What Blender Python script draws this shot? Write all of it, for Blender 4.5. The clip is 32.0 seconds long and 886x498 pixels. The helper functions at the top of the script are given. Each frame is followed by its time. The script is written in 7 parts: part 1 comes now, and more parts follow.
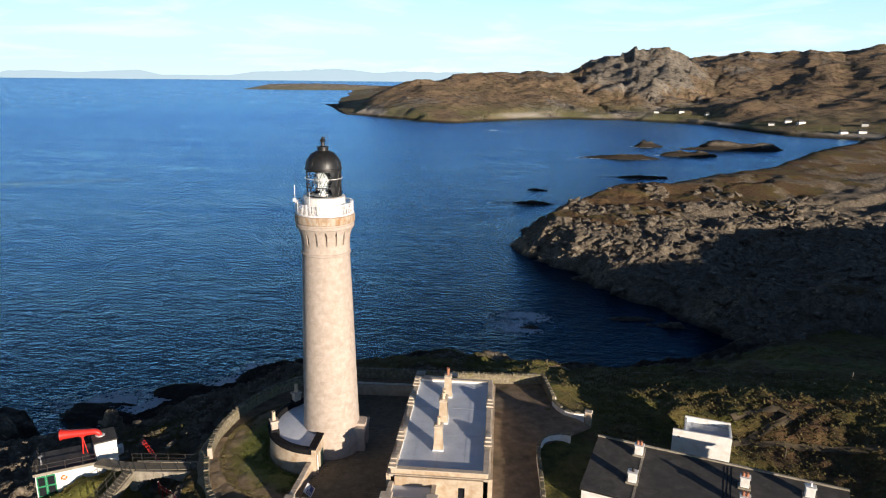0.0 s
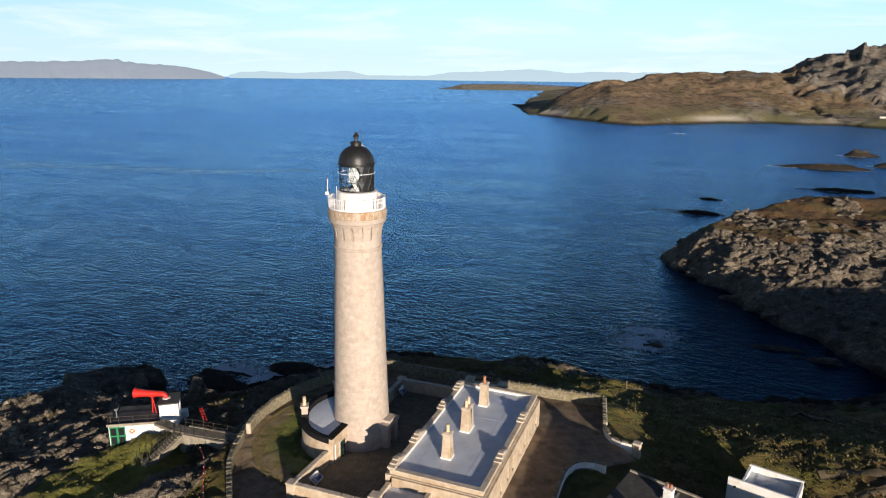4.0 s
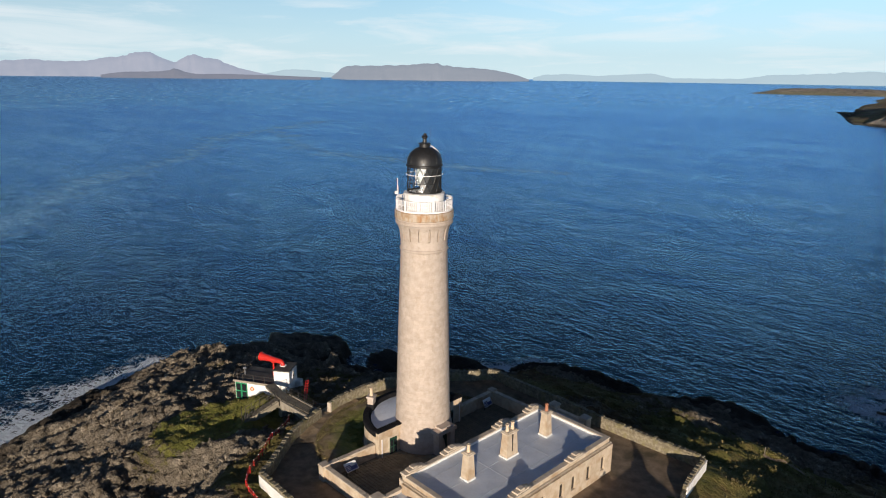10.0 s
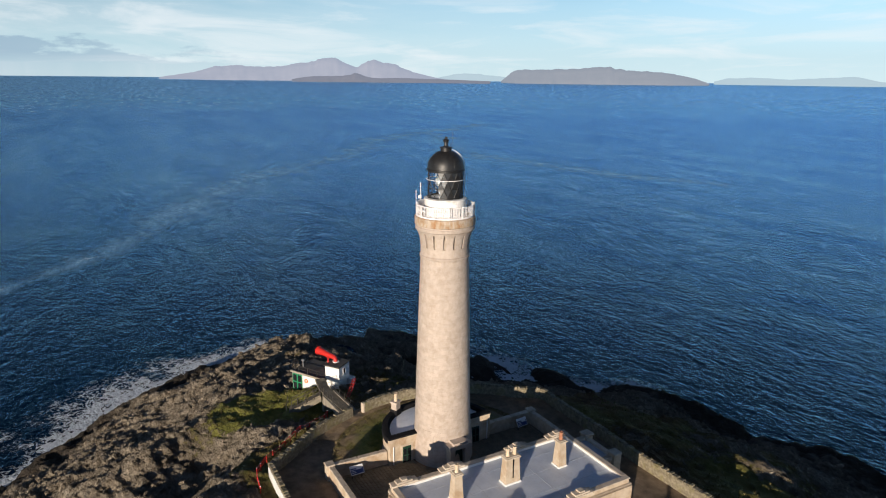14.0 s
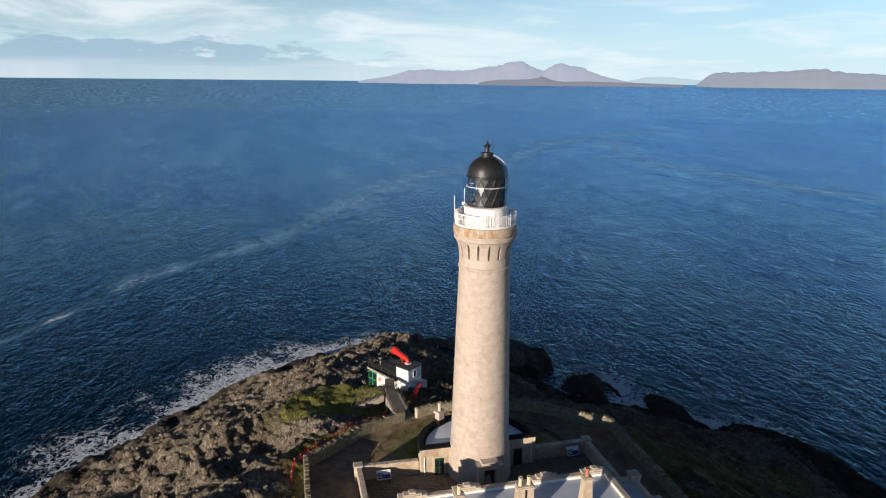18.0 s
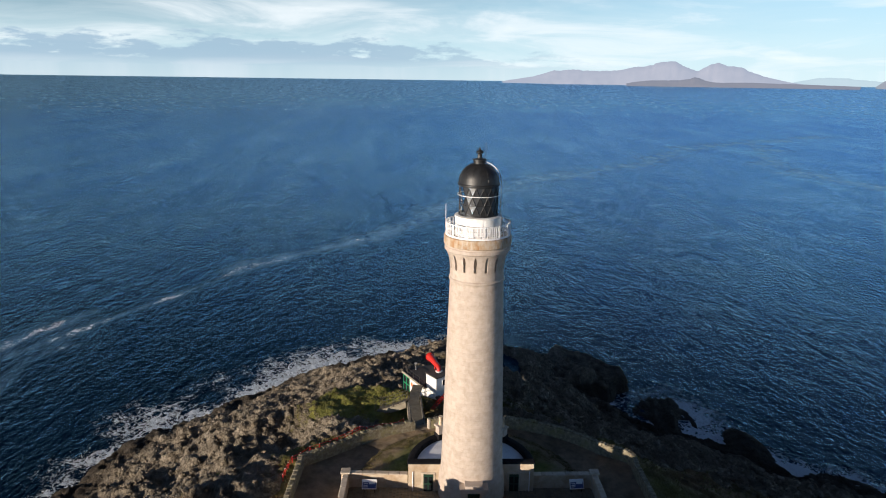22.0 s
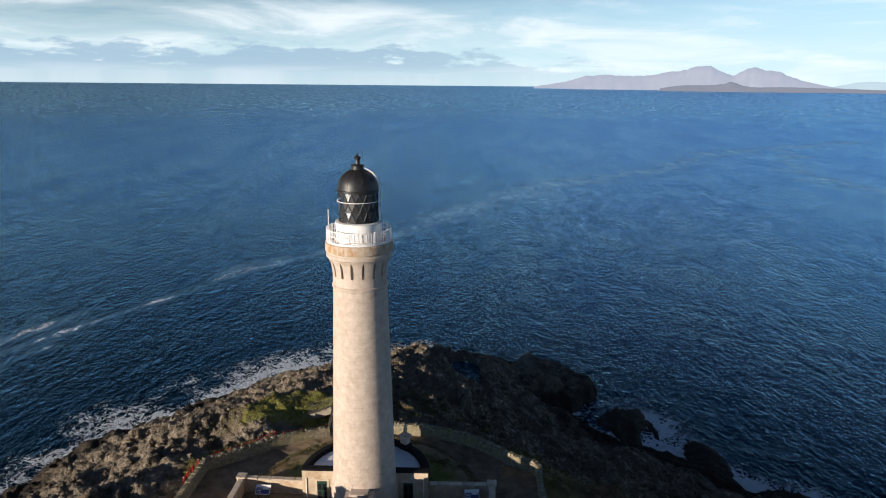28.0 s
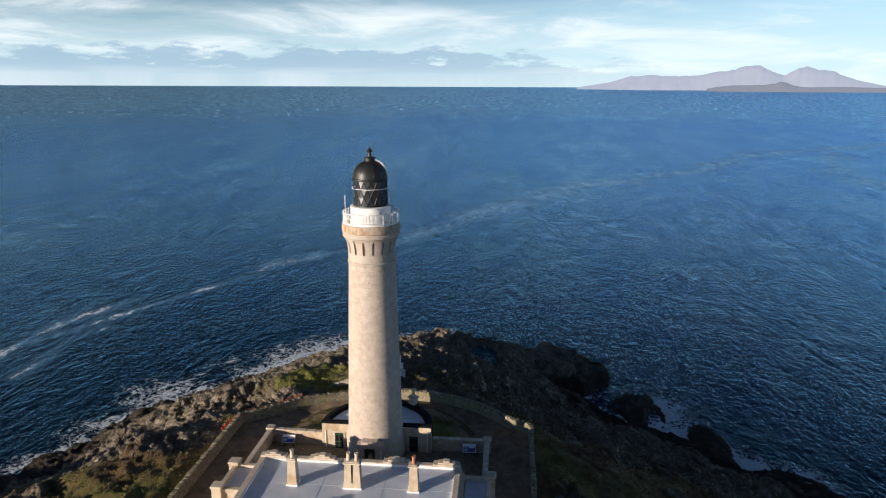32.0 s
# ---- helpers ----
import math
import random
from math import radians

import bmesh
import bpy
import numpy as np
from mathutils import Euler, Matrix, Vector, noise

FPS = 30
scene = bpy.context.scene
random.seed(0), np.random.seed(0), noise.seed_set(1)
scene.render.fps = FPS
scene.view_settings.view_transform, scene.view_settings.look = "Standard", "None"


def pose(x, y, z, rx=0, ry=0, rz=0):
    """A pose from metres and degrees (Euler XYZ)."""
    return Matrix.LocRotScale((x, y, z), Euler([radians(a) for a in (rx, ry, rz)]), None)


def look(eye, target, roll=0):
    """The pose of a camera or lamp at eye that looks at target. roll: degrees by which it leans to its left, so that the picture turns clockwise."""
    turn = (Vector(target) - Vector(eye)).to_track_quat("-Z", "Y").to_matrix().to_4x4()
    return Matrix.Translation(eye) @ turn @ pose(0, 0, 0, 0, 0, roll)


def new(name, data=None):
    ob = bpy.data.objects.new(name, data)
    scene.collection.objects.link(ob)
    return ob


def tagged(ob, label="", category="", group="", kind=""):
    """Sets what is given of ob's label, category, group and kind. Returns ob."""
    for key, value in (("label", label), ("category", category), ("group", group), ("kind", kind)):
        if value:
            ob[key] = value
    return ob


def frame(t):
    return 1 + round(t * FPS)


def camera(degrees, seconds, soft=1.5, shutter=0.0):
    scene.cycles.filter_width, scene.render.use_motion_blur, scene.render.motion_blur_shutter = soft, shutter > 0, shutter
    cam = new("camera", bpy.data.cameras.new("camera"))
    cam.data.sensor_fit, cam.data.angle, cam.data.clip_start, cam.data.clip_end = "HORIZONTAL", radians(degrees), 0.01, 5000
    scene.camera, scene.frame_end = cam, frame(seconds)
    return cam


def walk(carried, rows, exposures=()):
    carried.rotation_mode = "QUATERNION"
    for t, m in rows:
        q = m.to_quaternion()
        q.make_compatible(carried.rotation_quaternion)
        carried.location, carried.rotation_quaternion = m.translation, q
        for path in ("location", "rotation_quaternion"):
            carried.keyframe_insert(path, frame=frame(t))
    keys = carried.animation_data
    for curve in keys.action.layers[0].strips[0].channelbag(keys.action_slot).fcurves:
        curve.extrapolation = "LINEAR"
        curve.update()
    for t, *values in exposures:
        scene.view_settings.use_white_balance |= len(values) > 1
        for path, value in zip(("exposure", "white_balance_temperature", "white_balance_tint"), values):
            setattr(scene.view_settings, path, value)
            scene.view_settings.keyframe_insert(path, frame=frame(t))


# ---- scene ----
cam = camera(67.60, 32.0, soft=1.1)
PATH = [
    (0, (18.617, -67.835, 64.507), (18.448, -65.906, 64.007), 0.72),
    (0.5, (20.672, -67.277, 64.347), (20.454, -65.352, 63.848), 0.64),
    (1, (22.707, -66.691, 64.191), (22.439, -64.773, 63.693), 0.61),
    (1.5, (24.692, -66.065, 64.084), (24.365, -64.155, 63.587), 0.62),
    (2, (26.586, -65.375, 64.039), (26.189, -63.479, 63.541), 0.65),
    (2.5, (28.455, -64.645, 64.084), (27.985, -62.766, 63.586), 0.69),
    (3, (30.329, -63.819, 64.169), (29.786, -61.961, 63.666), 0.73),
    (3.5, (32.198, -62.893, 64.212), (31.579, -61.059, 63.708), 0.72),
    (5.5, (39.434, -58.723, 64.324), (38.498, -57.030, 63.815), 0.61),
    (6, (41.066, -57.550, 64.286), (40.077, -55.888, 63.779), 0.62),
    (6.5, (42.560, -56.297, 64.287), (41.522, -54.665, 63.779), 0.63),
    (7, (43.973, -55.040, 64.284), (42.879, -53.445, 63.776), 0.66),
    (7.5, (45.275, -53.783, 64.369), (44.120, -52.232, 63.858), 0.69),
    (8, (46.587, -52.502, 64.446), (45.379, -50.993, 63.934), 0.72),
    (8.5, (47.985, -51.141, 64.432), (46.728, -49.673, 63.920), 0.74),
    (9, (49.367, -49.710, 64.375), (48.061, -48.284, 63.864), 0.76),
    (9.5, (50.676, -48.143, 64.351), (49.320, -46.764, 63.841), 0.76),
    (10, (51.873, -46.536, 64.348), (50.472, -45.202, 63.840), 0.77),
    (10.5, (52.869, -44.997, 64.309), (51.446, -43.686, 63.801), 0.76),
    (11, (53.833, -43.334, 64.272), (52.391, -42.045, 63.765), 0.75),
    (11.5, (54.768, -41.623, 64.275), (53.290, -40.375, 63.768), 0.74),
    (12, (55.694, -39.898, 64.277), (54.164, -38.713, 63.771), 0.74),
    (12.5, (56.569, -38.186, 64.291), (54.997, -37.058, 63.784), 0.75),
    (13, (57.342, -36.474, 64.359), (55.731, -35.404, 63.853), 0.74),
    (13.5, (58.032, -34.769, 64.315), (56.382, -33.756, 63.811), 0.71),
    (14, (58.612, -33.031, 64.296), (56.923, -32.085, 63.793), 0.68),
    (14.5, (59.111, -31.306, 64.293), (57.387, -30.425, 63.792), 0.66),
    (16.5, (60.748, -24.444, 64.336), (58.921, -23.801, 63.838), 0.56),
    (17, (61.036, -22.653, 64.305), (59.188, -22.074, 63.808), 0.55),
    (17.5, (61.229, -20.894, 64.329), (59.363, -20.376, 63.831), 0.57),
    (18, (61.368, -19.087, 64.337), (59.485, -18.633, 63.838), 0.59),
    (18.5, (61.437, -17.281, 64.339), (59.540, -16.890, 63.840), 0.63),
    (19, (61.438, -15.486, 64.364), (59.529, -15.160, 63.864), 0.67),
    (19.5, (61.363, -13.683, 64.423), (59.445, -13.422, 63.922), 0.72),
    (20, (61.219, -11.889, 64.518), (59.294, -11.693, 64.014), 0.75),
    (20.5, (61.070, -10.105, 64.508), (59.138, -9.973, 64.005), 0.75),
    (21, (60.841, -8.285, 64.553), (58.907, -8.213, 64.051), 0.74),
    (21.5, (60.600, -6.472, 64.608), (58.665, -6.425, 64.104), 0.74),
    (22, (60.278, -4.698, 64.644), (58.343, -4.651, 64.141), 0.76),
    (22.5, (59.882, -3.018, 64.666), (57.947, -2.970, 64.163), 0.78),
    (23, (59.491, -1.413, 64.674), (57.555, -1.364, 64.171), 0.79),
    (23.5, (59.092, 0.138, 64.683), (57.157, 0.188, 64.182), 0.78),
    (24, (58.675, 1.676, 64.675), (56.740, 1.726, 64.175), 0.77),
    (24.5, (58.290, 3.059, 64.645), (56.354, 3.110, 64.147), 0.73),
    (25, (58.049, 4.334, 64.621), (56.112, 4.383, 64.126), 0.70),
    (25.5, (57.954, 5.411, 64.688), (56.016, 5.455, 64.195), 0.67),
    (27.5, (59.139, 8.663, 64.786), (57.200, 8.633, 64.298), 0.55),
    (28, (59.795, 9.354, 64.775), (57.856, 9.304, 64.287), 0.50),
    (28.5, (60.653, 9.994, 64.804), (58.715, 9.923, 64.316), 0.46),
    (29, (61.634, 10.599, 64.823), (59.696, 10.510, 64.337), 0.42),
    (29.5, (62.677, 11.197, 64.853), (60.740, 11.091, 64.368), 0.38),
    (30, (63.806, 11.770, 64.894), (61.869, 11.647, 64.410), 0.35),
    (30.5, (65.044, 12.323, 64.924), (63.108, 12.186, 64.441), 0.31),
    (31, (66.413, 12.832, 64.914), (64.478, 12.682, 64.432), 0.28),
    (31.5, (67.780, 13.478, 64.971), (65.846, 13.315, 64.487), 0.25),
    (32, (69.248, 14.064, 65.026), (67.315, 13.890, 64.541), 0.21),
]
EXPOSURES = [(0.0, 0.1), (3.0, 0.05), (6.0, -0.12), (10.0, -0.25), (14.0, -0.22), (18.0, -0.12), (22.0, -0.03), (32.0, 0.03)]
walk(cam, [(t, look(eye, target, roll)) for t, eye, target, roll in PATH], EXPOSURES)

# ---- world, sun ----
SUN_EL, SUN_AZ = 8.6, 140.0          # degrees above the horizon, clockwise from +y
to_sun = Vector((math.sin(radians(SUN_AZ)) * math.cos(radians(SUN_EL)), math.cos(radians(SUN_AZ)) * math.cos(radians(SUN_EL)), math.sin(radians(SUN_EL))))
sun_data = bpy.data.lights.new("sun", "SUN")
sun_data.energy, sun_data.angle, sun_data.color = 6.9, radians(0.55), (1.0, 0.85, 0.69)
sun = new("sun", sun_data)
sun.matrix_world = look(to_sun * 300, (0, 0, 0))
scene.view_settings.exposure = 0.0

world = bpy.data.worlds.new("sky")
scene.world = world
world.use_nodes = True


def node(nt, kind, **values):
    n = nt.nodes.new(kind)
    for k, v in values.items():
        if k in n.inputs:
            n.inputs[k].default_value = v
        else:
            setattr(n, k, v)
    return n


def math_node(nt, op, a, b=None, clamp=False):
    n = nt.nodes.new("ShaderNodeMath")
    n.operation, n.use_clamp = op, clamp
    for i, v in enumerate((a, b)):
        if v is None:
            continue
        if isinstance(v, (int, float)):
            n.inputs[i].default_value = v
        else:
            nt.links.new(v, n.inputs[i])
    return n.outputs[0]


def ramp(nt, fac, stops, mode="LINEAR"):
    n = nt.nodes.new("ShaderNodeValToRGB")
    n.color_ramp.interpolation = mode
    el = n.color_ramp.elements
    while len(el) > 1:
        el.remove(el[-1])
    el[0].position, el[0].color = stops[0][0], (*stops[0][1], 1) if not isinstance(stops[0][1], float) else (stops[0][1],) * 3 + (1,)
    for p, c in stops[1:]:
        e = el.new(p)
        e.color = (c, c, c, 1) if isinstance(c, float) else (*c, 1)
    nt.links.new(fac, n.inputs[0])
    return n.outputs[0]


def mix(nt, fac, a, b, mode="MIX"):
    n = nt.nodes.new("ShaderNodeMix")
    n.data_type, n.blend_type = "RGBA", mode
    for i, v in ((0, fac), (6, a), (7, b)):
        if isinstance(v, (int, float)):
            n.inputs[i].default_value = v
        elif isinstance(v, tuple):
            n.inputs[i].default_value = (*v, 1)
        else:
            nt.links.new(v, n.inputs[i])
    return n.outputs[2]


def noise_tex(nt, vec, scale, detail=4.0, rough=0.55, kind="FBM", lac=2.0, dist=0.0):
    n = node(nt, "ShaderNodeTexNoise", Scale=scale, Detail=detail, Roughness=rough, Lacunarity=lac, Distortion=dist)
    n.noise_type = kind
    nt.links.new(vec, n.inputs["Vector"])
    return n.outputs["Fac"]


def mapped(nt, vec, scale=(1, 1, 1), rot=(0, 0, 0), loc=(0, 0, 0)):
    n = node(nt, "ShaderNodeMapping")
    n.inputs["Scale"].default_value, n.inputs["Rotation"].default_value, n.inputs["Location"].default_value = scale, rot, loc
    nt.links.new(vec, n.inputs["Vector"])
    return n.outputs[0]


def build_sky(nt):
    nt.nodes.clear()
    tc = node(nt, "ShaderNodeTexCoord")
    sep = node(nt, "ShaderNodeSeparateXYZ")
    nt.links.new(tc.outputs["Generated"], sep.inputs[0])
    z = math_node(nt, "MAXIMUM", sep.outputs[2], 0.012)
    comb = node(nt, "ShaderNodeCombineXYZ")
    nt.links.new(sep.outputs[0], comb.inputs[0]), nt.links.new(sep.outputs[1], comb.inputs[1]), nt.links.new(z, comb.inputs[2])
    sky = node(nt, "ShaderNodeTexSky")
    sky.sky_type, sky.sun_disc = "NISHITA", False
    sky.sun_elevation, sky.sun_rotation = radians(SUN_EL), radians(SUN_AZ)
    sky.altitude, sky.air_density, sky.dust_density, sky.ozone_density = 60, 1.0, 0.6, 2.0
    nt.links.new(comb.outputs[0], sky.inputs[0])
    # clear air to the north-west: the blue of the hemisphere away from the sun
    clear = ramp(nt, sep.outputs[2], [(0.0, (6.2, 7.9, 8.5)), (0.05, (5.3, 7.4, 8.4)), (0.10, (4.0, 6.4, 8.0)), (0.17, (1.3, 2.95, 5.7)), (0.32, (0.5, 1.3, 3.2)), (1.0, (0.75, 1.1, 2.1))])
    # clouds lie on a plane far overhead, so that they flatten into streaks low down
    inv = math_node(nt, "DIVIDE", 1.0, math_node(nt, "ADD", z, 0.10))
    cp = node(nt, "ShaderNodeCombineXYZ")
    nt.links.new(math_node(nt, "MULTIPLY", sep.outputs[0], inv), cp.inputs[0])
    nt.links.new(math_node(nt, "MULTIPLY", sep.outputs[1], inv), cp.inputs[1])
    wisps = noise_tex(nt, mapped(nt, cp.outputs[0], (0.7, 0.7, 1), (0, 0, 0.5), (3.1, 1.7, 0)), 1.0, 8, 0.58, dist=0.5)
    wisp = ramp(nt, wisps, [(0.49, 0.0), (0.72, 0.85)])
    # low grey bank over the open sea to the west
    cp2 = node(nt, "ShaderNodeCombineXYZ")
    nt.links.new(sep.outputs[0], cp2.inputs[0]), nt.links.new(sep.outputs[1], cp2.inputs[1])
    nt.links.new(math_node(nt, "MULTIPLY", sep.outputs[2], 4.0), cp2.inputs[2])
    bank = noise_tex(nt, cp2.outputs[0], 15.0, 6, 0.58)
    bear = math_node(nt, "SUBTRACT", math_node(nt, "MULTIPLY", sep.outputs[0], -0.94), math_node(nt, "MULTIPLY", sep.outputs[1], 0.34))
    west = math_node(nt, "MULTIPLY", math_node(nt, "SUBTRACT", bear, 0.80), 6.0, True)
    wisp = math_node(nt, "ADD", wisp, math_node(nt, "MULTIPLY", math_node(nt, "MULTIPLY", ramp(nt, wisps, [(0.36, 0.0), (0.60, 0.45)]), math_node(nt, "SUBTRACT", 1.0, wisp)), math_node(nt, "MULTIPLY", math_node(nt, "SUBTRACT", bear, 0.55), 2.2, True)))
    low = ramp(nt, sep.outputs[2], [(0.0, 0.4), (0.012, 0.5), (0.024, 0.95), (0.05, 1.0), (0.075, 0.0)])
    bank_f = math_node(nt, "MULTIPLY", math_node(nt, "MULTIPLY", ramp(nt, math_node(nt, "ADD", bank, math_node(nt, "MULTIPLY", math_node(nt, "SUBTRACT", math_node(nt, "MULTIPLY", west, 0.044), sep.outputs[2]), 9.0)), [(0.46, 0.0), (0.56, 1.0)]), low), west)
    # a clear sky is darkest at right angles to the sun
    dot = node(nt, "ShaderNodeVectorMath", operation="DOT_PRODUCT")
    nt.links.new(tc.outputs["Generated"], dot.inputs[0])
    dot.inputs[1].default_value = tuple(to_sun)
    cos2 = math_node(nt, "MULTIPLY", dot.outputs["Value"], dot.outputs["Value"])
    ray = math_node(nt, "ADD", 0.04, math_node(nt, "MULTIPLY", cos2, 1.32))
    # added brightness to the north-east, above the view, lightens the bay's reflection
    ne_lift = math_node(nt, "ADD", math_node(nt, "MULTIPLY", sep.outputs[0], 0.64), math_node(nt, "MULTIPLY", sep.outputs[1], 0.77))
    ray = math_node(nt, "ADD", ray, math_node(nt, "MULTIPLY", math_node(nt, "MULTIPLY", math_node(nt, "MAXIMUM", ne_lift, 0.0), 1.2), ramp(nt, sep.outputs[2], [(0.15, 1.0), (0.42, 0.0)])))
    grey = node(nt, "ShaderNodeCombineColor")
    for i in range(3):
        nt.links.new(ray, grey.inputs[i])
    clear = mix(nt, ramp(nt, sep.outputs[2], [(0.03, 0.1), (0.20, 1.0)]), clear, mix(nt, 1.0, clear, grey.outputs[0], "MULTIPLY"))
    base = mix(nt, 0.95, sky.outputs[0], clear)
    wisp = math_node(nt, "MULTIPLY", wisp, ramp(nt, sep.outputs[2], [(0.0, 0.75), (0.09, 1.0), (0.13, 0.04)]))
    col = mix(nt, wisp, base, (8.5, 9.0, 9.3))
    col = mix(nt, math_node(nt, "MULTIPLY", bank_f, 0.85), col, (3.1, 4.5, 5.8))
    bg = node(nt, "ShaderNodeBackground", Strength=0.12)
    nt.links.new(col, bg.inputs[0])
    out = node(nt, "ShaderNodeOutputWorld")
    nt.links.new(bg.outputs[0], out.inputs[0])


build_sky(world.node_tree)

# ---- materials ----


def surface(name, stops, scale=1.0, rough=0.8, metal=0.0, bump=0.3, bump_scale=8.0, bump_dist=0.02, stain=None, stain_scale=0.6, per_piece=0.0, spec=0.5, stain_amt=0.75, stretch=(1, 1, 1)):
    """A procedural surface: grain between the stops' colours, larger stains, fine relief, tone by piece."""
    m = bpy.data.materials.new(name)
    m.use_nodes = True
    nt = m.node_tree
    bsdf = nt.nodes["Principled BSDF"]
    pos = mapped(nt, node(nt, "ShaderNodeNewGeometry").outputs["Position"], stretch)
    fac = noise_tex(nt, pos, scale, 6, 0.6)
    col = ramp(nt, fac, stops)
    if stain:
        sf = ramp(nt, noise_tex(nt, pos, stain_scale, 5, 0.6, dist=0.3), [(0.5, 0.0), (0.68, 1.0)])
        col = mix(nt, math_node(nt, "MULTIPLY", sf, stain_amt), col, stain)
    if per_piece:
        rnd = node(nt, "ShaderNodeObjectInfo").outputs["Random"]
        isl = node(nt, "ShaderNodeNewGeometry").outputs["Random Per Island"]
        tot = math_node(nt, "FRACT", math_node(nt, "ADD", rnd, isl))
        v = math_node(nt, "ADD", 1.0 - per_piece, math_node(nt, "MULTIPLY", tot, 2 * per_piece))
        comb = node(nt, "ShaderNodeCombineColor")
        for i in range(3):
            nt.links.new(v, comb.inputs[i])
        col = mix(nt, 1.0, col, comb.outputs[0], "MULTIPLY")
    nt.links.new(col, bsdf.inputs["Base Color"])
    rf = math_node(nt, "ADD", rough - 0.08, math_node(nt, "MULTIPLY", noise_tex(nt, pos, scale * 2.3, 3), 0.16), True)
    nt.links.new(rf, bsdf.inputs["Roughness"])
    bsdf.inputs["Metallic"].default_value = metal
    bsdf.inputs["Specular IOR Level"].default_value = spec
    if bump:
        b = node(nt, "ShaderNodeBump", Strength=bump, Distance=bump_dist)
        nt.links.new(noise_tex(nt, pos, bump_scale, 6, 0.65), b.inputs["Height"])
        nt.links.new(b.outputs[0], bsdf.inputs["Normal"])
    return m


M = {}
M["granite"] = surface("pale_granite", [(0.32, (0.42, 0.345, 0.285)), (0.5, (0.465, 0.39, 0.33)), (0.68, (0.51, 0.435, 0.375))], 1.6, 0.85, bump=0.4, bump_scale=14, stain=(0.30, 0.235, 0.17), stain_scale=1.5, stain_amt=0.35, per_piece=0.055)
M["granite_core"] = surface("granite_joint", [(0.3, (0.36, 0.30, 0.245)), (0.7, (0.46, 0.395, 0.33))], 1.6, 0.9, bump=0.3, bump_scale=14)
M["rust_stone"] = surface("iron_stained_granite", [(0.36, (0.34, 0.19, 0.095)), (0.46, (0.40, 0.29, 0.19)), (0.55, (0.45, 0.375, 0.30))], 2.3, 0.85, bump=0.3, bump_scale=14, stretch=(1, 1, 0.35), per_piece=0.08)
M["house_stone"] = surface("buff_house_stone", [(0.3, (0.42, 0.33, 0.23)), (0.5, (0.52, 0.42, 0.31)), (0.7, (0.60, 0.52, 0.40))], 1.1, 0.85, bump=0.35, bump_scale=12, stain=(0.38, 0.25, 0.14), stain_scale=0.7, per_piece=0.08)
M["coping"] = surface("weathered_coping", [(0.3, (0.40, 0.33, 0.25)), (0.6, (0.58, 0.50, 0.40)), (0.8, (0.30, 0.22, 0.14))], 1.5, 0.85, bump=0.35, bump_scale=12, per_piece=0.12)
M["white_paint"] = surface("white_masonry_paint", [(0.3, (0.72, 0.71, 0.68)), (0.6, (0.82, 0.81, 0.79))], 1.2, 0.6, bump=0.15, bump_scale=16, stain=(0.62, 0.58, 0.50), stain_scale=0.8, per_piece=0.03)
M["white_metal"] = surface("white_painted_iron", [(0.3, (0.78, 0.76, 0.76)), (0.7, (0.85, 0.83, 0.83))], 4, 0.45, bump=0.05)
M["white_roof"] = surface("pale_roof_membrane", [(0.3, (0.48, 0.53, 0.61)), (0.55, (0.58, 0.63, 0.71)), (0.75, (0.64, 0.68, 0.74))], 0.8, 0.5, bump=0.1, bump_scale=3, stain=(0.44, 0.47, 0.52), stain_scale=1.6, stain_amt=0.5)
M["white_lead"] = surface("white_painted_lead", [(0.3, (0.74, 0.77, 0.82)), (0.7, (0.84, 0.86, 0.90))], 0.9, 0.5, bump=0.08, bump_scale=4, stain=(0.62, 0.63, 0.66), stain_scale=1.2, stain_amt=0.5)
M["black_paint"] = surface("black_gloss_paint", [(0.3, (0.010, 0.010, 0.011)), (0.7, (0.02, 0.02, 0.02))], 3, 0.46, bump=0.04, bump_scale=6)
M["black_felt"] = surface("black_bitumen", [(0.3, (0.008, 0.008, 0.010)), (0.7, (0.02, 0.02, 0.022))], 2, 0.9, bump=0.2, spec=0.1)
M["slate_roof"] = surface("grey_felt_roof", [(0.3, (0.042, 0.039, 0.036)), (0.55, (0.060, 0.056, 0.052)), (0.75, (0.085, 0.080, 0.073))], 0.9, 0.85, bump=0.25, bump_scale=10, stain=(0.10, 0.095, 0.085), stain_scale=0.7)
M["metal_roof"] = surface("pale_sheet_roof", [(0.3, (0.42, 0.46, 0.52)), (0.7, (0.50, 0.54, 0.60))], 1.2, 0.4, bump=0.05)
M["red_paint"] = surface("red_gloss_paint", [(0.3, (0.50, 0.022, 0.016)), (0.7, (0.62, 0.035, 0.025))], 2.5, 0.4, bump=0.06, bump_scale=8)
M["green_paint"] = surface("green_door_paint", [(0.3, (0.010, 0.17, 0.07)), (0.7, (0.018, 0.23, 0.10))], 2, 0.45, bump=0.06)
M["dark_green"] = surface("dark_green_paint", [(0.3, (0.008, 0.035, 0.022)), (0.7, (0.014, 0.05, 0.032))], 2, 0.45, bump=0.06)
M["orange"] = surface("orange_plastic", [(0.3, (0.70, 0.14, 0.03)), (0.7, (0.78, 0.2, 0.05))], 2, 0.45, bump=0.0)
M["grey_metal"] = surface("grey_painted_metal", [(0.3, (0.16, 0.17, 0.18)), (0.7, (0.25, 0.26, 0.27))], 4, 0.5, bump=0.05)
M["dark_iron"] = surface("dark_iron", [(0.3, (0.03, 0.028, 0.026)), (0.7, (0.06, 0.052, 0.045))], 5, 0.6, metal=0.3, bump=0.1)
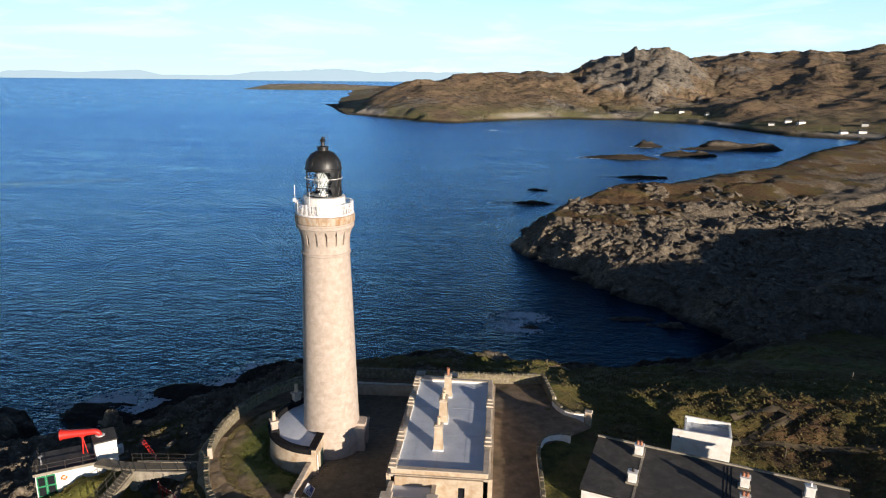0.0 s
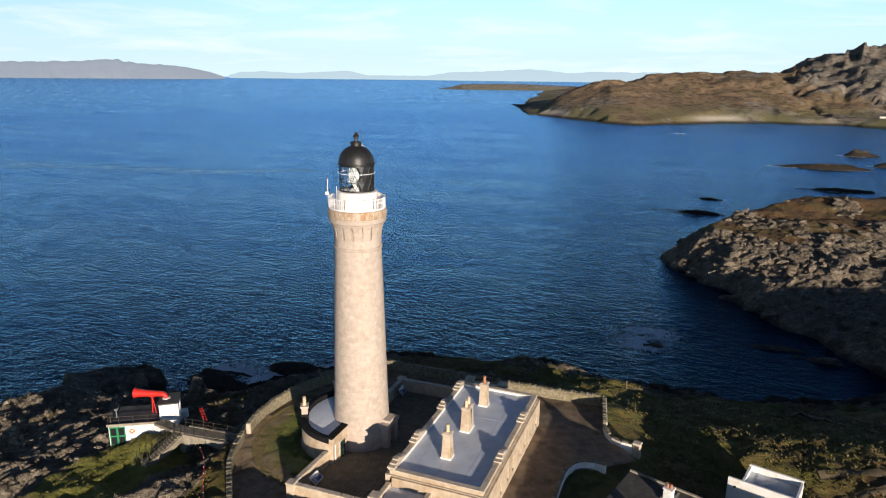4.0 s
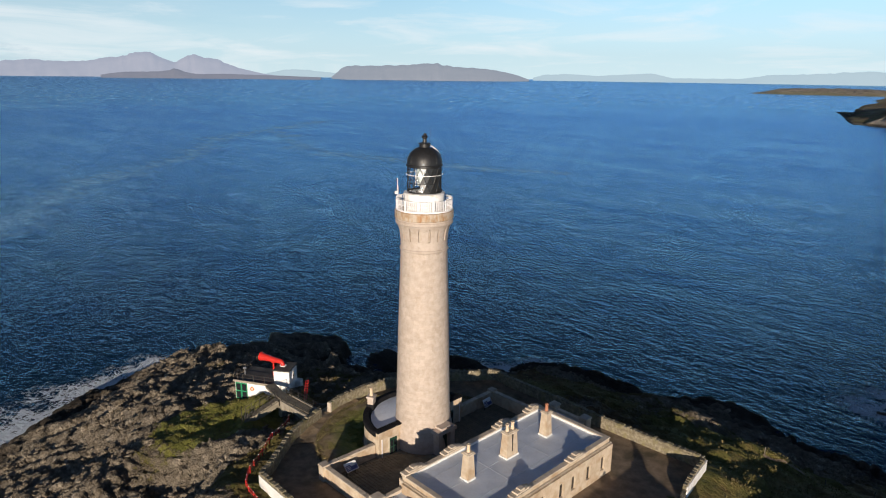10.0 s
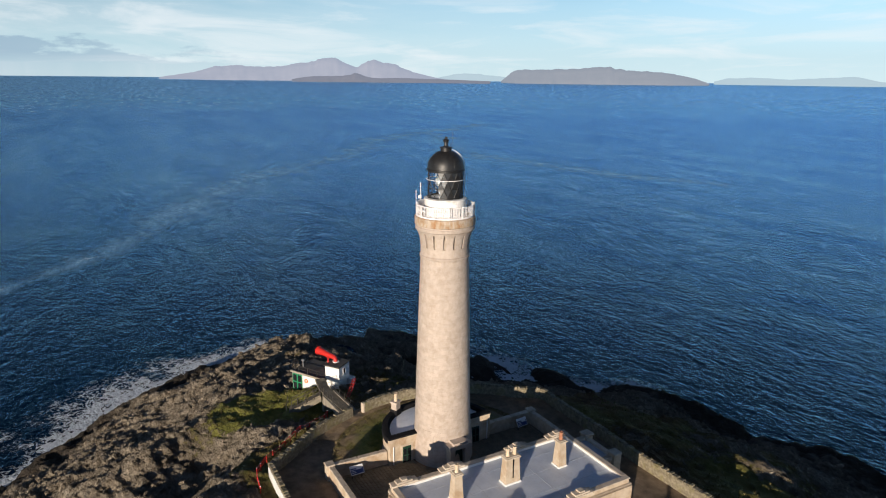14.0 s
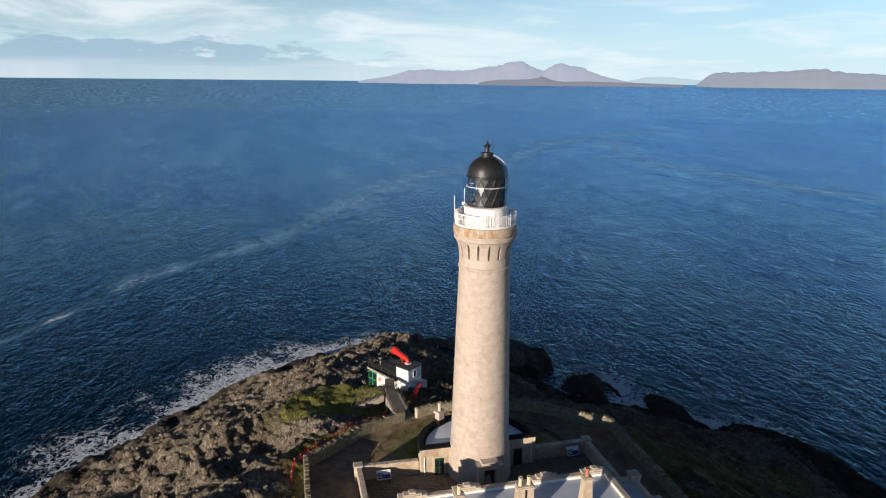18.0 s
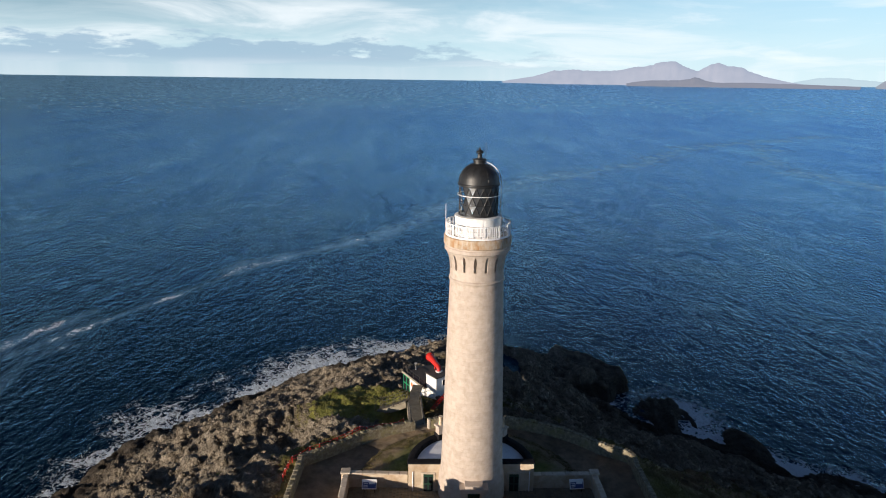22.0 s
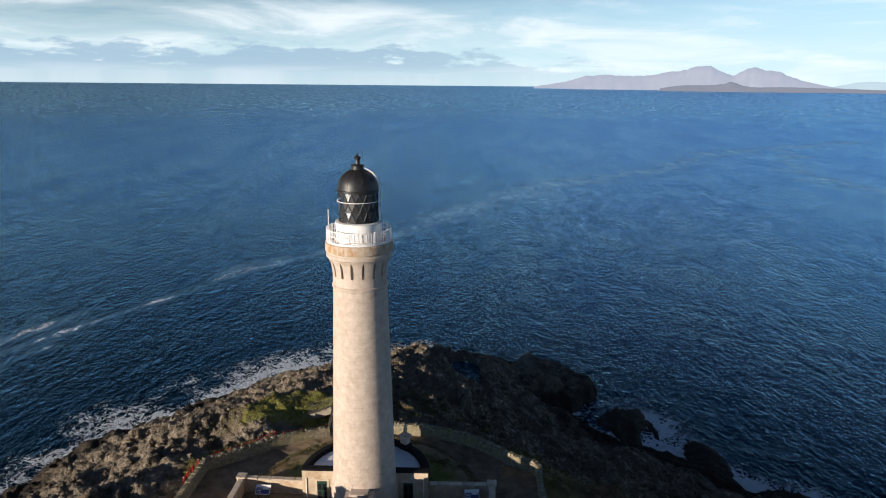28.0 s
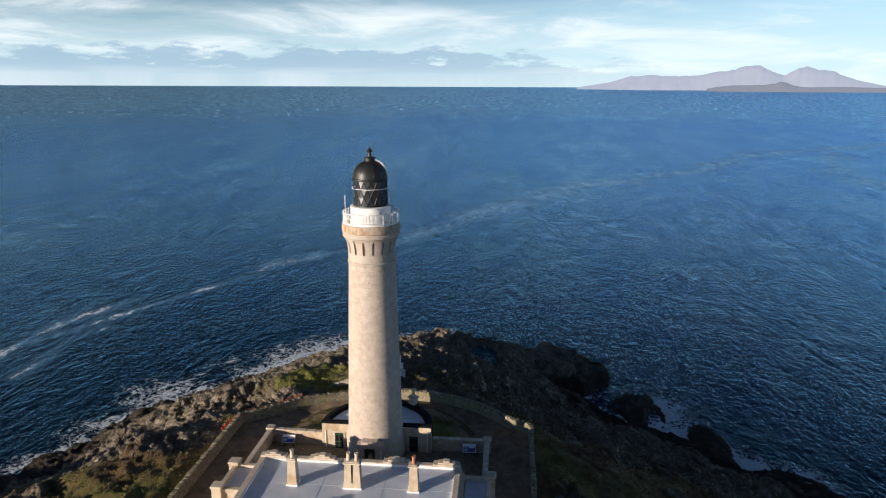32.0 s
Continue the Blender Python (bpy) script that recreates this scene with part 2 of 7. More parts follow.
M["concrete"] = surface("weathered_concrete", [(0.3, (0.22, 0.19, 0.15)), (0.5, (0.30, 0.265, 0.21)), (0.7, (0.38, 0.34, 0.28))], 1.4, 0.9, bump=0.4, bump_scale=10, stain=(0.16, 0.15, 0.10), per_piece=0.08)
M["rubble"] = surface("lichened_rubble_stone", [(0.3, (0.12, 0.10, 0.065)), (0.5, (0.20, 0.172, 0.118)), (0.7, (0.32, 0.285, 0.21))], 2.6, 0.92, bump=0.6, bump_scale=7, bump_dist=0.05, stain=(0.20, 0.18, 0.07), stain_scale=0.9, per_piece=0.22)
M["pot"] = surface("buff_chimney_pot", [(0.3, (0.55, 0.42, 0.28)), (0.7, (0.66, 0.54, 0.40))], 4, 0.75, bump=0.2)
M["red_pot"] = surface("terracotta_pot", [(0.3, (0.34, 0.14, 0.08)), (0.7, (0.44, 0.2, 0.11))], 4, 0.75, bump=0.2)
M["earth"] = surface("trodden_earth", [(0.3, (0.15, 0.108, 0.069)), (0.5, (0.22, 0.162, 0.107)), (0.7, (0.29, 0.218, 0.148))], 0.9, 0.95, bump=0.6, bump_scale=9, bump_dist=0.04, stain=(0.075, 0.065, 0.035), stain_scale=0.35)
M["track"] = surface("dark_trodden_track", [(0.3, (0.08, 0.062, 0.036)), (0.7, (0.15, 0.115, 0.07))], 0.9, 0.95, bump=0.6, bump_scale=9, bump_dist=0.04)
M["lawn"] = surface("rough_lawn", [(0.3, (0.18, 0.13, 0.075)), (0.5, (0.28, 0.205, 0.125)), (0.7, (0.37, 0.285, 0.18))], 1.1, 0.95, bump=0.9, bump_scale=12, bump_dist=0.08)


def green_inner_lawn(m):
    """The turf stays green in a crescent near the half-round building."""
    nt = m.node_tree
    b = nt.nodes["Principled BSDF"]
    worn = b.inputs["Base Color"].links[0].from_socket
    pos = node(nt, "ShaderNodeNewGeometry").outputs["Position"]
    flat_ = mapped(nt, pos, (1, 1, 0), (0, 0, 0), (0.75, 0, 0))
    ln = node(nt, "ShaderNodeVectorMath", operation="LENGTH")
    nt.links.new(flat_, ln.inputs[0])
    d = math_node(nt, "ADD", ln.outputs["Value"], math_node(nt, "MULTIPLY", noise_tex(nt, pos, 0.6, 5, 0.6), 3.0))
    green = ramp(nt, noise_tex(nt, pos, 1.6, 6, 0.65), [(0.3, (0.10, 0.115, 0.025)), (0.5, (0.17, 0.185, 0.04)), (0.7, (0.26, 0.24, 0.075))])
    k = ramp(nt, math_node(nt, "MULTIPLY", d, 0.05), [(0.52, 1.0), (0.62, 0.0)])
    nt.links.new(mix(nt, k, worn, green), b.inputs["Base Color"])


green_inner_lawn(M["lawn"])
M["sett"] = surface("stone_sett", [(0.3, (0.13, 0.112, 0.082)), (0.7, (0.22, 0.195, 0.145))], 1.2, 0.85, bump=0.4, bump_scale=10, per_piece=0.12)
M["dark_glass"] = surface("dark_window_glass", [(0.3, (0.012, 0.014, 0.018)), (0.7, (0.02, 0.022, 0.026))], 1, 0.12, bump=0.0)
M["board_blue"] = surface("blue_sign_print", [(0.3, (0.03, 0.05, 0.16)), (0.7, (0.06, 0.09, 0.24))], 3, 0.4, bump=0.0)
M["blank_pane"] = surface("black_pane", [(0.3, (0.012, 0.012, 0.013)), (0.7, (0.022, 0.022, 0.022))], 3, 0.34, bump=0.0, spec=1.0)


def glass_material():
    m = bpy.data.materials.new("lantern_glass")
    m.use_nodes = True
    nt = m.node_tree
    b = nt.nodes["Principled BSDF"]
    b.inputs["Base Color"].default_value = (0.93, 0.97, 0.98, 1)
    b.inputs["Roughness"].default_value, b.inputs["IOR"].default_value, b.inputs["Transmission Weight"].default_value = 0.02, 1.1, 1.0
    return m


M["glass"] = glass_material()


def lens_material():
    m = bpy.data.materials.new("lens_glass")
    m.use_nodes = True
    b = m.node_tree.nodes["Principled BSDF"]
    b.inputs["Base Color"].default_value = (0.80, 0.84, 0.84, 1)
    b.inputs["Roughness"].default_value, b.inputs["Transmission Weight"].default_value = 0.12, 0.25
    return m


M["lens"] = lens_material()


def sea_material():
    m = bpy.data.materials.new("sea_water")
    m.use_nodes = True
    nt = m.node_tree
    nt.nodes.remove(nt.nodes["Principled BSDF"])
    out = nt.nodes["Material Output"]
    pos = node(nt, "ShaderNodeNewGeometry").outputs["Position"]
    big = noise_tex(nt, mapped(nt, pos, (0.011, 0.02, 1), (0, 0, 0.35)), 1.0, 4, 0.6)
    col = ramp(nt, big, [(0.35, (0.001, 0.007, 0.020)), (0.65, (0.0015, 0.011, 0.031))])
    # thin drifting foam far out, lace of surf near the rocks
    slick = node(nt, "ShaderNodeAttribute", attribute_name="slick").outputs["Fac"]
    sn = ramp(nt, noise_tex(nt, mapped(nt, pos, (0.05, 0.11, 1), (0, 0, -0.55)), 1.0, 7, 0.68), [(0.32, 0.0), (0.60, 1.0)])
    sl = math_node(nt, "MULTIPLY", slick, sn, True)
    col = mix(nt, sl, col, (0.24, 0.46, 0.68))
    att = node(nt, "ShaderNodeAttribute", attribute_name="foam").outputs["Fac"]
    def thread(scale, width):
        return math_node(nt, "MULTIPLY", math_node(nt, "ABSOLUTE", math_node(nt, "SUBTRACT", noise_tex(nt, pos, scale, 4, 0.55, dist=0.7), 0.5)), width)
    web = math_node(nt, "MINIMUM", thread(0.26, 3.8), thread(0.75, 4.2))
    fn = noise_tex(nt, pos, 0.16, 6, 0.62, dist=0.6)
    fn2 = noise_tex(nt, pos, 1.1, 5, 0.68, dist=0.4)
    amount = math_node(nt, "MULTIPLY", att, math_node(nt, "MULTIPLY", ramp(nt, fn, [(0.3, 0.25), (0.68, 1.0)]), 1.5))
    amount = math_node(nt, "SUBTRACT", math_node(nt, "MULTIPLY", amount, 0.40), 0.10)
    lace = math_node(nt, "ADD", web, math_node(nt, "MULTIPLY", math_node(nt, "SUBTRACT", fn2, 0.5), 0.34))
    fm = math_node(nt, "MULTIPLY", math_node(nt, "SUBTRACT", amount, lace), 11.0, True)
    fm = math_node(nt, "MULTIPLY", fm, math_node(nt, "MULTIPLY", att, 4.0, True))
    w1 = noise_tex(nt, mapped(nt, pos, (0.10, 0.20, 1), (0, 0, 0.35)), 1.0, 3, 0.5, dist=0.3)
    w2 = noise_tex(nt, mapped(nt, pos, (0.34, 0.58, 1), (0, 0, 0.2)), 1.0, 3, 0.55, dist=0.4)
    w3 = noise_tex(nt, mapped(nt, pos, (0.95, 1.45, 1), (0, 0, -0.1)), 1.0, 4, 0.6, dist=0.4)
    h = math_node(nt, "ADD", math_node(nt, "MULTIPLY", w1, 0.42), math_node(nt, "ADD", math_node(nt, "MULTIPLY", w2, 0.44), math_node(nt, "MULTIPLY", w3, 0.22)))
    bp = node(nt, "ShaderNodeBump", Strength=1.0, Distance=1.0)
    nt.links.new(h, bp.inputs["Height"])
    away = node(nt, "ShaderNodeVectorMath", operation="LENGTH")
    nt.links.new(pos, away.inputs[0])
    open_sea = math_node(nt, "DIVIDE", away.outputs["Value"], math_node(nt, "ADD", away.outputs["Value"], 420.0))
    chop = node(nt, "ShaderNodeTexNoise", Scale=1.0, Detail=5.0, Roughness=0.62, Distortion=0.3)
    nt.links.new(mapped(nt, pos, (0.24, 0.46, 1), (0, 0, 0.3)), chop.inputs["Vector"])
    cen = node(nt, "ShaderNodeVectorMath", operation="SUBTRACT")
    nt.links.new(chop.outputs["Color"], cen.inputs[0])
    cen.inputs[1].default_value = (0.5, 0.5, 0.5)
    lean = math_node(nt, "MULTIPLY", math_node(nt, "SUBTRACT", 1.0, math_node(nt, "MULTIPLY", open_sea, 0.7)), 0.26)
    tilt = node(nt, "ShaderNodeCombineXYZ")
    nt.links.new(lean, tilt.inputs[0]), nt.links.new(lean, tilt.inputs[1])
    face = node(nt, "ShaderNodeVectorMath", operation="MULTIPLY_ADD")
    nt.links.new(cen.outputs[0], face.inputs[0]), nt.links.new(tilt.outputs[0], face.inputs[1]), nt.links.new(bp.outputs[0], face.inputs[2])
    # longer swell further out
    swell = node(nt, "ShaderNodeTexNoise", Scale=1.0, Detail=3.0, Roughness=0.6, Distortion=0.3)
    nt.links.new(mapped(nt, pos, (0.11, 0.21, 1), (0, 0, 0.3)), swell.inputs["Vector"])
    off = node(nt, "ShaderNodeVectorMath", operation="SUBTRACT")
    nt.links.new(swell.outputs["Color"], off.inputs[0])
    off.inputs[1].default_value = (0.5, 0.5, 0.5)
    lift = math_node(nt, "MULTIPLY", open_sea, 0.5)
    heave = node(nt, "ShaderNodeCombineXYZ")
    nt.links.new(lift, heave.inputs[0]), nt.links.new(lift, heave.inputs[1])
    near_face, face = face, node(nt, "ShaderNodeVectorMath", operation="MULTIPLY_ADD")
    nt.links.new(off.outputs[0], face.inputs[0]), nt.links.new(heave.outputs[0], face.inputs[1]), nt.links.new(near_face.outputs[0], face.inputs[2])
    unit = node(nt, "ShaderNodeVectorMath", operation="NORMALIZE")
    nt.links.new(face.outputs[0], unit.inputs[0])
    bp = unit
    dif = node(nt, "ShaderNodeBsdfDiffuse")
    nt.links.new(col, dif.inputs["Color"]), nt.links.new(bp.outputs[0], dif.inputs["Normal"])
    # froth is heaped up, so that its lumps catch the low sun
    fb = node(nt, "ShaderNodeBump", Strength=1.0, Distance=1.7)
    nt.links.new(math_node(nt, "ADD", noise_tex(nt, pos, 1.3, 6, 0.65), math_node(nt, "MULTIPLY", fm, 0.5)), fb.inputs["Height"])
    froth = node(nt, "ShaderNodeBsdfDiffuse")
    froth.inputs["Color"].default_value = (0.84, 0.92, 1.0, 1)
    nt.links.new(fb.outputs[0], froth.inputs["Normal"])
    # wavelets too fine to show singly roughen the open water; patches of breeze come and go
    breeze = noise_tex(nt, mapped(nt, pos, (0.045, 0.075, 1), (0, 0, 0.2)), 1.0, 8, 0.72, dist=0.3)
    glo = node(nt, "ShaderNodeBsdfGlossy", Roughness=0.12)
    rgh = math_node(nt, "ADD", 0.13, math_node(nt, "MULTIPLY", open_sea, math_node(nt, "ADD", 0.05, math_node(nt, "MULTIPLY", breeze, 0.22))))
    nt.links.new(rgh, glo.inputs["Roughness"])
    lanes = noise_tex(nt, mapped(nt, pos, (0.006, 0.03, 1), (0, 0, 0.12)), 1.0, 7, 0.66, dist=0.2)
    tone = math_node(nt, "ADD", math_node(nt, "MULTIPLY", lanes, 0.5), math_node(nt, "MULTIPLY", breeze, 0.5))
    # far out, the bright light near the horizon is put into the gloss tint
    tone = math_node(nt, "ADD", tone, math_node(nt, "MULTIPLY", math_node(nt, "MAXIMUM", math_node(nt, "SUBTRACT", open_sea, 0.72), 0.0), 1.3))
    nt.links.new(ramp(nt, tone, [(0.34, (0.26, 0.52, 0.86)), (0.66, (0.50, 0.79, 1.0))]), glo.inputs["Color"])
    nt.links.new(bp.outputs[0], glo.inputs["Normal"])
    fr = node(nt, "ShaderNodeFresnel", IOR=1.33)
    nt.links.new(bp.outputs[0], fr.inputs["Normal"])
    strong = math_node(nt, "MULTIPLY", math_node(nt, "POWER", fr.outputs[0], 1.9), 3.0, True)
    gloss = math_node(nt, "MULTIPLY", strong, math_node(nt, "SUBTRACT", 1.0, math_node(nt, "MULTIPLY", sl, 0.5)))
    ms = node(nt, "ShaderNodeMixShader")
    nt.links.new(gloss, ms.inputs[0]), nt.links.new(dif.outputs[0], ms.inputs[1]), nt.links.new(glo.outputs[0], ms.inputs[2])
    mf = node(nt, "ShaderNodeMixShader")
    nt.links.new(fm, mf.inputs[0]), nt.links.new(ms.outputs[0], mf.inputs[1]), nt.links.new(froth.outputs[0], mf.inputs[2])
    nt.links.new(mf.outputs[0], out.inputs["Surface"])
    return m


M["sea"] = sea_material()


def land_material():
    """Rock, turf and heather by the ground's own cover; black below the tide line."""
    m = bpy.data.materials.new("coastal_land")
    m.use_nodes = True
    nt = m.node_tree
    b = nt.nodes["Principled BSDF"]
    pos = node(nt, "ShaderNodeNewGeometry").outputs["Position"]
    rock = ramp(nt, noise_tex(nt, pos, 0.55, 8, 0.65), [(0.3, (0.22, 0.178, 0.13)), (0.46, (0.41, 0.34, 0.25)), (0.6, (0.55, 0.465, 0.355)), (0.74, (0.69, 0.605, 0.485))])
    crack = ramp(nt, noise_tex(nt, mapped(nt, pos, (0.7, 2.4, 1.2), (0.4, 0.2, 0.75)), 0.8, 9, 0.72, "RIDGED_MULTIFRACTAL"), [(0.18, 0.28), (0.45, 1.0)])
    rock = mix(nt, 0.6, rock, crack, "MULTIPLY")
    def joints(scale, stretch, width):
        v = node(nt, "ShaderNodeTexVoronoi", Scale=scale, feature="DISTANCE_TO_EDGE")
        shift = node(nt, "ShaderNodeTexNoise", Scale=0.55, Detail=4.0, Roughness=0.6)
        nt.links.new(pos, shift.inputs["Vector"])
        bent = node(nt, "ShaderNodeVectorMath", operation="MULTIPLY_ADD")
        nt.links.new(shift.outputs["Color"], bent.inputs[0])
        bent.inputs[1].default_value = (3.2, 3.2, 3.2)
        nt.links.new(pos, bent.inputs[2])
        nt.links.new(mapped(nt, bent.outputs[0], stretch, (0.35, 0.15, 0.72)), v.inputs["Vector"])
        return ramp(nt, v.outputs["Distance"], [(0.0, 0.28), (width, 1.0)])
    wide, fine = joints(0.34, (0.8, 1.9, 1.5), 0.07), joints(0.95, (0.7, 1.8, 1.5), 0.09)
    joint = mix(nt, 1.0, wide, fine, "MULTIPLY")
    rock = mix(nt, 0.36, rock, joint, "MULTIPLY")
    lichen = ramp(nt, noise_tex(nt, pos, 2.6, 7, 0.72), [(0.36, 0.5), (0.48, 1.0)])
    rock = mix(nt, 0.5, rock, lichen, "MULTIPLY")
    grass = ramp(nt, noise_tex(nt, pos, 0.5, 8, 0.65), [(0.32, (0.055, 0.055, 0.014)), (0.48, (0.12, 0.116, 0.028)), (0.6, (0.17, 0.142, 0.044)), (0.74, (0.22, 0.155, 0.062))])
    brown = ramp(nt, noise_tex(nt, pos, 0.06, 7, 0.62), [(0.42, 0.0), (0.62, 1.0)])
    heath = ramp(nt, noise_tex(nt, pos, 0.8, 7, 0.65), [(0.32, (0.065, 0.042, 0.020)), (0.55, (0.145, 0.088, 0.042)), (0.74, (0.21, 0.14, 0.07))])
    lush = node(nt, "ShaderNodeAttribute", attribute_name="lush").outputs["Fac"]
    veg = mix(nt, math_node(nt, "SUBTRACT", brown, lush, True), grass, heath)
    veg = mix(nt, math_node(nt, "MULTIPLY", lush, 0.85, True), veg, ramp(nt, noise_tex(nt, pos, 0.7, 7, 0.65), [(0.32, (0.10, 0.11, 0.02)), (0.5, (0.20, 0.205, 0.04)), (0.7, (0.30, 0.27, 0.08))]))
    cov = node(nt, "ShaderNodeAttribute", attribute_name="turf").outputs["Fac"]
    jag = math_node(nt, "ADD", cov, math_node(nt, "MULTIPLY", math_node(nt, "SUBTRACT", noise_tex(nt, pos, 1.1, 6, 0.7), 0.5), 1.1))
    tf = ramp(nt, jag, [(0.42, 0.0), (0.58, 1.0)])
    col = mix(nt, tf, rock, veg)
    sep = node(nt, "ShaderNodeSeparateXYZ")
    nt.links.new(pos, sep.inputs[0])
    tide = math_node(nt, "ADD", sep.outputs[2], math_node(nt, "MULTIPLY", noise_tex(nt, pos, 0.25, 5), -5.0))
    lee = math_node(nt, "MULTIPLY", math_node(nt, "SUBTRACT", sep.outputs[1], 85.0), 0.1, True)
    lee = math_node(nt, "MULTIPLY", lee, math_node(nt, "MULTIPLY", math_node(nt, "SUBTRACT", 270.0, sep.outputs[1]), 0.02, True))
    tide = math_node(nt, "ADD", tide, math_node(nt, "MULTIPLY", lee, 3.4))
    tide = math_node(nt, "MULTIPLY", math_node(nt, "SUBTRACT", 2.6, tide), 0.5, True)
    col = mix(nt, math_node(nt, "MULTIPLY", tide, 0.85), col, (0.020, 0.015, 0.011))
    nt.links.new(col, b.inputs["Base Color"])
    b.inputs["Roughness"].default_value = 0.92
    b.inputs["Specular IOR Level"].default_value = 0.25
    bp = node(nt, "ShaderNodeBump", Strength=1.0, Distance=0.5)
    nt.links.new(math_node(nt, "ADD", noise_tex(nt, mapped(nt, pos, (0.8, 2.0, 1.3), (0.3, 0.2, 0.75)), 1.1, 9, 0.72), math_node(nt, "MULTIPLY", noise_tex(nt, pos, 0.5, 5, 0.6, "RIDGED_MULTIFRACTAL"), 0.25)), bp.inputs["Height"])
    jb = node(nt, "ShaderNodeBump", Strength=0.9, Distance=0.35)
    nt.links.new(math_node(nt, "MULTIPLY", joint, math_node(nt, "SUBTRACT", 1.0, tf)), jb.inputs["Height"])
    nt.links.new(bp.outputs[0], jb.inputs["Normal"])
    bp = jb
    nt.links.new(bp.outputs[0], b.inputs["Normal"])
    return m


M["land"] = land_material()


def hill_material():
    m = bpy.data.materials.new("moorland_hills")
    m.use_nodes = True
    nt = m.node_tree
    b = nt.nodes["Principled BSDF"]
    pos = node(nt, "ShaderNodeNewGeometry").outputs["Position"]
    rock = ramp(nt, noise_tex(nt, pos, 0.03, 8, 0.7), [(0.3, (0.22, 0.19, 0.15)), (0.55, (0.36, 0.315, 0.255)), (0.75, (0.48, 0.43, 0.36))])
    # moor colours carry extra blue, painting in the veil of distant air
    moor = ramp(nt, noise_tex(nt, pos, 0.02, 8, 0.65), [(0.3, (0.18, 0.145, 0.085)), (0.46, (0.28, 0.205, 0.125)), (0.58, (0.37, 0.255, 0.16)), (0.72, (0.31, 0.275, 0.155))])
    cov = node(nt, "ShaderNodeAttribute", attribute_name="turf").outputs["Fac"]
    jag = math_node(nt, "ADD", cov, math_node(nt, "MULTIPLY", math_node(nt, "SUBTRACT", noise_tex(nt, pos, 0.045, 7, 0.7), 0.5), 1.3))
    col = mix(nt, ramp(nt, jag, [(0.42, 0.0), (0.58, 1.0)]), rock, moor)
    outcrop = ramp(nt, noise_tex(nt, mapped(nt, pos, (1.0, 1.0, 2.2)), 0.075, 8, 0.76), [(0.40, (0.36, 0.36, 0.38)), (0.50, (1.0, 1.0, 1.0)), (0.62, (1.12, 1.1, 1.02))])
    col = mix(nt, 0.9, col, outcrop, "MULTIPLY")
    height = node(nt, "ShaderNodeSeparateXYZ")
    nt.links.new(pos, height.inputs[0])
    meadow = math_node(nt, "MULTIPLY", math_node(nt, "MULTIPLY", math_node(nt, "SUBTRACT", 26.0, height.outputs[2]), 0.06, True), ramp(nt, noise_tex(nt, pos, 0.012, 5, 0.6), [(0.42, 0.0), (0.55, 0.8)]))
    col = mix(nt, meadow, col, (0.25, 0.235, 0.10))
    sand = node(nt, "ShaderNodeAttribute", attribute_name="sand").outputs["Fac"]
    col = mix(nt, sand, col, (0.62, 0.56, 0.47))
    sep = node(nt, "ShaderNodeSeparateXYZ")
    nt.links.new(pos, sep.inputs[0])
    tide = math_node(nt, "MULTIPLY", math_node(nt, "SUBTRACT", 4.0, sep.outputs[2]), 0.4, True)
    tide = math_node(nt, "MULTIPLY", tide, math_node(nt, "SUBTRACT", 1.0, sand))
    col = mix(nt, math_node(nt, "MULTIPLY", tide, 0.8), col, (0.03, 0.027, 0.022))
    nt.links.new(col, b.inputs["Base Color"])
    b.inputs["Roughness"].default_value = 0.95
    b.inputs["Specular IOR Level"].default_value = 0.26
    bp = node(nt, "ShaderNodeBump", Strength=1.0, Distance=14.0)
    nt.links.new(noise_tex(nt, pos, 0.05, 9, 0.78), bp.inputs["Height"])
    nt.links.new(bp.outputs[0], b.inputs["Normal"])
    return m


M["hills"] = hill_material()


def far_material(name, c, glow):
    """Distant land as a plain backdrop: the paleness of kilometres of air is painted on as glow."""
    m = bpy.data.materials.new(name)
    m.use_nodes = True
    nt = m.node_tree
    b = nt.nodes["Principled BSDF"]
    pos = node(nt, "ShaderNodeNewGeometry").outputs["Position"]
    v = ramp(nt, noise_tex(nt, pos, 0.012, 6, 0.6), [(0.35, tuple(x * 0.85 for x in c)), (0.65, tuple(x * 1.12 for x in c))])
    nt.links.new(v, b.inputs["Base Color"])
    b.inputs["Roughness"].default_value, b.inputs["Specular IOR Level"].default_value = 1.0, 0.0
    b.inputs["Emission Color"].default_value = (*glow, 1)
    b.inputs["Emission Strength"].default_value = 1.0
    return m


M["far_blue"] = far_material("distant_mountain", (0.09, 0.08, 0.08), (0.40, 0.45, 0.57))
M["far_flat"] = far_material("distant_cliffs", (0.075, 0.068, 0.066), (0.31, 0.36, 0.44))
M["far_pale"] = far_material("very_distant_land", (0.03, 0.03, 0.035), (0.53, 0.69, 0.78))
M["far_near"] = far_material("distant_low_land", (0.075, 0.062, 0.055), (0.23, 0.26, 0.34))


# ---- mesh helpers ----


def finish(name, bm, material, smooth=False):
    me = bpy.data.meshes.new(name)
    bmesh.ops.recalc_face_normals(bm, faces=bm.faces)
    bm.to_mesh(me)
    bm.free()
    me.materials.append(material)
    if smooth:
        me.polygons.foreach_set("use_smooth", [True] * len(me.polygons))
        me.set_sharp_from_angle(angle=radians(40))
    return me


def part(name, bm, material, parent, label="", smooth=False):
    ob = new(name, finish(name, bm, material, smooth))
    ob.parent = parent
    if label:
        ob["label"] = label
    return ob


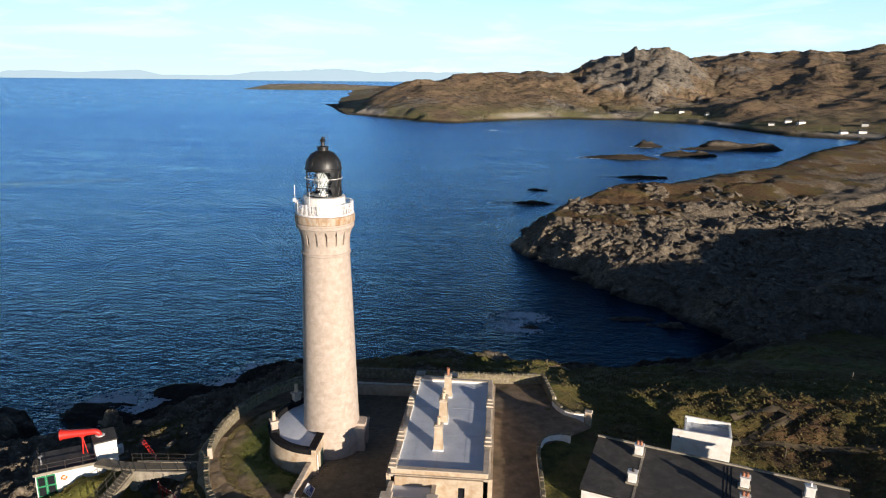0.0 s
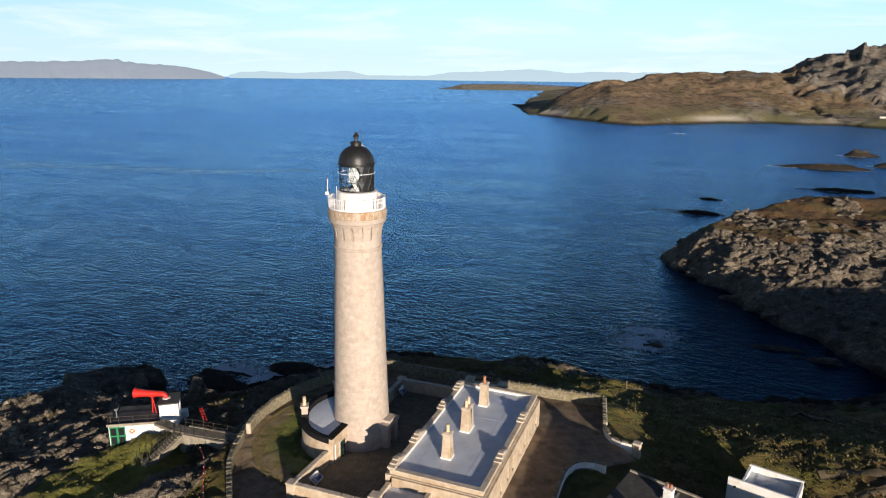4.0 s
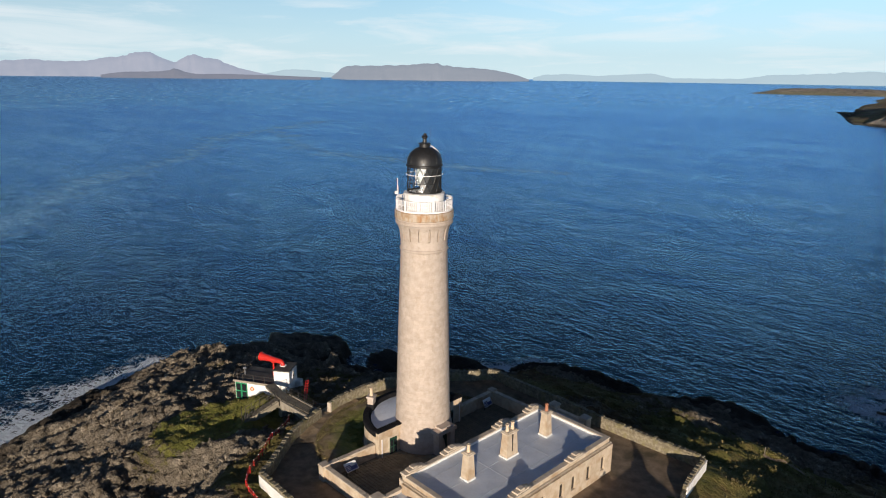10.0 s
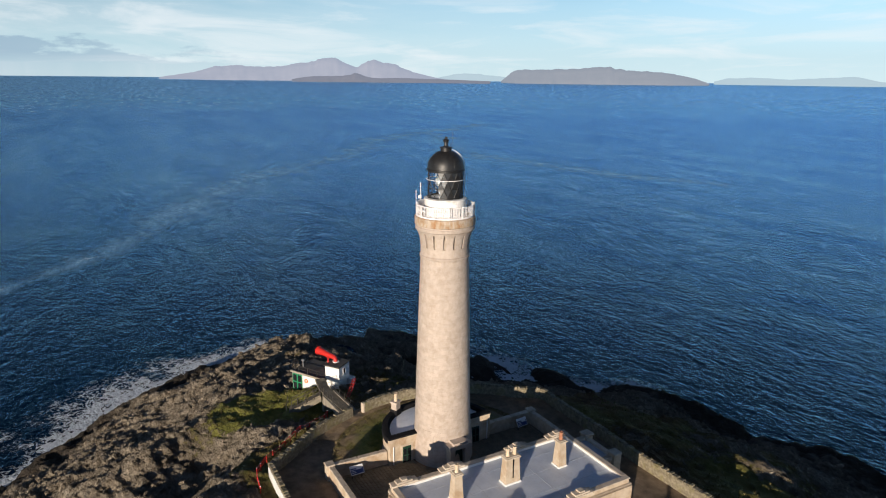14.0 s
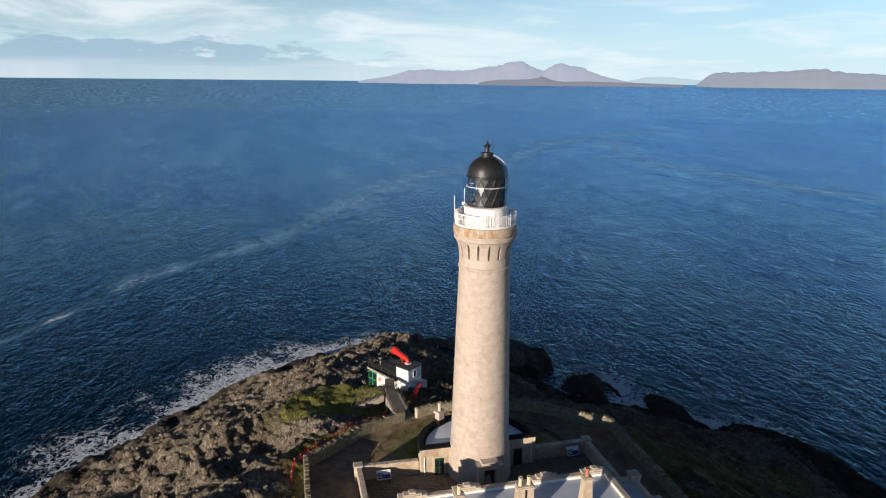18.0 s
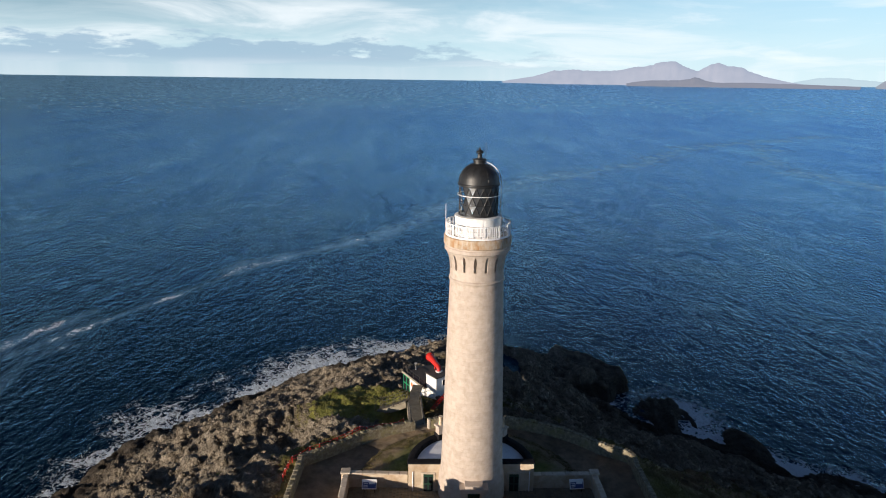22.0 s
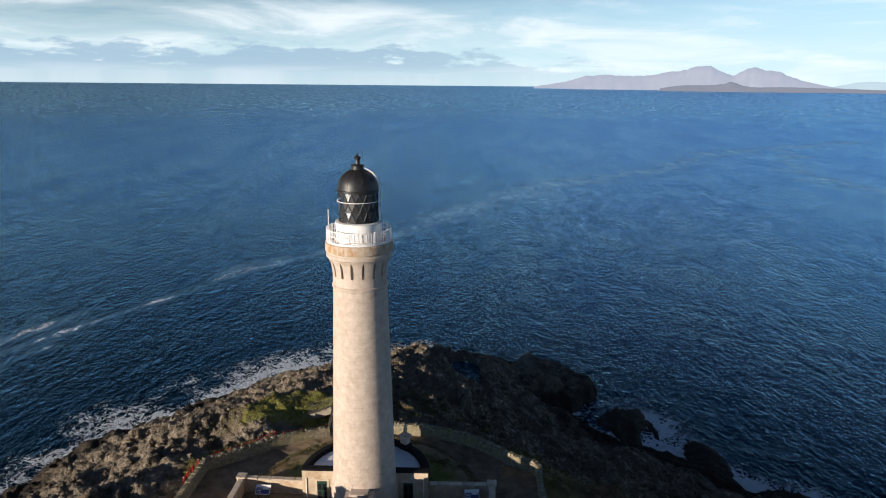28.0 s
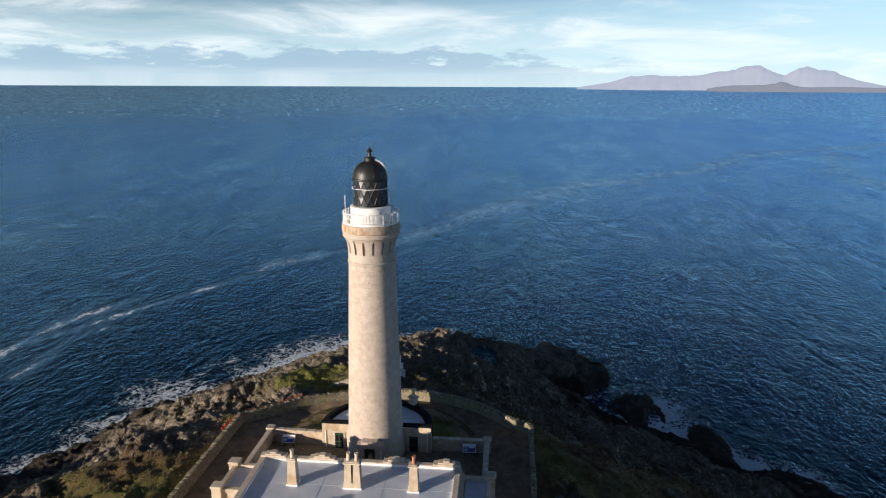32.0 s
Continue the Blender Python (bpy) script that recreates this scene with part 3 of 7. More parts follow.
def thing(name, label, category, group="", kind="", at=(0, 0, 0), turn=0):
    ob = new(name)
    ob.empty_display_size = 0.3
    ob.matrix_basis = pose(*at, 0, 0, turn)
    return tagged(ob, label, category, group, kind)


def solid(name, bm, material, label, category, group="", kind="", smooth=False):
    return tagged(new(name, finish(name, bm, material, smooth)), label, category, group, kind)


def box(bm, x0, x1, y0, y1, z0, z1, m=None, bevel=0.0):
    r = bmesh.ops.create_cube(bm, size=1.0)
    t = Matrix.Translation(((x0 + x1) / 2, (y0 + y1) / 2, (z0 + z1) / 2)) @ Matrix.Diagonal((x1 - x0, y1 - y0, z1 - z0, 1))
    bmesh.ops.transform(bm, matrix=(m @ t) if m else t, verts=r["verts"])
    if bevel:
        edges = list({e for v in r["verts"] for e in v.link_edges})
        bmesh.ops.bevel(bm, geom=edges, offset=bevel, segments=1, affect="EDGES", clamp_overlap=True)
    return bm


def new_box(*a, **k):
    return box(bmesh.new(), *a, **k)


def lathe(bm, profile, n=48, a0=0.0, a1=360.0, m=None, close=False):
    full = abs(a1 - a0 - 360) < 1e-6
    cols = n if full else n + 1
    grid = []
    for i in range(cols):
        a = radians(a0 + (a1 - a0) * i / n)
        grid.append([bm.verts.new((r * math.cos(a), r * math.sin(a), z)) for r, z in profile])
    for i in range(n):
        p, q = grid[i], grid[(i + 1) % cols]
        last = len(profile) if close else len(profile) - 1
        for j in range(last):
            k = (j + 1) % len(profile)
            bm.faces.new((p[j], q[j], q[k], p[k]))
    if not full and close:
        bm.faces.new(grid[0])
        bm.faces.new(grid[-1][::-1])
    if m:
        bmesh.ops.transform(bm, matrix=m, verts=[v for g in grid for v in g])
    return bm


def tube(bm, pts, r, n=6):
    """A round bar along a line of points."""
    rings = []
    pts = [Vector(p) for p in pts]
    for i, p in enumerate(pts):
        d = (pts[min(i + 1, len(pts) - 1)] - pts[max(i - 1, 0)]).normalized()
        side = d.cross(Vector((0, 0, 1)))
        side = side.normalized() if side.length > 1e-4 else Vector((1, 0, 0))
        up = side.cross(d)
        rr = r[i] if isinstance(r, (list, tuple)) else r
        rings.append([bm.verts.new(p + rr * (math.cos(2 * math.pi * k / n) * side + math.sin(2 * math.pi * k / n) * up)) for k in range(n)])
    for a, b in zip(rings, rings[1:]):
        for k in range(n):
            bm.faces.new((a[k], a[(k + 1) % n], b[(k + 1) % n], b[k]))
    bm.faces.new(rings[0][::-1]), bm.faces.new(rings[-1])
    return bm


def strip(bm, pts, thick, z0, z1, closed=False):
    """An upright band of wall along a plan line; z0, z1 are numbers or a value for each point."""
    P = [Vector((p[0], p[1])) for p in pts]
    n = len(P)
    lo = z0 if isinstance(z0, (list, tuple)) else [z0] * n
    hi = z1 if isinstance(z1, (list, tuple)) else [z1] * n
    rows = []
    for i in range(n):
        a = P[(i - 1) % n] if closed or i else P[i]
        b = P[(i + 1) % n] if closed or i < n - 1 else P[i]
        d = (b - a).normalized()
        s = Vector((-d.y, d.x)) * thick / 2
        rows.append([bm.verts.new((*(P[i] + s * k), z)) for k, z in ((1, lo[i]), (1, hi[i]), (-1, hi[i]), (-1, lo[i]))])
    for i in range(n if closed else n - 1):
        a, b = rows[i], rows[(i + 1) % n]
        for k in range(4):
            bm.faces.new((a[k], b[k], b[(k + 1) % 4], a[(k + 1) % 4]))
    if not closed:
        bm.faces.new(rows[0]), bm.faces.new(rows[-1][::-1])
    return bm


def smooth_line(pts, step=0.7):
    """Points at even steps along a rounded line through pts."""
    P = [Vector(p) for p in pts]
    out = []
    for i in range(len(P) - 1):
        a, b, c, d = P[max(i - 1, 0)], P[i], P[i + 1], P[min(i + 2, len(P) - 1)]
        k = max(1, int((c - b).length / step))
        for j in range(k):
            t = j / k
            out.append(0.5 * (2 * b + (c - a) * t + (2 * a - 5 * b + 4 * c - d) * t * t + (3 * b - a - 3 * c + d) * t ** 3))
    return out + [P[-1]]


# ---- numeric ground ----
rng = np.random.default_rng(7)
TAB = rng.random((4, 256, 256))


def cells(x, y, scale, k=0):
    """Nearest-cell data of a jittered lattice: the cell's height, its tilt and the border's nearness."""
    u, v = x / scale, y / scale
    iu, iv = np.floor(u).astype(int), np.floor(v).astype(int)
    best, second = np.full(x.shape, 9.0), np.full(x.shape, 9.0)
    h, tx, ty, dx, dy = (np.zeros(x.shape) for _ in range(5))
    for a in (-1, 0, 1):
        for b in (-1, 0, 1):
            ci, cj = (iu + a + 37 * k) % 256, (iv + b + 91 * k) % 256
            px, py = iu + a + TAB[0, ci, cj], iv + b + TAB[1, ci, cj]
            ex, ey = u - px, v - py
            d = np.hypot(ex, ey)
            near = d < best
            second = np.where(near, best, np.minimum(second, d))
            h = np.where(near, TAB[2, ci, cj], h)
            tx, ty = np.where(near, TAB[3, ci, cj] - 0.5, tx), np.where(near, TAB[2, cj, ci] - 0.5, ty)
            dx, dy = np.where(near, ex, dx), np.where(near, ey, dy)
            best = np.where(near, d, best)
    return h, tx * dx + ty * dy, second - best


def value_noise(x, y, scale, k=0):
    u, v = x / scale, y / scale
    iu, iv = np.floor(u).astype(int), np.floor(v).astype(int)
    fu, fv = u - iu, v - iv
    fu, fv = fu * fu * (3 - 2 * fu), fv * fv * (3 - 2 * fv)
    g = lambda a, b: TAB[k % 4, (iu + a + 53 * k) % 256, (iv + b + 29 * k) % 256]
    return (g(0, 0) * (1 - fu) + g(1, 0) * fu) * (1 - fv) + (g(0, 1) * (1 - fu) + g(1, 1) * fu) * fv


def fbm(x, y, scale, octaves=5, k=0):
    s, a, t = 0, 1.0, 0
    for i in range(octaves):
        s, t = s + a * value_noise(x, y, scale, k + i), t + a
        scale, a = scale / 2.03, a * 0.5
    return s / t


def inside_distance(x, y, poly):
    """Signed distance to a closed polygon, positive inside."""
    best, odd = np.full(x.shape, 1e9), np.zeros(x.shape, bool)
    n = len(poly)
    for i in range(n):
        (ax, ay), (bx, by) = poly[i], poly[(i + 1) % n]
        ex, ey = bx - ax, by - ay
        t = np.clip(((x - ax) * ex + (y - ay) * ey) / (ex * ex + ey * ey), 0, 1)
        best = np.minimum(best, np.hypot(x - ax - t * ex, y - ay - t * ey))
        if ay != by:
            odd ^= ((ay > y) != (by > y)) & (x < ax + (y - ay) * ex / ey)
    return np.where(odd, best, -best)


def sheet(name, X, Y, Z, material, attrs=(), smooth=False):
    """A grid of points as one mesh, with named numbers on its points."""
    r, c = X.shape
    me = bpy.data.meshes.new(name)
    idx = np.arange(r * c).reshape(r, c)
    quads = np.stack([idx[:-1, :-1], idx[:-1, 1:], idx[1:, 1:], idx[1:, :-1]], -1).reshape(-1, 4)
    me.vertices.add(r * c)
    me.vertices.foreach_set("co", np.stack([X, Y, Z], -1).astype(np.float32).ravel())
    me.loops.add(quads.size)
    me.loops.foreach_set("vertex_index", quads.ravel().astype(np.int32))
    me.polygons.add(len(quads))
    me.polygons.foreach_set("loop_start", np.arange(0, quads.size, 4, dtype=np.int32))
    me.update(calc_edges=True)
    if smooth:
        me.polygons.foreach_set("use_smooth", [True] * len(quads))
    for key, val in attrs:
        at = me.attributes.new(key, "FLOAT", "POINT")
        at.data.foreach_set("value", val.astype(np.float32).ravel())
    me.materials.append(material)
    return new(name, me)


COAST = [(-10, -80), (-18, -71), (-25, -67.4), (-31, -64.5), (-38.5, -61.7), (-47, -57.5), (-54, -51.5), (-61, -43.5), (-67.5, -38.5), (-73, -33.5), (-78.5, -26.5), (-83, -19.5), (-88, -12), (-91, -5), (-92.5, 4), (-91, 12), (-87, 20),
         (-82, 27), (-75, 31), (-68, 32), (-63, 33), (-57, 36), (-52, 40), (-50.5, 44.5), (-48.5, 48), (-43.5, 52), (-40, 55), (-38, 59), (-37, 65.5), (-30, 70.5), (-24, 71.5), (-17, 71.5), (-10, 72), (-5, 76.5), (5, 79.5), (14, 77), (21, 75.5), (28, 76), (33, 74.5), (40, 76),
         (50, 77), (60, 81), (70, 87), (80, 96), (75, 105), (69, 114), (63, 123), (56, 130), (50, 138), (47, 149), (44, 157), (37, 162), (30, 171), (25.5, 186), (25, 200), (30, 217), (42, 240), (60, 266), (84, 285), (115, 306),
         (165, 352), (240, 450), (330, 552), (430, 665), (700, 700), (700, -300), (0, -300)]
ROCKS = [(28, 100.5, 3.5, 1.6, 1.0), (56, 110, 5, 1.5, 1.0), (63, 105.5, 6, 1.5, 1.4), (33, 284, 12, 3, 2.0), (48, 146.5, 5, 2, 1.6), (110, 393, 19, 4, 2.4),
         (122, 512, 42, 7, 4.0), (180, 540, 26, 6, 4.5), (163, 619, 16, 5, 7.0), (245, 608, 46, 10, 8), (10, 799, 20, 4, 3), (40, 329, 14, 2, 0.9), (-58, 43, 6.5, 4.5, 0.8)]
RIDGES = [(-74, 27, 8, 4.5, 5.2), (-67.5, 28.5, 3.2, 3.2, 6.6), (-80, 14, 6, 8, 4.5), (-69, 11, 6, 9, 9.6), (-61.5, 10.5, 5.0, 3.4, 8.0), (-52.5, -10.9, 5, 5, 13.6), (-38.3, -6.6, 5, 4, 18.6), (-25.8, -7.6, 1.6, 1.3, 21.2), (-33.7, 10.5, 1.5, 1.2, 19.6), (-18, -25, 8, 6, 16.2), (-26.5, -13.5, 5, 4, 19.2), (-47, 54, 8, 4, 1.4),
          # the last two are unseen hills, added to throw shade on the headland
          (88, 112, 14, 8, 8.5), (115, 110, 18, 9, 11.5), (70, 128, 12, 6, 3), (95, 132, 14, 6, 5), (124, 134, 16, 6, 7), (225, 34, 40, 22, 34), (188, 6, 36, 18, 31)]
CORE = [(-4.6, -18.6), (26, -18.6), (32, -16), (62, -14), (62, 6), (48, 12), (31, 11), (26, 19.0), (-4, 19.0), (-8, 16), (-14.2, 6.5), (-14.2, -5), (-11.3, -11), (-7.6, -15.6)]


def lie(x, y):
    """How the site falls: a little to the west and the north."""
    return 0.0145 * x - 0.0059 * y - 0.04


def ground_height(x, y):
    """Height of the land and how much turf covers it."""
    d = inside_distance(x, y, COAST)
    dn = d + (fbm(x, y, 9, 4, 3) - 0.5) * 7
    core = inside_distance(x, y, CORE)
    # the promontory climbs in ledges to the light's plateau
    west = np.clip((-x - 14) / 60, 0, 1)
    z = np.where(dn < 0, dn * 0.6, (0.27 + 0.16 * west + 0.5 * (y > 105)) * np.maximum(dn, 0) + 0.0042 * np.maximum(dn, 0) ** 2 + 0.8 * (1 - np.exp(-np.maximum(dn, 0) / 2.0)))
    top = 22.6 - 9.5 * west + 3 * (fbm(x, y, 22, 3, 1) - 0.5)
    east = np.clip((x - 60) / 120, 0, 1)
    top = top + 2 * east * np.clip((150 - y) / 100, 0, 1) * np.clip((y + 30) / 40, 0, 1)
    head = np.clip((y - 110) / 40, 0, 1)
    top = top * (1 - head) + head * (np.maximum(3.5, 16 - 0.13 * np.maximum(0.73 * (x - 40) - 0.68 * (y - 225), 0)) + 0.02 * np.maximum(x - 60, 0) + 6 * (fbm(x, y, 50, 4, 2) - 0.5))
    north = np.clip((y - 18) / 60, 0, 1) * (1 - head)
    top = top - 7 * north * (1 - east)
    top = top - 2.0 * np.exp(-((x + 17.5) ** 2 + (y + 7.5) ** 2) / 12) - 0.7 * np.clip((-x - 10) / 6, 0, 1) * np.clip((-y - 2) / 6, 0, 1)
    # the bank behind the cottage lies level, then falls north to the cove
    bank = 20.4 - 0.22 * np.maximum(y - 21 + 0.12 * np.maximum(x - 50, 0), 0) + 1.2 * (fbm(x, y, 9, 3, 2) - 0.5)
    shelf = np.clip((x - 24) / 8, 0, 1) * (1 - head) * np.clip((y + 60) / 25, 0, 1) * np.clip((190 - x) / 40, 0, 1)
    top = top + (np.minimum(top, bank) - top) * shelf
    z = np.where(z > top, top + np.minimum((z - top) * 0.12, 1.2), z)
    for cx, cy, rx, ry, hh in RIDGES:
        q = ((x - cx) / rx) ** 2 + ((y - cy) / ry) ** 2
        z = z + (hh - z) * np.exp(-q * q)
    # broken, tilted blocks of rock
    wx, wy = x + 1.2 * fbm(x, y, 6, 2, 2), y + 1.2 * fbm(x, y, 6, 2, 5)
    h1, t1, e1 = cells(wx * 0.8 + wy * 0.6, (-wx * 0.6 + wy * 0.8) * 1.7, 7.5, 1)
    h2, t2, e2 = cells(wx * 0.8 + wy * 0.6, (-wx * 0.6 + wy * 0.8) * 1.5, 3.0, 2)
    h3, t3, e3 = cells(wx * 0.75 + wy * 0.66, (-wx * 0.66 + wy * 0.75) * 1.8, 1.5, 3)
    h4, t4, e4 = cells(wx * 0.75 + wy * 0.66, (-wx * 0.66 + wy * 0.75) * 1.5, 0.8, 4)
    rocky = 0.8 * (h1 - 0.5) + 0.9 * t1 + 0.75 * (h2 - 0.5) + 1.35 * t2 + 0.34 * (h3 - 0.5) + 0.8 * t3 + 0.16 * (h4 - 0.5) + 0.45 * t4 - 0.14 * np.exp(-e3 * 9)
    # long broken ledges, steep on one side
    run = (x * 0.62 - y * 0.78) + 2.6 * (fbm(x, y, 14, 3, 4) - 0.5) * 4 + 0.8 * h2
    saw = lambda p: np.minimum((p % 1.0) / 0.2, (1 - p % 1.0) / 0.8) - 0.5
    rocky = rocky + (0.8 * saw(run / 5.2) + 0.6 * saw(run / 2.1 + 3 * h1)) * (0.5 + fbm(x, y, 17, 3, 2)) * np.where(y > 80, 0.35, 1.0)
    c1, k1, b1 = cells(wx * 0.7 + wy * 0.5, (-wx * 0.5 + wy * 0.9) * 1.4, 24, 5)
    c2, k2, b2 = cells(wx, wy * 1.5, 11, 6)
    rocky = rocky + (2.6 * (c1 - 0.5) + 5.0 * k1 + 1.8 * (c2 - 0.5) + 3.0 * k2) * np.clip((y - 88) / 15, 0, 1)
    turf = np.clip(0.5 + (fbm(x, y, 13, 4, 6) - 0.5) * 2.6 + (z - 17) * 0.06 - 0.05, 0, 1)
    turf = np.where(x < -12, np.clip(turf - 0.5 - 0.012 * np.maximum(-y - 14, 0) + 0.75 * np.exp(-((x + 26.5) ** 2 + (y + 14) ** 2) / 38) + 0.4 * np.exp(-((x + 17) ** 2 + (y + 8) ** 2) / 20), 0, 1), turf + 0.45 * np.clip((x - 18) / 20, 0, 1) * (1 - head * 0.75))
    turf = turf - 0.15 * np.clip((y - 80) / 20, 0, 1)
    turf = np.clip(turf + 0.25 * north, 0, 1) * np.clip(dn / 12 - 0.2, 0, 1)
    turf = np.clip(turf - 0.6 * np.clip((y - 92) / 10, 0, 1) * np.clip((12 - z) / 4, 0, 1) + 0.45 * head * np.clip((z - 8) / 4, 0, 1), 0, 1)
    amp = np.clip(dn / 4 + 0.6, 0.4, 1) * (1 - 0.72 * np.clip((turf - 0.35) * 2.2, 0, 1))
    tuss = (fbm(x, y, 1.7, 3, 4) - 0.5) * 0.9 * turf
    amp = amp * (1 - 0.32 * np.clip((6 - x) / 6, 0, 1) * np.clip((4 - y) / 8, 0, 1))
    z = z + rocky * amp * (1 - 0.3 * np.clip((y - 80) / 20, 0, 1)) + tuss
    for cx, cy, rx, ry, hh in ROCKS:
        q = ((x - cx) / rx) ** 2 + ((y - cy) / ry) ** 2
        bump = hh * (0.8 - 0.8 * q) + rocky * min(0.5, 0.12 * hh) + (fbm(x * 0.6 + y, y * 1.4, max(3.0, rx * 0.3), 4, 3) - 0.5) * hh * (3.2 if hh < 1.5 else 1.5)
        z = np.where(q < 3, np.maximum(z, bump), z)
    # flat-topped bluff on the north-west corner
    u, v = (x + 72.5) * 0.56 + (y - 29) * 0.83, -(x + 72.5) * 0.83 + (y - 29) * 0.56
    rim = np.maximum(np.abs(u) / 8.5, np.abs(v) / 6.0) + (fbm(x, y, 3, 3, 2) - 0.5) * 0.35
    z = np.where(rim < 1.2, np.maximum(z, (5.4 - 0.12 * u + 0.35 * rocky) * np.clip((1.12 - rim) / 0.16, 0, 1) - 0.6), z)
    pool = np.hypot((x + 62.0) / 4.6, (y - 10.4) / 2.6) + (fbm(x, y, 3, 3, 1) - 0.5) * 0.7
    z = np.where(pool < 1.3, z * np.clip((pool - 1) / 0.3, 0, 1) + 8.1 * (1 - np.clip((pool - 1) / 0.3, 0, 1)), z)
    # level ground under the station
    sw = np.clip((4 - x) / 6, 0, 1) * np.clip((-9 - y) / 4, 0, 1)
    flat = np.clip((core + 2.4 - 1.7 * sw) / (2.8 - 1.7 * sw), 0, 1)
    z = z - 0.5 * sw * np.exp(-((core + 2.0) / 2.6) ** 2)
    flat = flat * flat * (3 - 2 * flat)
    level = 22.85 - 2.6 * np.clip((x - 27) / 14, 0, 1)
    z = z * (1 - flat) + (level + tuss * np.where(x > 31, 1.3, 0.4)) * flat
    turf = np.clip(np.where(core > -1.5, np.maximum(turf, 0.9), turf), 0, 1)
    z = z + lie(x, y) * np.clip(z / 10, 0, 1)
    return z, turf, d


def axis_points(spans):
    out = [spans[0][0]]
    for a, b, s0, s1 in spans:
        p, n = a, 0
        while p < b - 1e-6:
            s = s0 + (s1 - s0) * (p - a) / (b - a)
            p = min(b, p + s)
            out.append(p)
    return np.array(out)


gx = axis_points([(-112, -92, 4, 0.8), (-92, -78, 0.5, 0.5), (-78, -10, 0.34, 0.34), (-10, 12, 0.5, 0.5), (12, 66, 0.6, 0.6), (66, 130, 0.7, 1.8), (130, 420, 1.8, 9)])
gy = axis_points([(-110, -76, 4, 0.7), (-76, -62, 0.5, 0.5), (-62, 44, 0.36, 0.36), (44, 66, 0.55, 0.55), (66, 150, 0.7, 0.9), (150, 300, 0.9, 2.0), (300, 460, 2.0, 3.5), (460, 760, 3.5, 6)])
GX, GY = np.meshgrid(gx, gy)
GZ, GT, GD = ground_height(GX, GY)
ground = sheet("ground", GX, GY, GZ, M["land"], (("turf", GT), ("lush", np.exp(-((GX + 27) ** 2 + (GY + 14.5) ** 2) / 75) - 0.55 * np.clip((GY - 95) / 20, 0, 1))))
tagged(ground, "rocky grass-topped promontory with dark broken cliffs", "ground", kind="structure")

# rock pool behind the western ridge
bm = bmesh.new()
bmesh.ops.create_circle(bm, cap_ends=True, segments=40, radius=1.0, matrix=Matrix.Translation((-62.0, 10.4, 8.7)) @ Matrix.Diagonal((6.2, 3.7, 1, 1)))
solid("rock_pool", bm, M["sea"], "still dark rock pool among the rocks", "pool", kind="structure")

# ---- sea ----
sx = axis_points([(-4990, -800, 300, 16), (-800, -140, 9, 1.6), (-140, 130, 1.3, 1.3), (130, 420, 2, 10), (420, 4990, 12, 300)])
sy = axis_points([(-4990, -300, 300, 12), (-300, -90, 10, 2), (-90, 130, 1.3, 1.3), (130, 320, 1.6, 3), (320, 1000, 4, 14), (1000, 4990, 20, 250)])
SX, SY = np.meshgrid(sx, sy)
SR = np.hypot(SX, SY)
SZ = 42 * (np.clip(SR - 900, 0, 4000) / 4000) ** 2      # the sheet lifts far out, where the real horizon lies beyond the drawn range
near = (np.abs(SX) < 420) & (SY > -300) & (SY < 640)
fz, ft, fd = ground_height(SX, SY)
shore = np.where(near, -fd, 400.0)
burst = np.clip((fbm(SX, SY, 22, 3, 2) - 0.34) * 3.2, 0, 1)
weather = np.where(SY < 26, 1.0, np.clip((-SX - 28) / 12, 0, 1)) * np.where(SX > -12, 0.12, 1.0)      # the swell breaks on the west side
foam = (0.35 + 1.35 * burst) * np.exp(-(np.maximum(shore, 0) / (1.6 + 7.5 * burst)) ** 1.2) * weather
lee_line = 0.55 * np.exp(-np.maximum(shore, 0) / 1.1) * np.clip((fbm(SX, SY, 9, 3, 4) - 0.45) * 6, 0, 1)
foam = np.maximum(foam, np.where(SX < 26, lee_line, 0.5 * lee_line))
foam = np.maximum(foam, 1.15 * np.exp(-(((SX + 0.8 * SY + 21) / 15) ** 2 + ((SY - 0.5 * SX - 77) / 7) ** 2)) * np.clip(2.2 * fbm(SX, SY, 7, 3, 2) - 0.2, 0, 1))
for cx, cy, rx, ry, hh in ROCKS:
    q = np.hypot((SX - cx + 3) / (rx + 5), (SY - cy) / (ry + 5))
    foam = np.maximum(foam, (1.45 if 0.9 < hh < 1.05 and cy < 105 else 0.0 if cy < 160 and cx > 0 else 1.0) * np.clip(2.2 * fbm(SX, SY, 6 if cy < 110 else 22, 3, 2) - 0.45, 0, 1.1) * np.exp(-(q * 1.1) ** 2))
foam = np.maximum(foam, 1.45 * np.exp(-(((SX - 26) / 9) ** 2 + ((SY - 108.5) / 5.5) ** 2)) * np.clip(2.2 * fbm(SX, SY, 5, 3, 3) - 0.35, 0, 1))
STREAKS = [([(-55, -122), (-88, -101), (-110, -91), (-125, -83), (-164, -64), (-195, -38), (-229, -15), (-330, 37), (-391, 85), (-477, 178), (-568, 235), (-667, 358), (-740, 470)], 1.0),
           ([(-610, 335), (-456, 270), (-362, 280), (-300, 290), (-220, 325)], 0.9), ([(-60, -108), (-95, -106), (-118, -97)], 0.95), ([(-60, -95), (-85, -97), (-92, -92)], 0.8)]
slick = np.zeros(SX.shape)
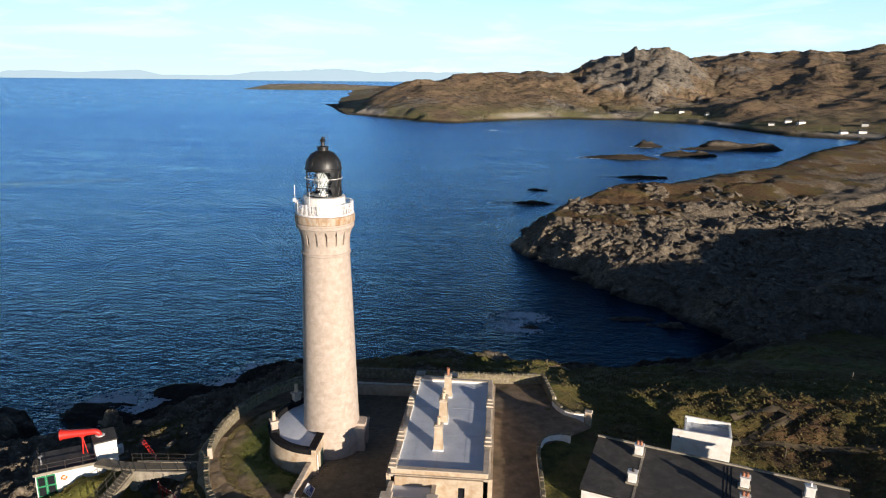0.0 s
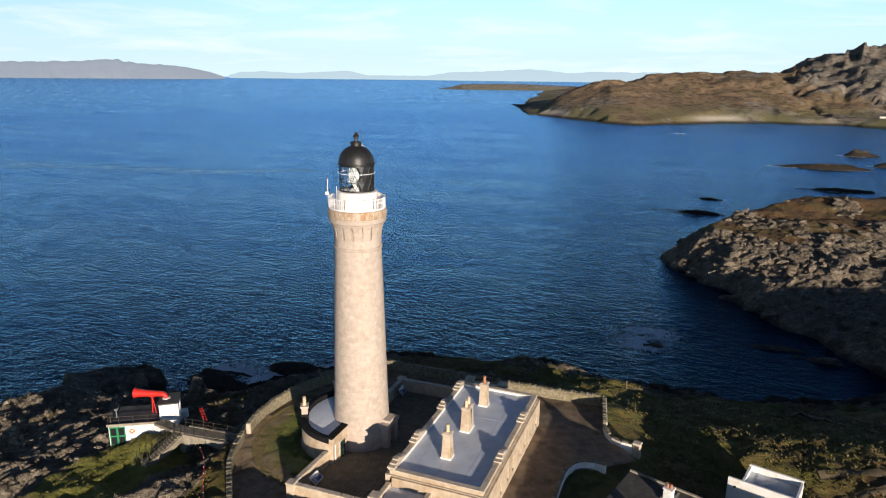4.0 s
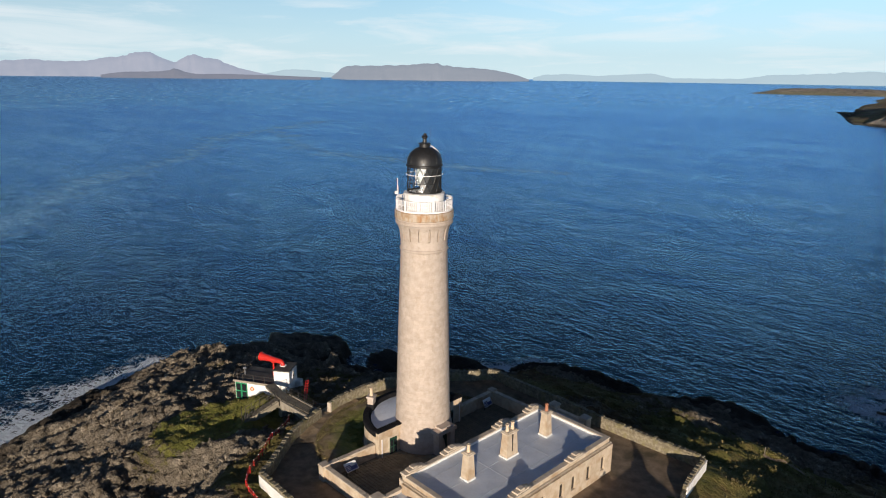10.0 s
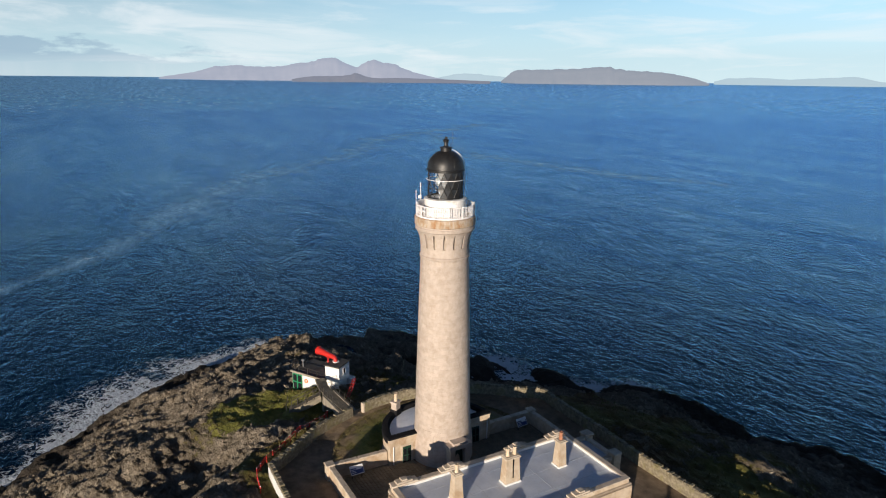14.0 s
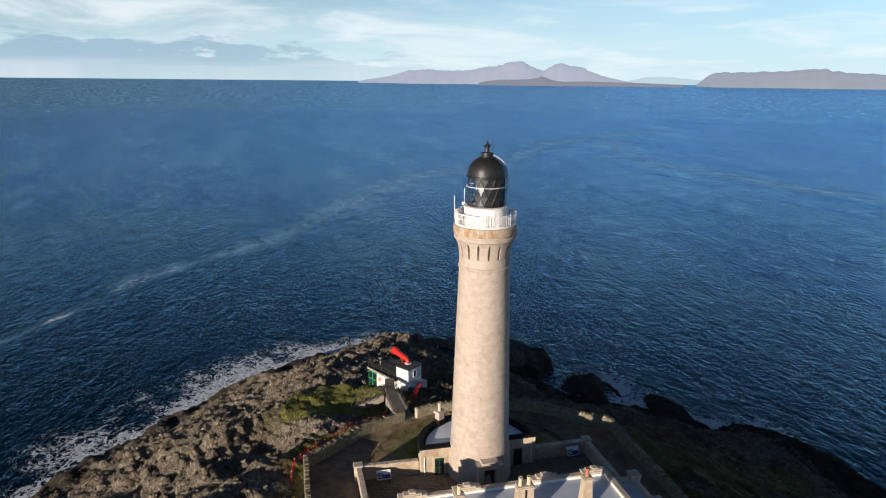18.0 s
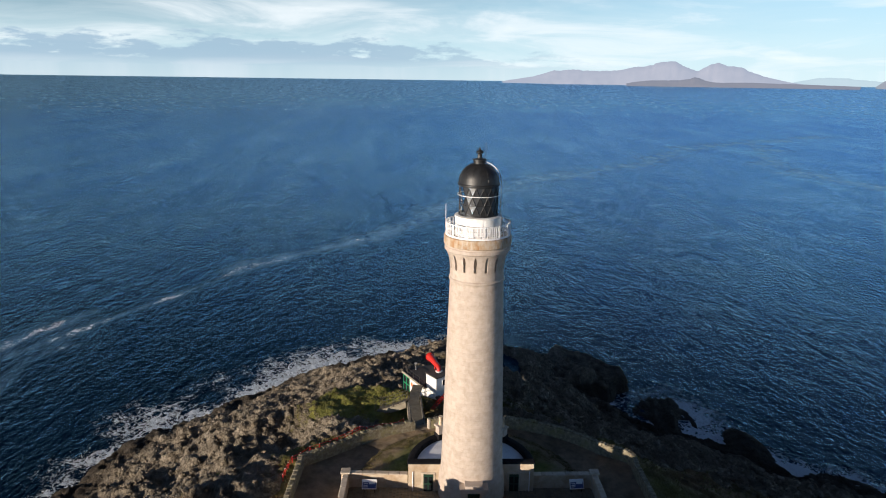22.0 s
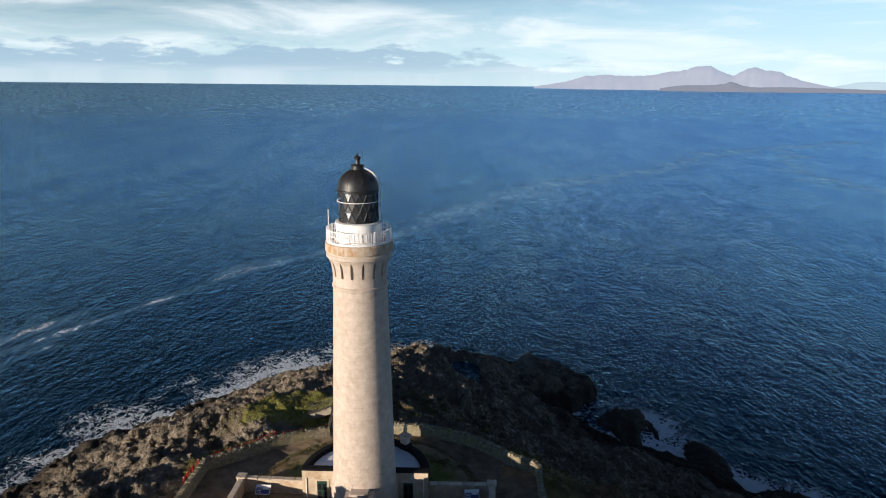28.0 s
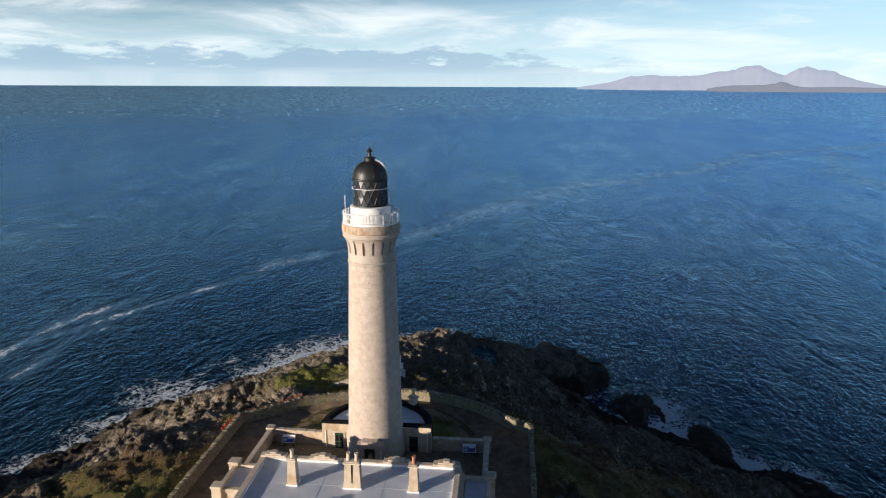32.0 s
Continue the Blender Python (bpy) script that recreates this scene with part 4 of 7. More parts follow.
for line, power in STREAKS:
    sd = np.full(SX.shape, 1e9)
    pts = smooth_line([(*p, 0) for p in line], 12)
    for p, q in zip(pts, pts[1:]):
        e = q - p
        t = np.clip(((SX - p.x) * e.x + (SY - p.y) * e.y) / (e.x ** 2 + e.y ** 2), 0, 1)
        sd = np.minimum(sd, np.hypot(SX - p.x - t * e.x, SY - p.y - t * e.y))
    wig = (fbm(SX, SY, 24, 3, 1) - 0.5) * (9 + 0.05 * np.maximum(-SX - 100, 0))
    away = np.clip((-SX - 150) / 120, 0, 1)
    thin = 1.1 + 0.008 * np.maximum(-SX - 60, 0)
    foam = np.maximum(foam, 0.8 * power * (1 - away) * np.clip(0.2 + 1.1 * fbm(SX, SY, 40, 3, 5), 0, 1) * np.exp(-((sd + wig) / thin) ** 2))
    slick = np.maximum(slick, power * (0.65 + 0.35 * away) * np.exp(-((sd + wig) / (thin * 1.7 + 6 * away)) ** 2))
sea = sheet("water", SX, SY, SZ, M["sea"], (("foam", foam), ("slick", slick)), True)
tagged(sea, "deep blue rippled open sea with white surf along the rocks", "sea", kind="structure")

# ---- far hills over the bay, seen from the first eye ----
EYE0 = (18.6, -67.8)


def profile(az, pts):
    a, h = zip(*pts)
    return np.interp(az, a, h)


def far_hills():
    az = np.linspace(-15.5, 50, 420)
    r = np.concatenate([np.linspace(850, 1500, 120), np.linspace(1510, 3200, 90)])
    A, R = np.meshgrid(az, r)
    X, Y = EYE0[0] + R * np.sin(np.radians(A)), EYE0[1] + R * np.cos(np.radians(A))
    shore = profile(A, [(-15.5, 1300), (-13.9, 1200), (-11.6, 1170), (-9.2, 1095), (-6.3, 1018), (-4.4, 998), (-2, 1034), (1.8, 1114), (5.1, 1150), (9.7, 1175), (12, 1150), (16.2, 1090), (19.6, 1000), (22.3, 945), (30, 890), (50, 850)])
    ins = R - shore + (fbm(X, Y, 60, 4, 2) - 0.5) * 50
    strip_h = np.clip((A + 14.2) / 4, 0, 1) * 3 + np.clip((A + 14.2) / 6, 0, 1) * (16 * np.clip(ins / 300, 0, 1) + 26 * np.clip(ins / 120, 0, 1) * fbm(X, Y, 130, 4, 5) ** 1.6)
    def ridge(dist, pts, w0, w1):
        top = 64.5 + dist * np.tan(np.radians(profile(A, pts)))
        q = np.where(R < dist, (dist - R) / w0, (R - dist) / w1)
        return top * np.clip(1 - q ** 1.3, 0, 1)
    z = strip_h
    z = np.maximum(z, ridge(1330, [(-15, -6), (-13, -2.85), (-12, -2.23), (-11, -1.66), (-9.65, -1.14), (-8.2, -0.66), (-6.8, -0.37), (-4.9, -0.53), (-2, -1.2), (4, -1.5), (8, -2.0), (30, -2.4)], 330, 800))
    z = np.maximum(z, ridge(1650, [(-9, -6), (-6.3, -0.55), (-4.9, 0.07), (-4.4, 0.35), (-2, 0.51), (0.3, 0.54), (2.8, 0.55), (3.8, 0.44), (5, 0.32), (6, 0.0), (9, -1.0), (30, -1.6)], 480, 900))
    z = np.maximum(z, ridge(1750, [(3.5, -2.6), (4.9, 0.2), (5.8, 0.6), (6.9, 1.28), (8.2, 1.55), (9.8, 1.69), (10.3, 2.04), (11, 2.17), (11.9, 2.17), (13, 2.0), (13.9, 1.62), (14.75, 1.1), (15.9, 0.4), (17, -0.2), (20, -1.0), (50, -1.2)], 500, 800))
    z = np.maximum(z, ridge(2600, [(9, -2), (12, 1.3), (13.6, 1.6), (14.9, 1.75), (16, 1.84), (17.7, 2.04), (18.9, 2.16), (20, 2.08), (22.3, 2.15), (22.8, 2.34), (24.5, 2.17), (25.2, 2.05), (27.5, 2.3), (35, 2.3), (50, 2.3)], 1400, 500))
    rough = (fbm(X, Y, 150, 6, 3) - 0.5) * 46 + (fbm(X, Y, 45, 4, 1) - 0.5) * 13
    ch, ct, ce = cells(X + 40 * fbm(X, Y, 90, 3, 1), Y * 1.4, 75, 2)
    dh, dt, de = cells(X, Y * 1.3, 28, 3)
    crag = np.clip((A - 4.5) / 2, 0, 1) * np.clip((18 - A) / 3, 0, 1)
    rough = rough + (0.5 + crag) * (7 * (ch - 0.5) + 16 * ct + 4 * (dh - 0.5) + 7 * dt)
    ins = ins - 400 * np.clip((-13.4 - A) / 2, 0, 1)
    z = np.where(ins > 0, np.maximum(z + rough * np.clip((z - 3) / 45, 0.1, 1) * np.clip((R - 900) / 400, 0.4, 1), 1.2), np.maximum(ins * 0.1, -3))
    z = np.where(ins > 0, np.minimum(z, 1.0 + ins * 0.42), z)
    hill = np.clip((A - 5) / 3, 0, 1) * np.clip((17 - A) / 3, 0, 1) * np.clip((z - 30) / 40, 0, 1)
    turf = np.clip(0.78 - 0.55 * hill - 0.4 * np.exp(-np.maximum(ins - 20, 0) / 30) + (fbm(X, Y, 120, 5, 1) - 0.5) * 1.2, 0, 1)
    sand = np.clip(1.2 - np.abs(ins - 14) / 10, 0, 1) * np.clip((fbm(X, Y, 110, 2, 4) - 0.5) * 8, 0, 1)
    ob = sheet("hills", X, Y, z, M["hills"], (("turf", turf), ("sand", sand)))
    tagged(ob, "brown moorland hills and pale rocky crag above a sandy bay", "hills", kind="structure")
    return X, Y, z


HX, HY, HZ = far_hills()


def hill_height(x, y):
    k = np.argmin((HX - x) ** 2 + (HY - y) ** 2)
    return float(HZ.flat[k])


def island(name, label, dist, pts, material, deep=300, base=None):
    """A far island: a ridge of land at one distance, its skyline by bearing and height in degrees."""
    az = np.linspace(pts[0][0], pts[-1][0], 160)
    el = profile(az, pts)
    lift = 42 * (max(dist - 900, 0) / 4000) ** 2
    rows = []
    jag = (fbm(az * 40, az * 0 + dist, 22, 5, 2) - 0.5)
    top = 64.5 + dist * np.tan(np.radians(el))
    top = lift + (top - lift) * (1 + 0.22 * jag)
    for q, f in ((-1.0, -0.05), (-0.92, 0.10), (-0.6, 0.35), (-0.3, 0.72), (0.0, 1.0), (0.5, 0.6), (1.0, -0.05)):
        rr = dist + q * deep * (1 + 0.25 * (fbm(az * 30, az * 0 + 5 + q * 9, 30, 3, 1) - 0.5))
        wob = 1 + 0.35 * (fbm(az * 36, az * 0 + q * 60, 14, 3, 3) - 0.5) * (f not in (1.0, -0.05))
        rows.append((20 + rr * np.sin(np.radians(az)), -20 + rr * np.cos(np.radians(az)), lift - 2 + (top - lift + 2) * f * wob))
    X, Y, Z = (np.stack([r[i] for r in rows]) for i in range(3))
    return tagged(sheet(name, X, Y, Z, material, (), True), label, "island", kind="structure")


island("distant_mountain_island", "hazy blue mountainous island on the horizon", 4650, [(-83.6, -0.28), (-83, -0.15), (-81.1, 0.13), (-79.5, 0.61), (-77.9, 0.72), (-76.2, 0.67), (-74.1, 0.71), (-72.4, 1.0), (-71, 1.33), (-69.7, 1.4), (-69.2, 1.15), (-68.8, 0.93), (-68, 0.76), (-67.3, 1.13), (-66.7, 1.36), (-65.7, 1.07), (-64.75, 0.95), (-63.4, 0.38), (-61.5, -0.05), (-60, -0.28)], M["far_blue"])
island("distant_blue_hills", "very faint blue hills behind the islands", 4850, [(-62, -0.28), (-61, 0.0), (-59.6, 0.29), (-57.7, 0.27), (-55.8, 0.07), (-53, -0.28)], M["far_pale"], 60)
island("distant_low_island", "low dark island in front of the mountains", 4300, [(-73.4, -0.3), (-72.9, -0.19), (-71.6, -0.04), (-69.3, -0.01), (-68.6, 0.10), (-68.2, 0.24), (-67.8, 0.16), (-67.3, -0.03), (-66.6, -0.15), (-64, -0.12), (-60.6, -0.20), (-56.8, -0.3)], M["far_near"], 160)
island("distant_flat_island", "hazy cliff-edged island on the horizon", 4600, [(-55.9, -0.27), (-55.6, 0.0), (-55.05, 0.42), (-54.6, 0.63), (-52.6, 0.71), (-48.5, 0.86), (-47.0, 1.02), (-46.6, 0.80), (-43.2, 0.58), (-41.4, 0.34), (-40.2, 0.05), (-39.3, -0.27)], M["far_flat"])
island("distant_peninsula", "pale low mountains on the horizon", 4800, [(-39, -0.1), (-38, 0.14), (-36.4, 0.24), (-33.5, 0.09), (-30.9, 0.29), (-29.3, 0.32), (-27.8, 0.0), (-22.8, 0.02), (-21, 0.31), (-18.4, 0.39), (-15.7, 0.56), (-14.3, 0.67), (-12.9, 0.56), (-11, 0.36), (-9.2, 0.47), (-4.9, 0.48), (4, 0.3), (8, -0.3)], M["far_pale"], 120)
island("low_brown_island", "low brown island beyond the point", 3000, [(-23.2, -1.22), (-22.9, -1.15), (-21.1, -0.93), (-19.8, -0.64), (-18.4, -0.6), (-15.7, -0.57), (-13.9, -0.6), (-9.6, -0.72), (-6, -0.95), (-5, -1.15)], M["hills"], 130)

# ---- lighthouse ----
TOWER = [(3.44, 22.8), (3.40, 24.6), (3.34, 25.5), (3.22, 25.75), (3.15, 26.6), (3.06, 29.0), (2.92, 34.0), (2.77, 39.0), (2.62, 43.5), (2.54, 46.1)]


def tower_r(z):
    return float(np.interp(z, [p[1] for p in TOWER], [p[0] for p in TOWER]))


light = thing("lighthouse", "tall tapering pale granite lighthouse with black domed lantern", "lighthouse")
shaft = part("shaft", lathe(bmesh.new(), [(r - 0.03, z) for r, z in TOWER], 96), M["granite_core"], light, smooth=True)


def stone_points(a0, a1, z0, z1):
    """Corners of one curved ashlar of the shaft."""
    pts = []
    for a in [a0 + (a1 - a0) * k / 4 for k in range(5)]:
        for z in (z0, z1):
            for d in (-0.08, 0.0):
                r = tower_r(z) + d
                pts.append((r * math.cos(a), r * math.sin(a), z))
    # index: angle*4 + level*2 + depth
    faces = []
    for i in range(4):
        p, q = i * 4, i * 4 + 4
        faces += [(p + 1, q + 1, q + 3, p + 3), (p, q, q + 1, p + 1), (p + 2, p + 3, q + 3, q + 2)]
    faces += [(0, 1, 3, 2), (16, 18, 19, 17)]
    return pts, faces


def mesh_of(name, verts, faces, material, smooth=False):
    me = bpy.data.meshes.new(name)
    me.from_pydata(verts, [], faces)
    me.materials.append(material)
    return me


def build_ashlar():
    rs = random.Random(3)
    courses = []
    z = 22.85
    while z < 46.0:
        h = 0.40 + 0.05 * rs.random()
        courses.append((z, min(z + h, 46.1)))
        z += h
    rest_v, rest_f = [], []
    singles = 0
    for ci, (z0, z1) in enumerate(courses):
        n = 22
        off = rs.random() * 0.3
        cuts = [2 * math.pi * (i + (ci % 2) * 0.5 + off + 0.18 * (rs.random() - 0.5)) / n for i in range(n)]
        cuts.append(cuts[0] + 2 * math.pi)
        for a0, a1 in zip(cuts, cuts[1:]):
            v, f = stone_points(a0 + 0.0012, a1 - 0.0012, z0 + 0.003, z1 - 0.003)
            mid = math.degrees((a0 + a1) / 2) % 360
            facing = mid > 260 or mid < 50
            if z0 > 33.4 and facing and singles < 300:
                ob = new("ashlar", mesh_of("ashlar", v, f, M["granite"]))
                ob.parent = shaft
                singles += 1
            else:
                k = len(rest_v)
                rest_v += v
                rest_f += [tuple(i + k for i in q) for q in f]
    ob = new("ashlar_rest", mesh_of("ashlar_rest", rest_v, rest_f, M["granite"]))
    ob.parent = shaft
    tagged(ob, kind="stuff")


part("string_course", lathe(bmesh.new(), [(2.50, 46.05), (2.58, 46.1), (2.64, 46.18), (2.64, 46.34), (2.56, 46.42), (2.5, 46.44)], 96), M["granite"], light, smooth=True)
part("bell", lathe(bmesh.new(), [(2.50, 46.4), (2.50, 47.2), (2.34, 47.3), (2.34, 49.05)], 96), M["granite_core"], light, smooth=True)


def bracket():
    """One bracket of the arcade under the gallery, with lancet gaps at its sides."""
    bm = bmesh.new()
    rows = []
    for z, r, gap in ((46.42, 2.54, 0.0), (47.3, 2.54, 0.0), (47.34, 2.545, 3.0), (47.95, 2.60, 3.2), (48.35, 2.68, 2.9), (48.65, 2.78, 2.0), (48.92, 2.92, 0.0), (49.06, 3.0, 0.0)):
        row = []
        for k in range(5):
            a = radians((11.25 - gap) * (k / 2 - 1))
            row.append(bm.verts.new((r * math.cos(a), r * math.sin(a), z)))
        for k in (4, 0):
            a = radians((11.25 - gap) * (k / 2 - 1))
            row.append(bm.verts.new((2.4 * math.cos(a), 2.4 * math.sin(a), z)))
        rows.append(row)
    for a, b in zip(rows, rows[1:]):
        for k in range(7):
            bm.faces.new((a[k], a[(k + 1) % 7], b[(k + 1) % 7], b[k]))
    return bm


br = finish("bracket", bracket(), M["granite"], True)
for i in range(16):
    ob = new("bracket", br)
    ob.parent = light
    ob.matrix_basis = pose(0, 0, 0, 0, 0, 22.5 * i + 4)
cor = part("cornice", lathe(bmesh.new(), [(2.98, 49.58), (3.1, 49.66), (3.14, 49.75), (3.14, 50.42), (3.08, 50.47), (2.0, 50.47)], 96), M["rust_stone"], light, "rust-streaked stone cornice", smooth=True)
part("lower_moulding", lathe(bmesh.new(), [(2.9, 49.05), (3.02, 49.06), (3.09, 49.12), (3.09, 49.4), (2.98, 49.48), (2.98, 49.6)], 96), M["granite"], cor, smooth=True)
for i in range(20):
    a = 18 * i
    blk = lathe(bmesh.new(), [(3.08, 49.70), (3.165, 49.70), (3.165, 50.06), (3.08, 50.06)], 3, a + 0.25, a + 17.75, close=True)
    part("cornice_stone", blk, M["rust_stone"], cor)
    blk = lathe(bmesh.new(), [(3.08, 50.08), (3.165, 50.08), (3.165, 50.40), (3.08, 50.40)], 3, a + 9.25, a + 26.75, close=True)
    part("cornice_stone", blk, M["rust_stone"], cor)

rail = part("gallery_railing", lathe(bmesh.new(), [(2.94, 51.66), (3.03, 51.66), (3.03, 51.73), (2.94, 51.73)], 72, close=True), M["white_metal"], light, "white iron gallery railing")
part("foot_rail", lathe(bmesh.new(), [(2.94, 50.52), (3.04, 50.52), (3.04, 50.68), (2.94, 50.68)], 72, close=True), M["white_metal"], rail)
part("middle_rail", lathe(bmesh.new(), [(2.97, 51.2), (3.01, 51.2), (3.01, 51.25), (2.97, 51.25)], 72, close=True), M["white_metal"], rail)
bal = finish("baluster", box(new_box(-0.016, 0.016, -0.028, 0.028, 50.6, 51.68), -0.025, 0.025, -0.04, 0.04, 51.14, 51.26), M["white_metal"])
for i in range(84):
    a = 360 * i / 84
    ob = new("baluster", bal)
    ob.parent = rail
    ob.matrix_basis = pose(2.99 * math.cos(radians(a)), 2.99 * math.sin(radians(a)), 0, 0, 0, a)
post = finish("standard", new_box(-0.04, 0.04, -0.04, 0.04, 50.5, 51.8), M["white_metal"])
for i in range(12):
    a = 30 * i + 7
    ob = new("standard", post)
    ob.parent = rail
    ob.matrix_basis = pose(2.99 * math.cos(radians(a)), 2.99 * math.sin(radians(a)), 0, 0, 0, a)
# weather boards on the rail's north and south-west side
for a0, a1 in ((60, 76), (-168, -140)):
    part("screen_panel", lathe(bmesh.new(), [(3.045, 50.7), (3.07, 50.7), (3.07, 51.75), (3.045, 51.75)], 6, a0, a1, close=True), M["white_metal"], rail)
for a, h, r in ((-152, 53.6, 3.1), (-104, 53.2, 3.08)):
    x, y = r * math.cos(radians(a)), r * math.sin(radians(a))
    part("aerial", tube(bmesh.new(), [(x, y, 50.9), (x, y, h)], 0.028, 6), M["white_metal"], light, "thin white aerial rod")
part("camera_box", new_box(-0.16, 0.16, -0.12, 0.12, 0, 0.3, pose(-2.75, -1.55, 51.9)), M["white_metal"], light, "small white instrument box")

lb = part("lantern_base", lathe(bmesh.new(), [(2.22, 50.47), (2.22, 50.62), (2.14, 50.66), (2.14, 52.15), (2.2, 52.2), (2.2, 52.3), (1.95, 52.36), (0, 52.36)], 64), M["white_paint"], light, "white-painted round lantern base", smooth=True)
part("hatch", lathe(bmesh.new(), [(2.14, 50.7), (2.17, 50.7), (2.17, 51.95), (2.14, 51.95)], 6, -12, 8, close=True), M["white_metal"], lb)
lan = part("lantern", lathe(bmesh.new(), [(1.72, 52.36), (1.86, 52.36), (1.86, 52.5), (1.72, 52.5)], 64, close=True), M["black_paint"], light, "black iron lattice lantern")
part("lattice_ring", lathe(bmesh.new(), [(1.72, 55.0), (1.84, 55.0), (1.84, 55.14), (1.72, 55.14)], 64, close=True), M["black_paint"], lan)
part("lattice_ring", lathe(bmesh.new(), [(1.76, 53.34), (1.83, 53.34), (1.83, 53.40), (1.76, 53.40)], 64, close=True), M["black_paint"], lan)
part("handrail", lathe(bmesh.new(), [(1.92, 54.22), (1.96, 54.22), (1.96, 54.27), (1.92, 54.27)], 64, close=True), M["white_metal"], lan, "white handrail round the lantern")
# glazing: triangular panes between crossing bars; landward panes are blanked
NB = 16
levels = [52.5, 53.34, 54.17, 55.0]
for lv in range(3):
    z0, z1 = levels[lv], levels[lv + 1]
    for i in range(NB):
        sh = 0.5 * (lv % 2)
        a0, a1, am = [radians(360 / NB * (i + s + sh)) for s in (0, 1, 0.5)]
        deg = math.degrees(am) % 360
        pane_r = 1.78
        for tri in (((a0, z0), (a1, z0), (am, z1)), ((am, z1), (a1, z0), (am + (a1 - a0), z1))):
            cen = math.degrees(sum(t[0] for t in tri) / 3) % 360
            blank = cen > 310 or cen < 130
            bm = bmesh.new()
            outer = [bm.verts.new((pane_r * math.cos(a), pane_r * math.sin(a), z)) for a, z in tri]
            inner = [bm.verts.new(((pane_r - 0.02) * math.cos(a), (pane_r - 0.02) * math.sin(a), z)) for a, z in tri]
            bm.faces.new(outer), bm.faces.new(inner[::-1])
            for k in range(3):
                bm.faces.new((outer[k], outer[(k + 1) % 3], inner[(k + 1) % 3], inner[k]))
            ob = part("blank_panel" if blank else "pane", bm, M["blank_pane"] if blank else M["glass"], lan)
            if not blank:
                ob.visible_shadow = False
        for s, e in ((a0, am), (a1, am)):
            pts = [(1.80 * math.cos(s + (e - s) * t), 1.80 * math.sin(s + (e - s) * t), z0 + (z1 - z0) * t) for t in (0, 0.5, 1)]
            part("glazing_bar", tube(bmesh.new(), pts, 0.028, 4), M["black_paint"], lan)
optic = part("optic", lathe(bmesh.new(), [(0, 53.0), (0.62, 53.0), (0.78, 53.25), (0.70, 53.3), (0.88, 53.55), (0.80, 53.6), (0.94, 53.85), (0.95, 54.15), (0.80, 54.4), (0.86, 54.45), (0.66, 54.7), (0.70, 54.75), (0.4, 55.0), (0, 55.0)], 32), M["lens"], light, "ribbed glass lens of the lamp", smooth=True)
part("pedestal", lathe(bmesh.new(), [(0.7, 52.36), (0.7, 52.5), (0.45, 52.6), (0.45, 52.95), (0.75, 53.0), (0, 53.0)], 24), M["white_metal"], optic)
for i in range(6):
    a = radians(60 * i + 10)
    part("lens_frame", tube(bmesh.new(), [(0.98 * math.cos(a), 0.98 * math.sin(a), 53.0), (0.98 * math.cos(a), 0.98 * math.sin(a), 55.0)], 0.03, 5), M["white_metal"], optic)

dome = part("dome", lathe(bmesh.new(), [(1.70, 55.1), (1.88, 55.1), (1.96, 55.14), (1.96, 55.26), (1.88, 55.3), (1.86, 55.42)] + [(1.86 * math.cos(radians(x)), 55.42 + 1.72 * math.sin(radians(x))) for x in range(8, 75, 6)], 64), M["black_paint"], light, "black-painted ribbed dome", smooth=True)
part("vent", lathe(bmesh.new(), [(0.52, 57.02), (0.56, 57.06), (0.56, 57.36), (0.66, 57.40), (0.66, 57.46), (0.3, 57.54), (0.0, 57.55)], 32), M["black_paint"], dome, smooth=True)
part("finial", lathe(bmesh.new(), [(0.0, 57.5), (0.24, 57.52), (0.2, 57.7), (0.2, 57.95), (0.30, 58.02), (0.32, 58.14), (0.24, 58.24), (0.1, 58.3), (0.06, 58.5), (0, 58.55)], 20), M["black_paint"], dome, smooth=True)
part("weather_vane", box(new_box(-0.22, 0.24, -0.02, 0.02, 58.36, 58.42), 0.1, 0.28, -0.015, 0.015, 58.3, 58.48), M["dark_iron"], dome)
part("lightning_rod", tube(bmesh.new(), [(0.25, 0.3, 57.5), (0.38, 0.52, 57.9), (0.38, 0.52, 59.0)], 0.022, 5), M["dark_iron"], dome)
for i in range(16):
    a = radians(22.5 * i)
    pts = [((1.875 * math.cos(radians(x))) * math.cos(a), (1.875 * math.cos(radians(x))) * math.sin(a), 55.42 + 1.735 * math.sin(radians(x))) for x in range(4, 72, 9)]
    part("rib", tube(bmesh.new(), pts, 0.009, 4), M["black_paint"], dome)
lad = part("ladder", tube(bmesh.new(), [(0.2, 0.5, 57.25)] + [(2.05 * math.cos(radians(x)) * math.cos(radians(77)), 2.05 * math.cos(radians(x)) * math.sin(radians(77)), 55.4 + 1.9 * math.sin(radians(x))) for x in range(70, -1, -10)] + [(2.05 * math.cos(radians(77)), 2.05 * math.sin(radians(77)), 52.4)], 0.035, 6), M["white_metal"], light, "white curved ladder over the dome")
part("stile", tube(bmesh.new(), [(0.0, 0.55, 57.25)] + [(2.05 * math.cos(radians(x)) * math.cos(radians(88)), 2.05 * math.cos(radians(x)) * math.sin(radians(88)), 55.4 + 1.9 * math.sin(radians(x))) for x in range(70, -1, -10)] + [(2.05 * math.cos(radians(88)), 2.05 * math.sin(radians(88)), 52.4)], 0.035, 6), M["white_metal"], lad)
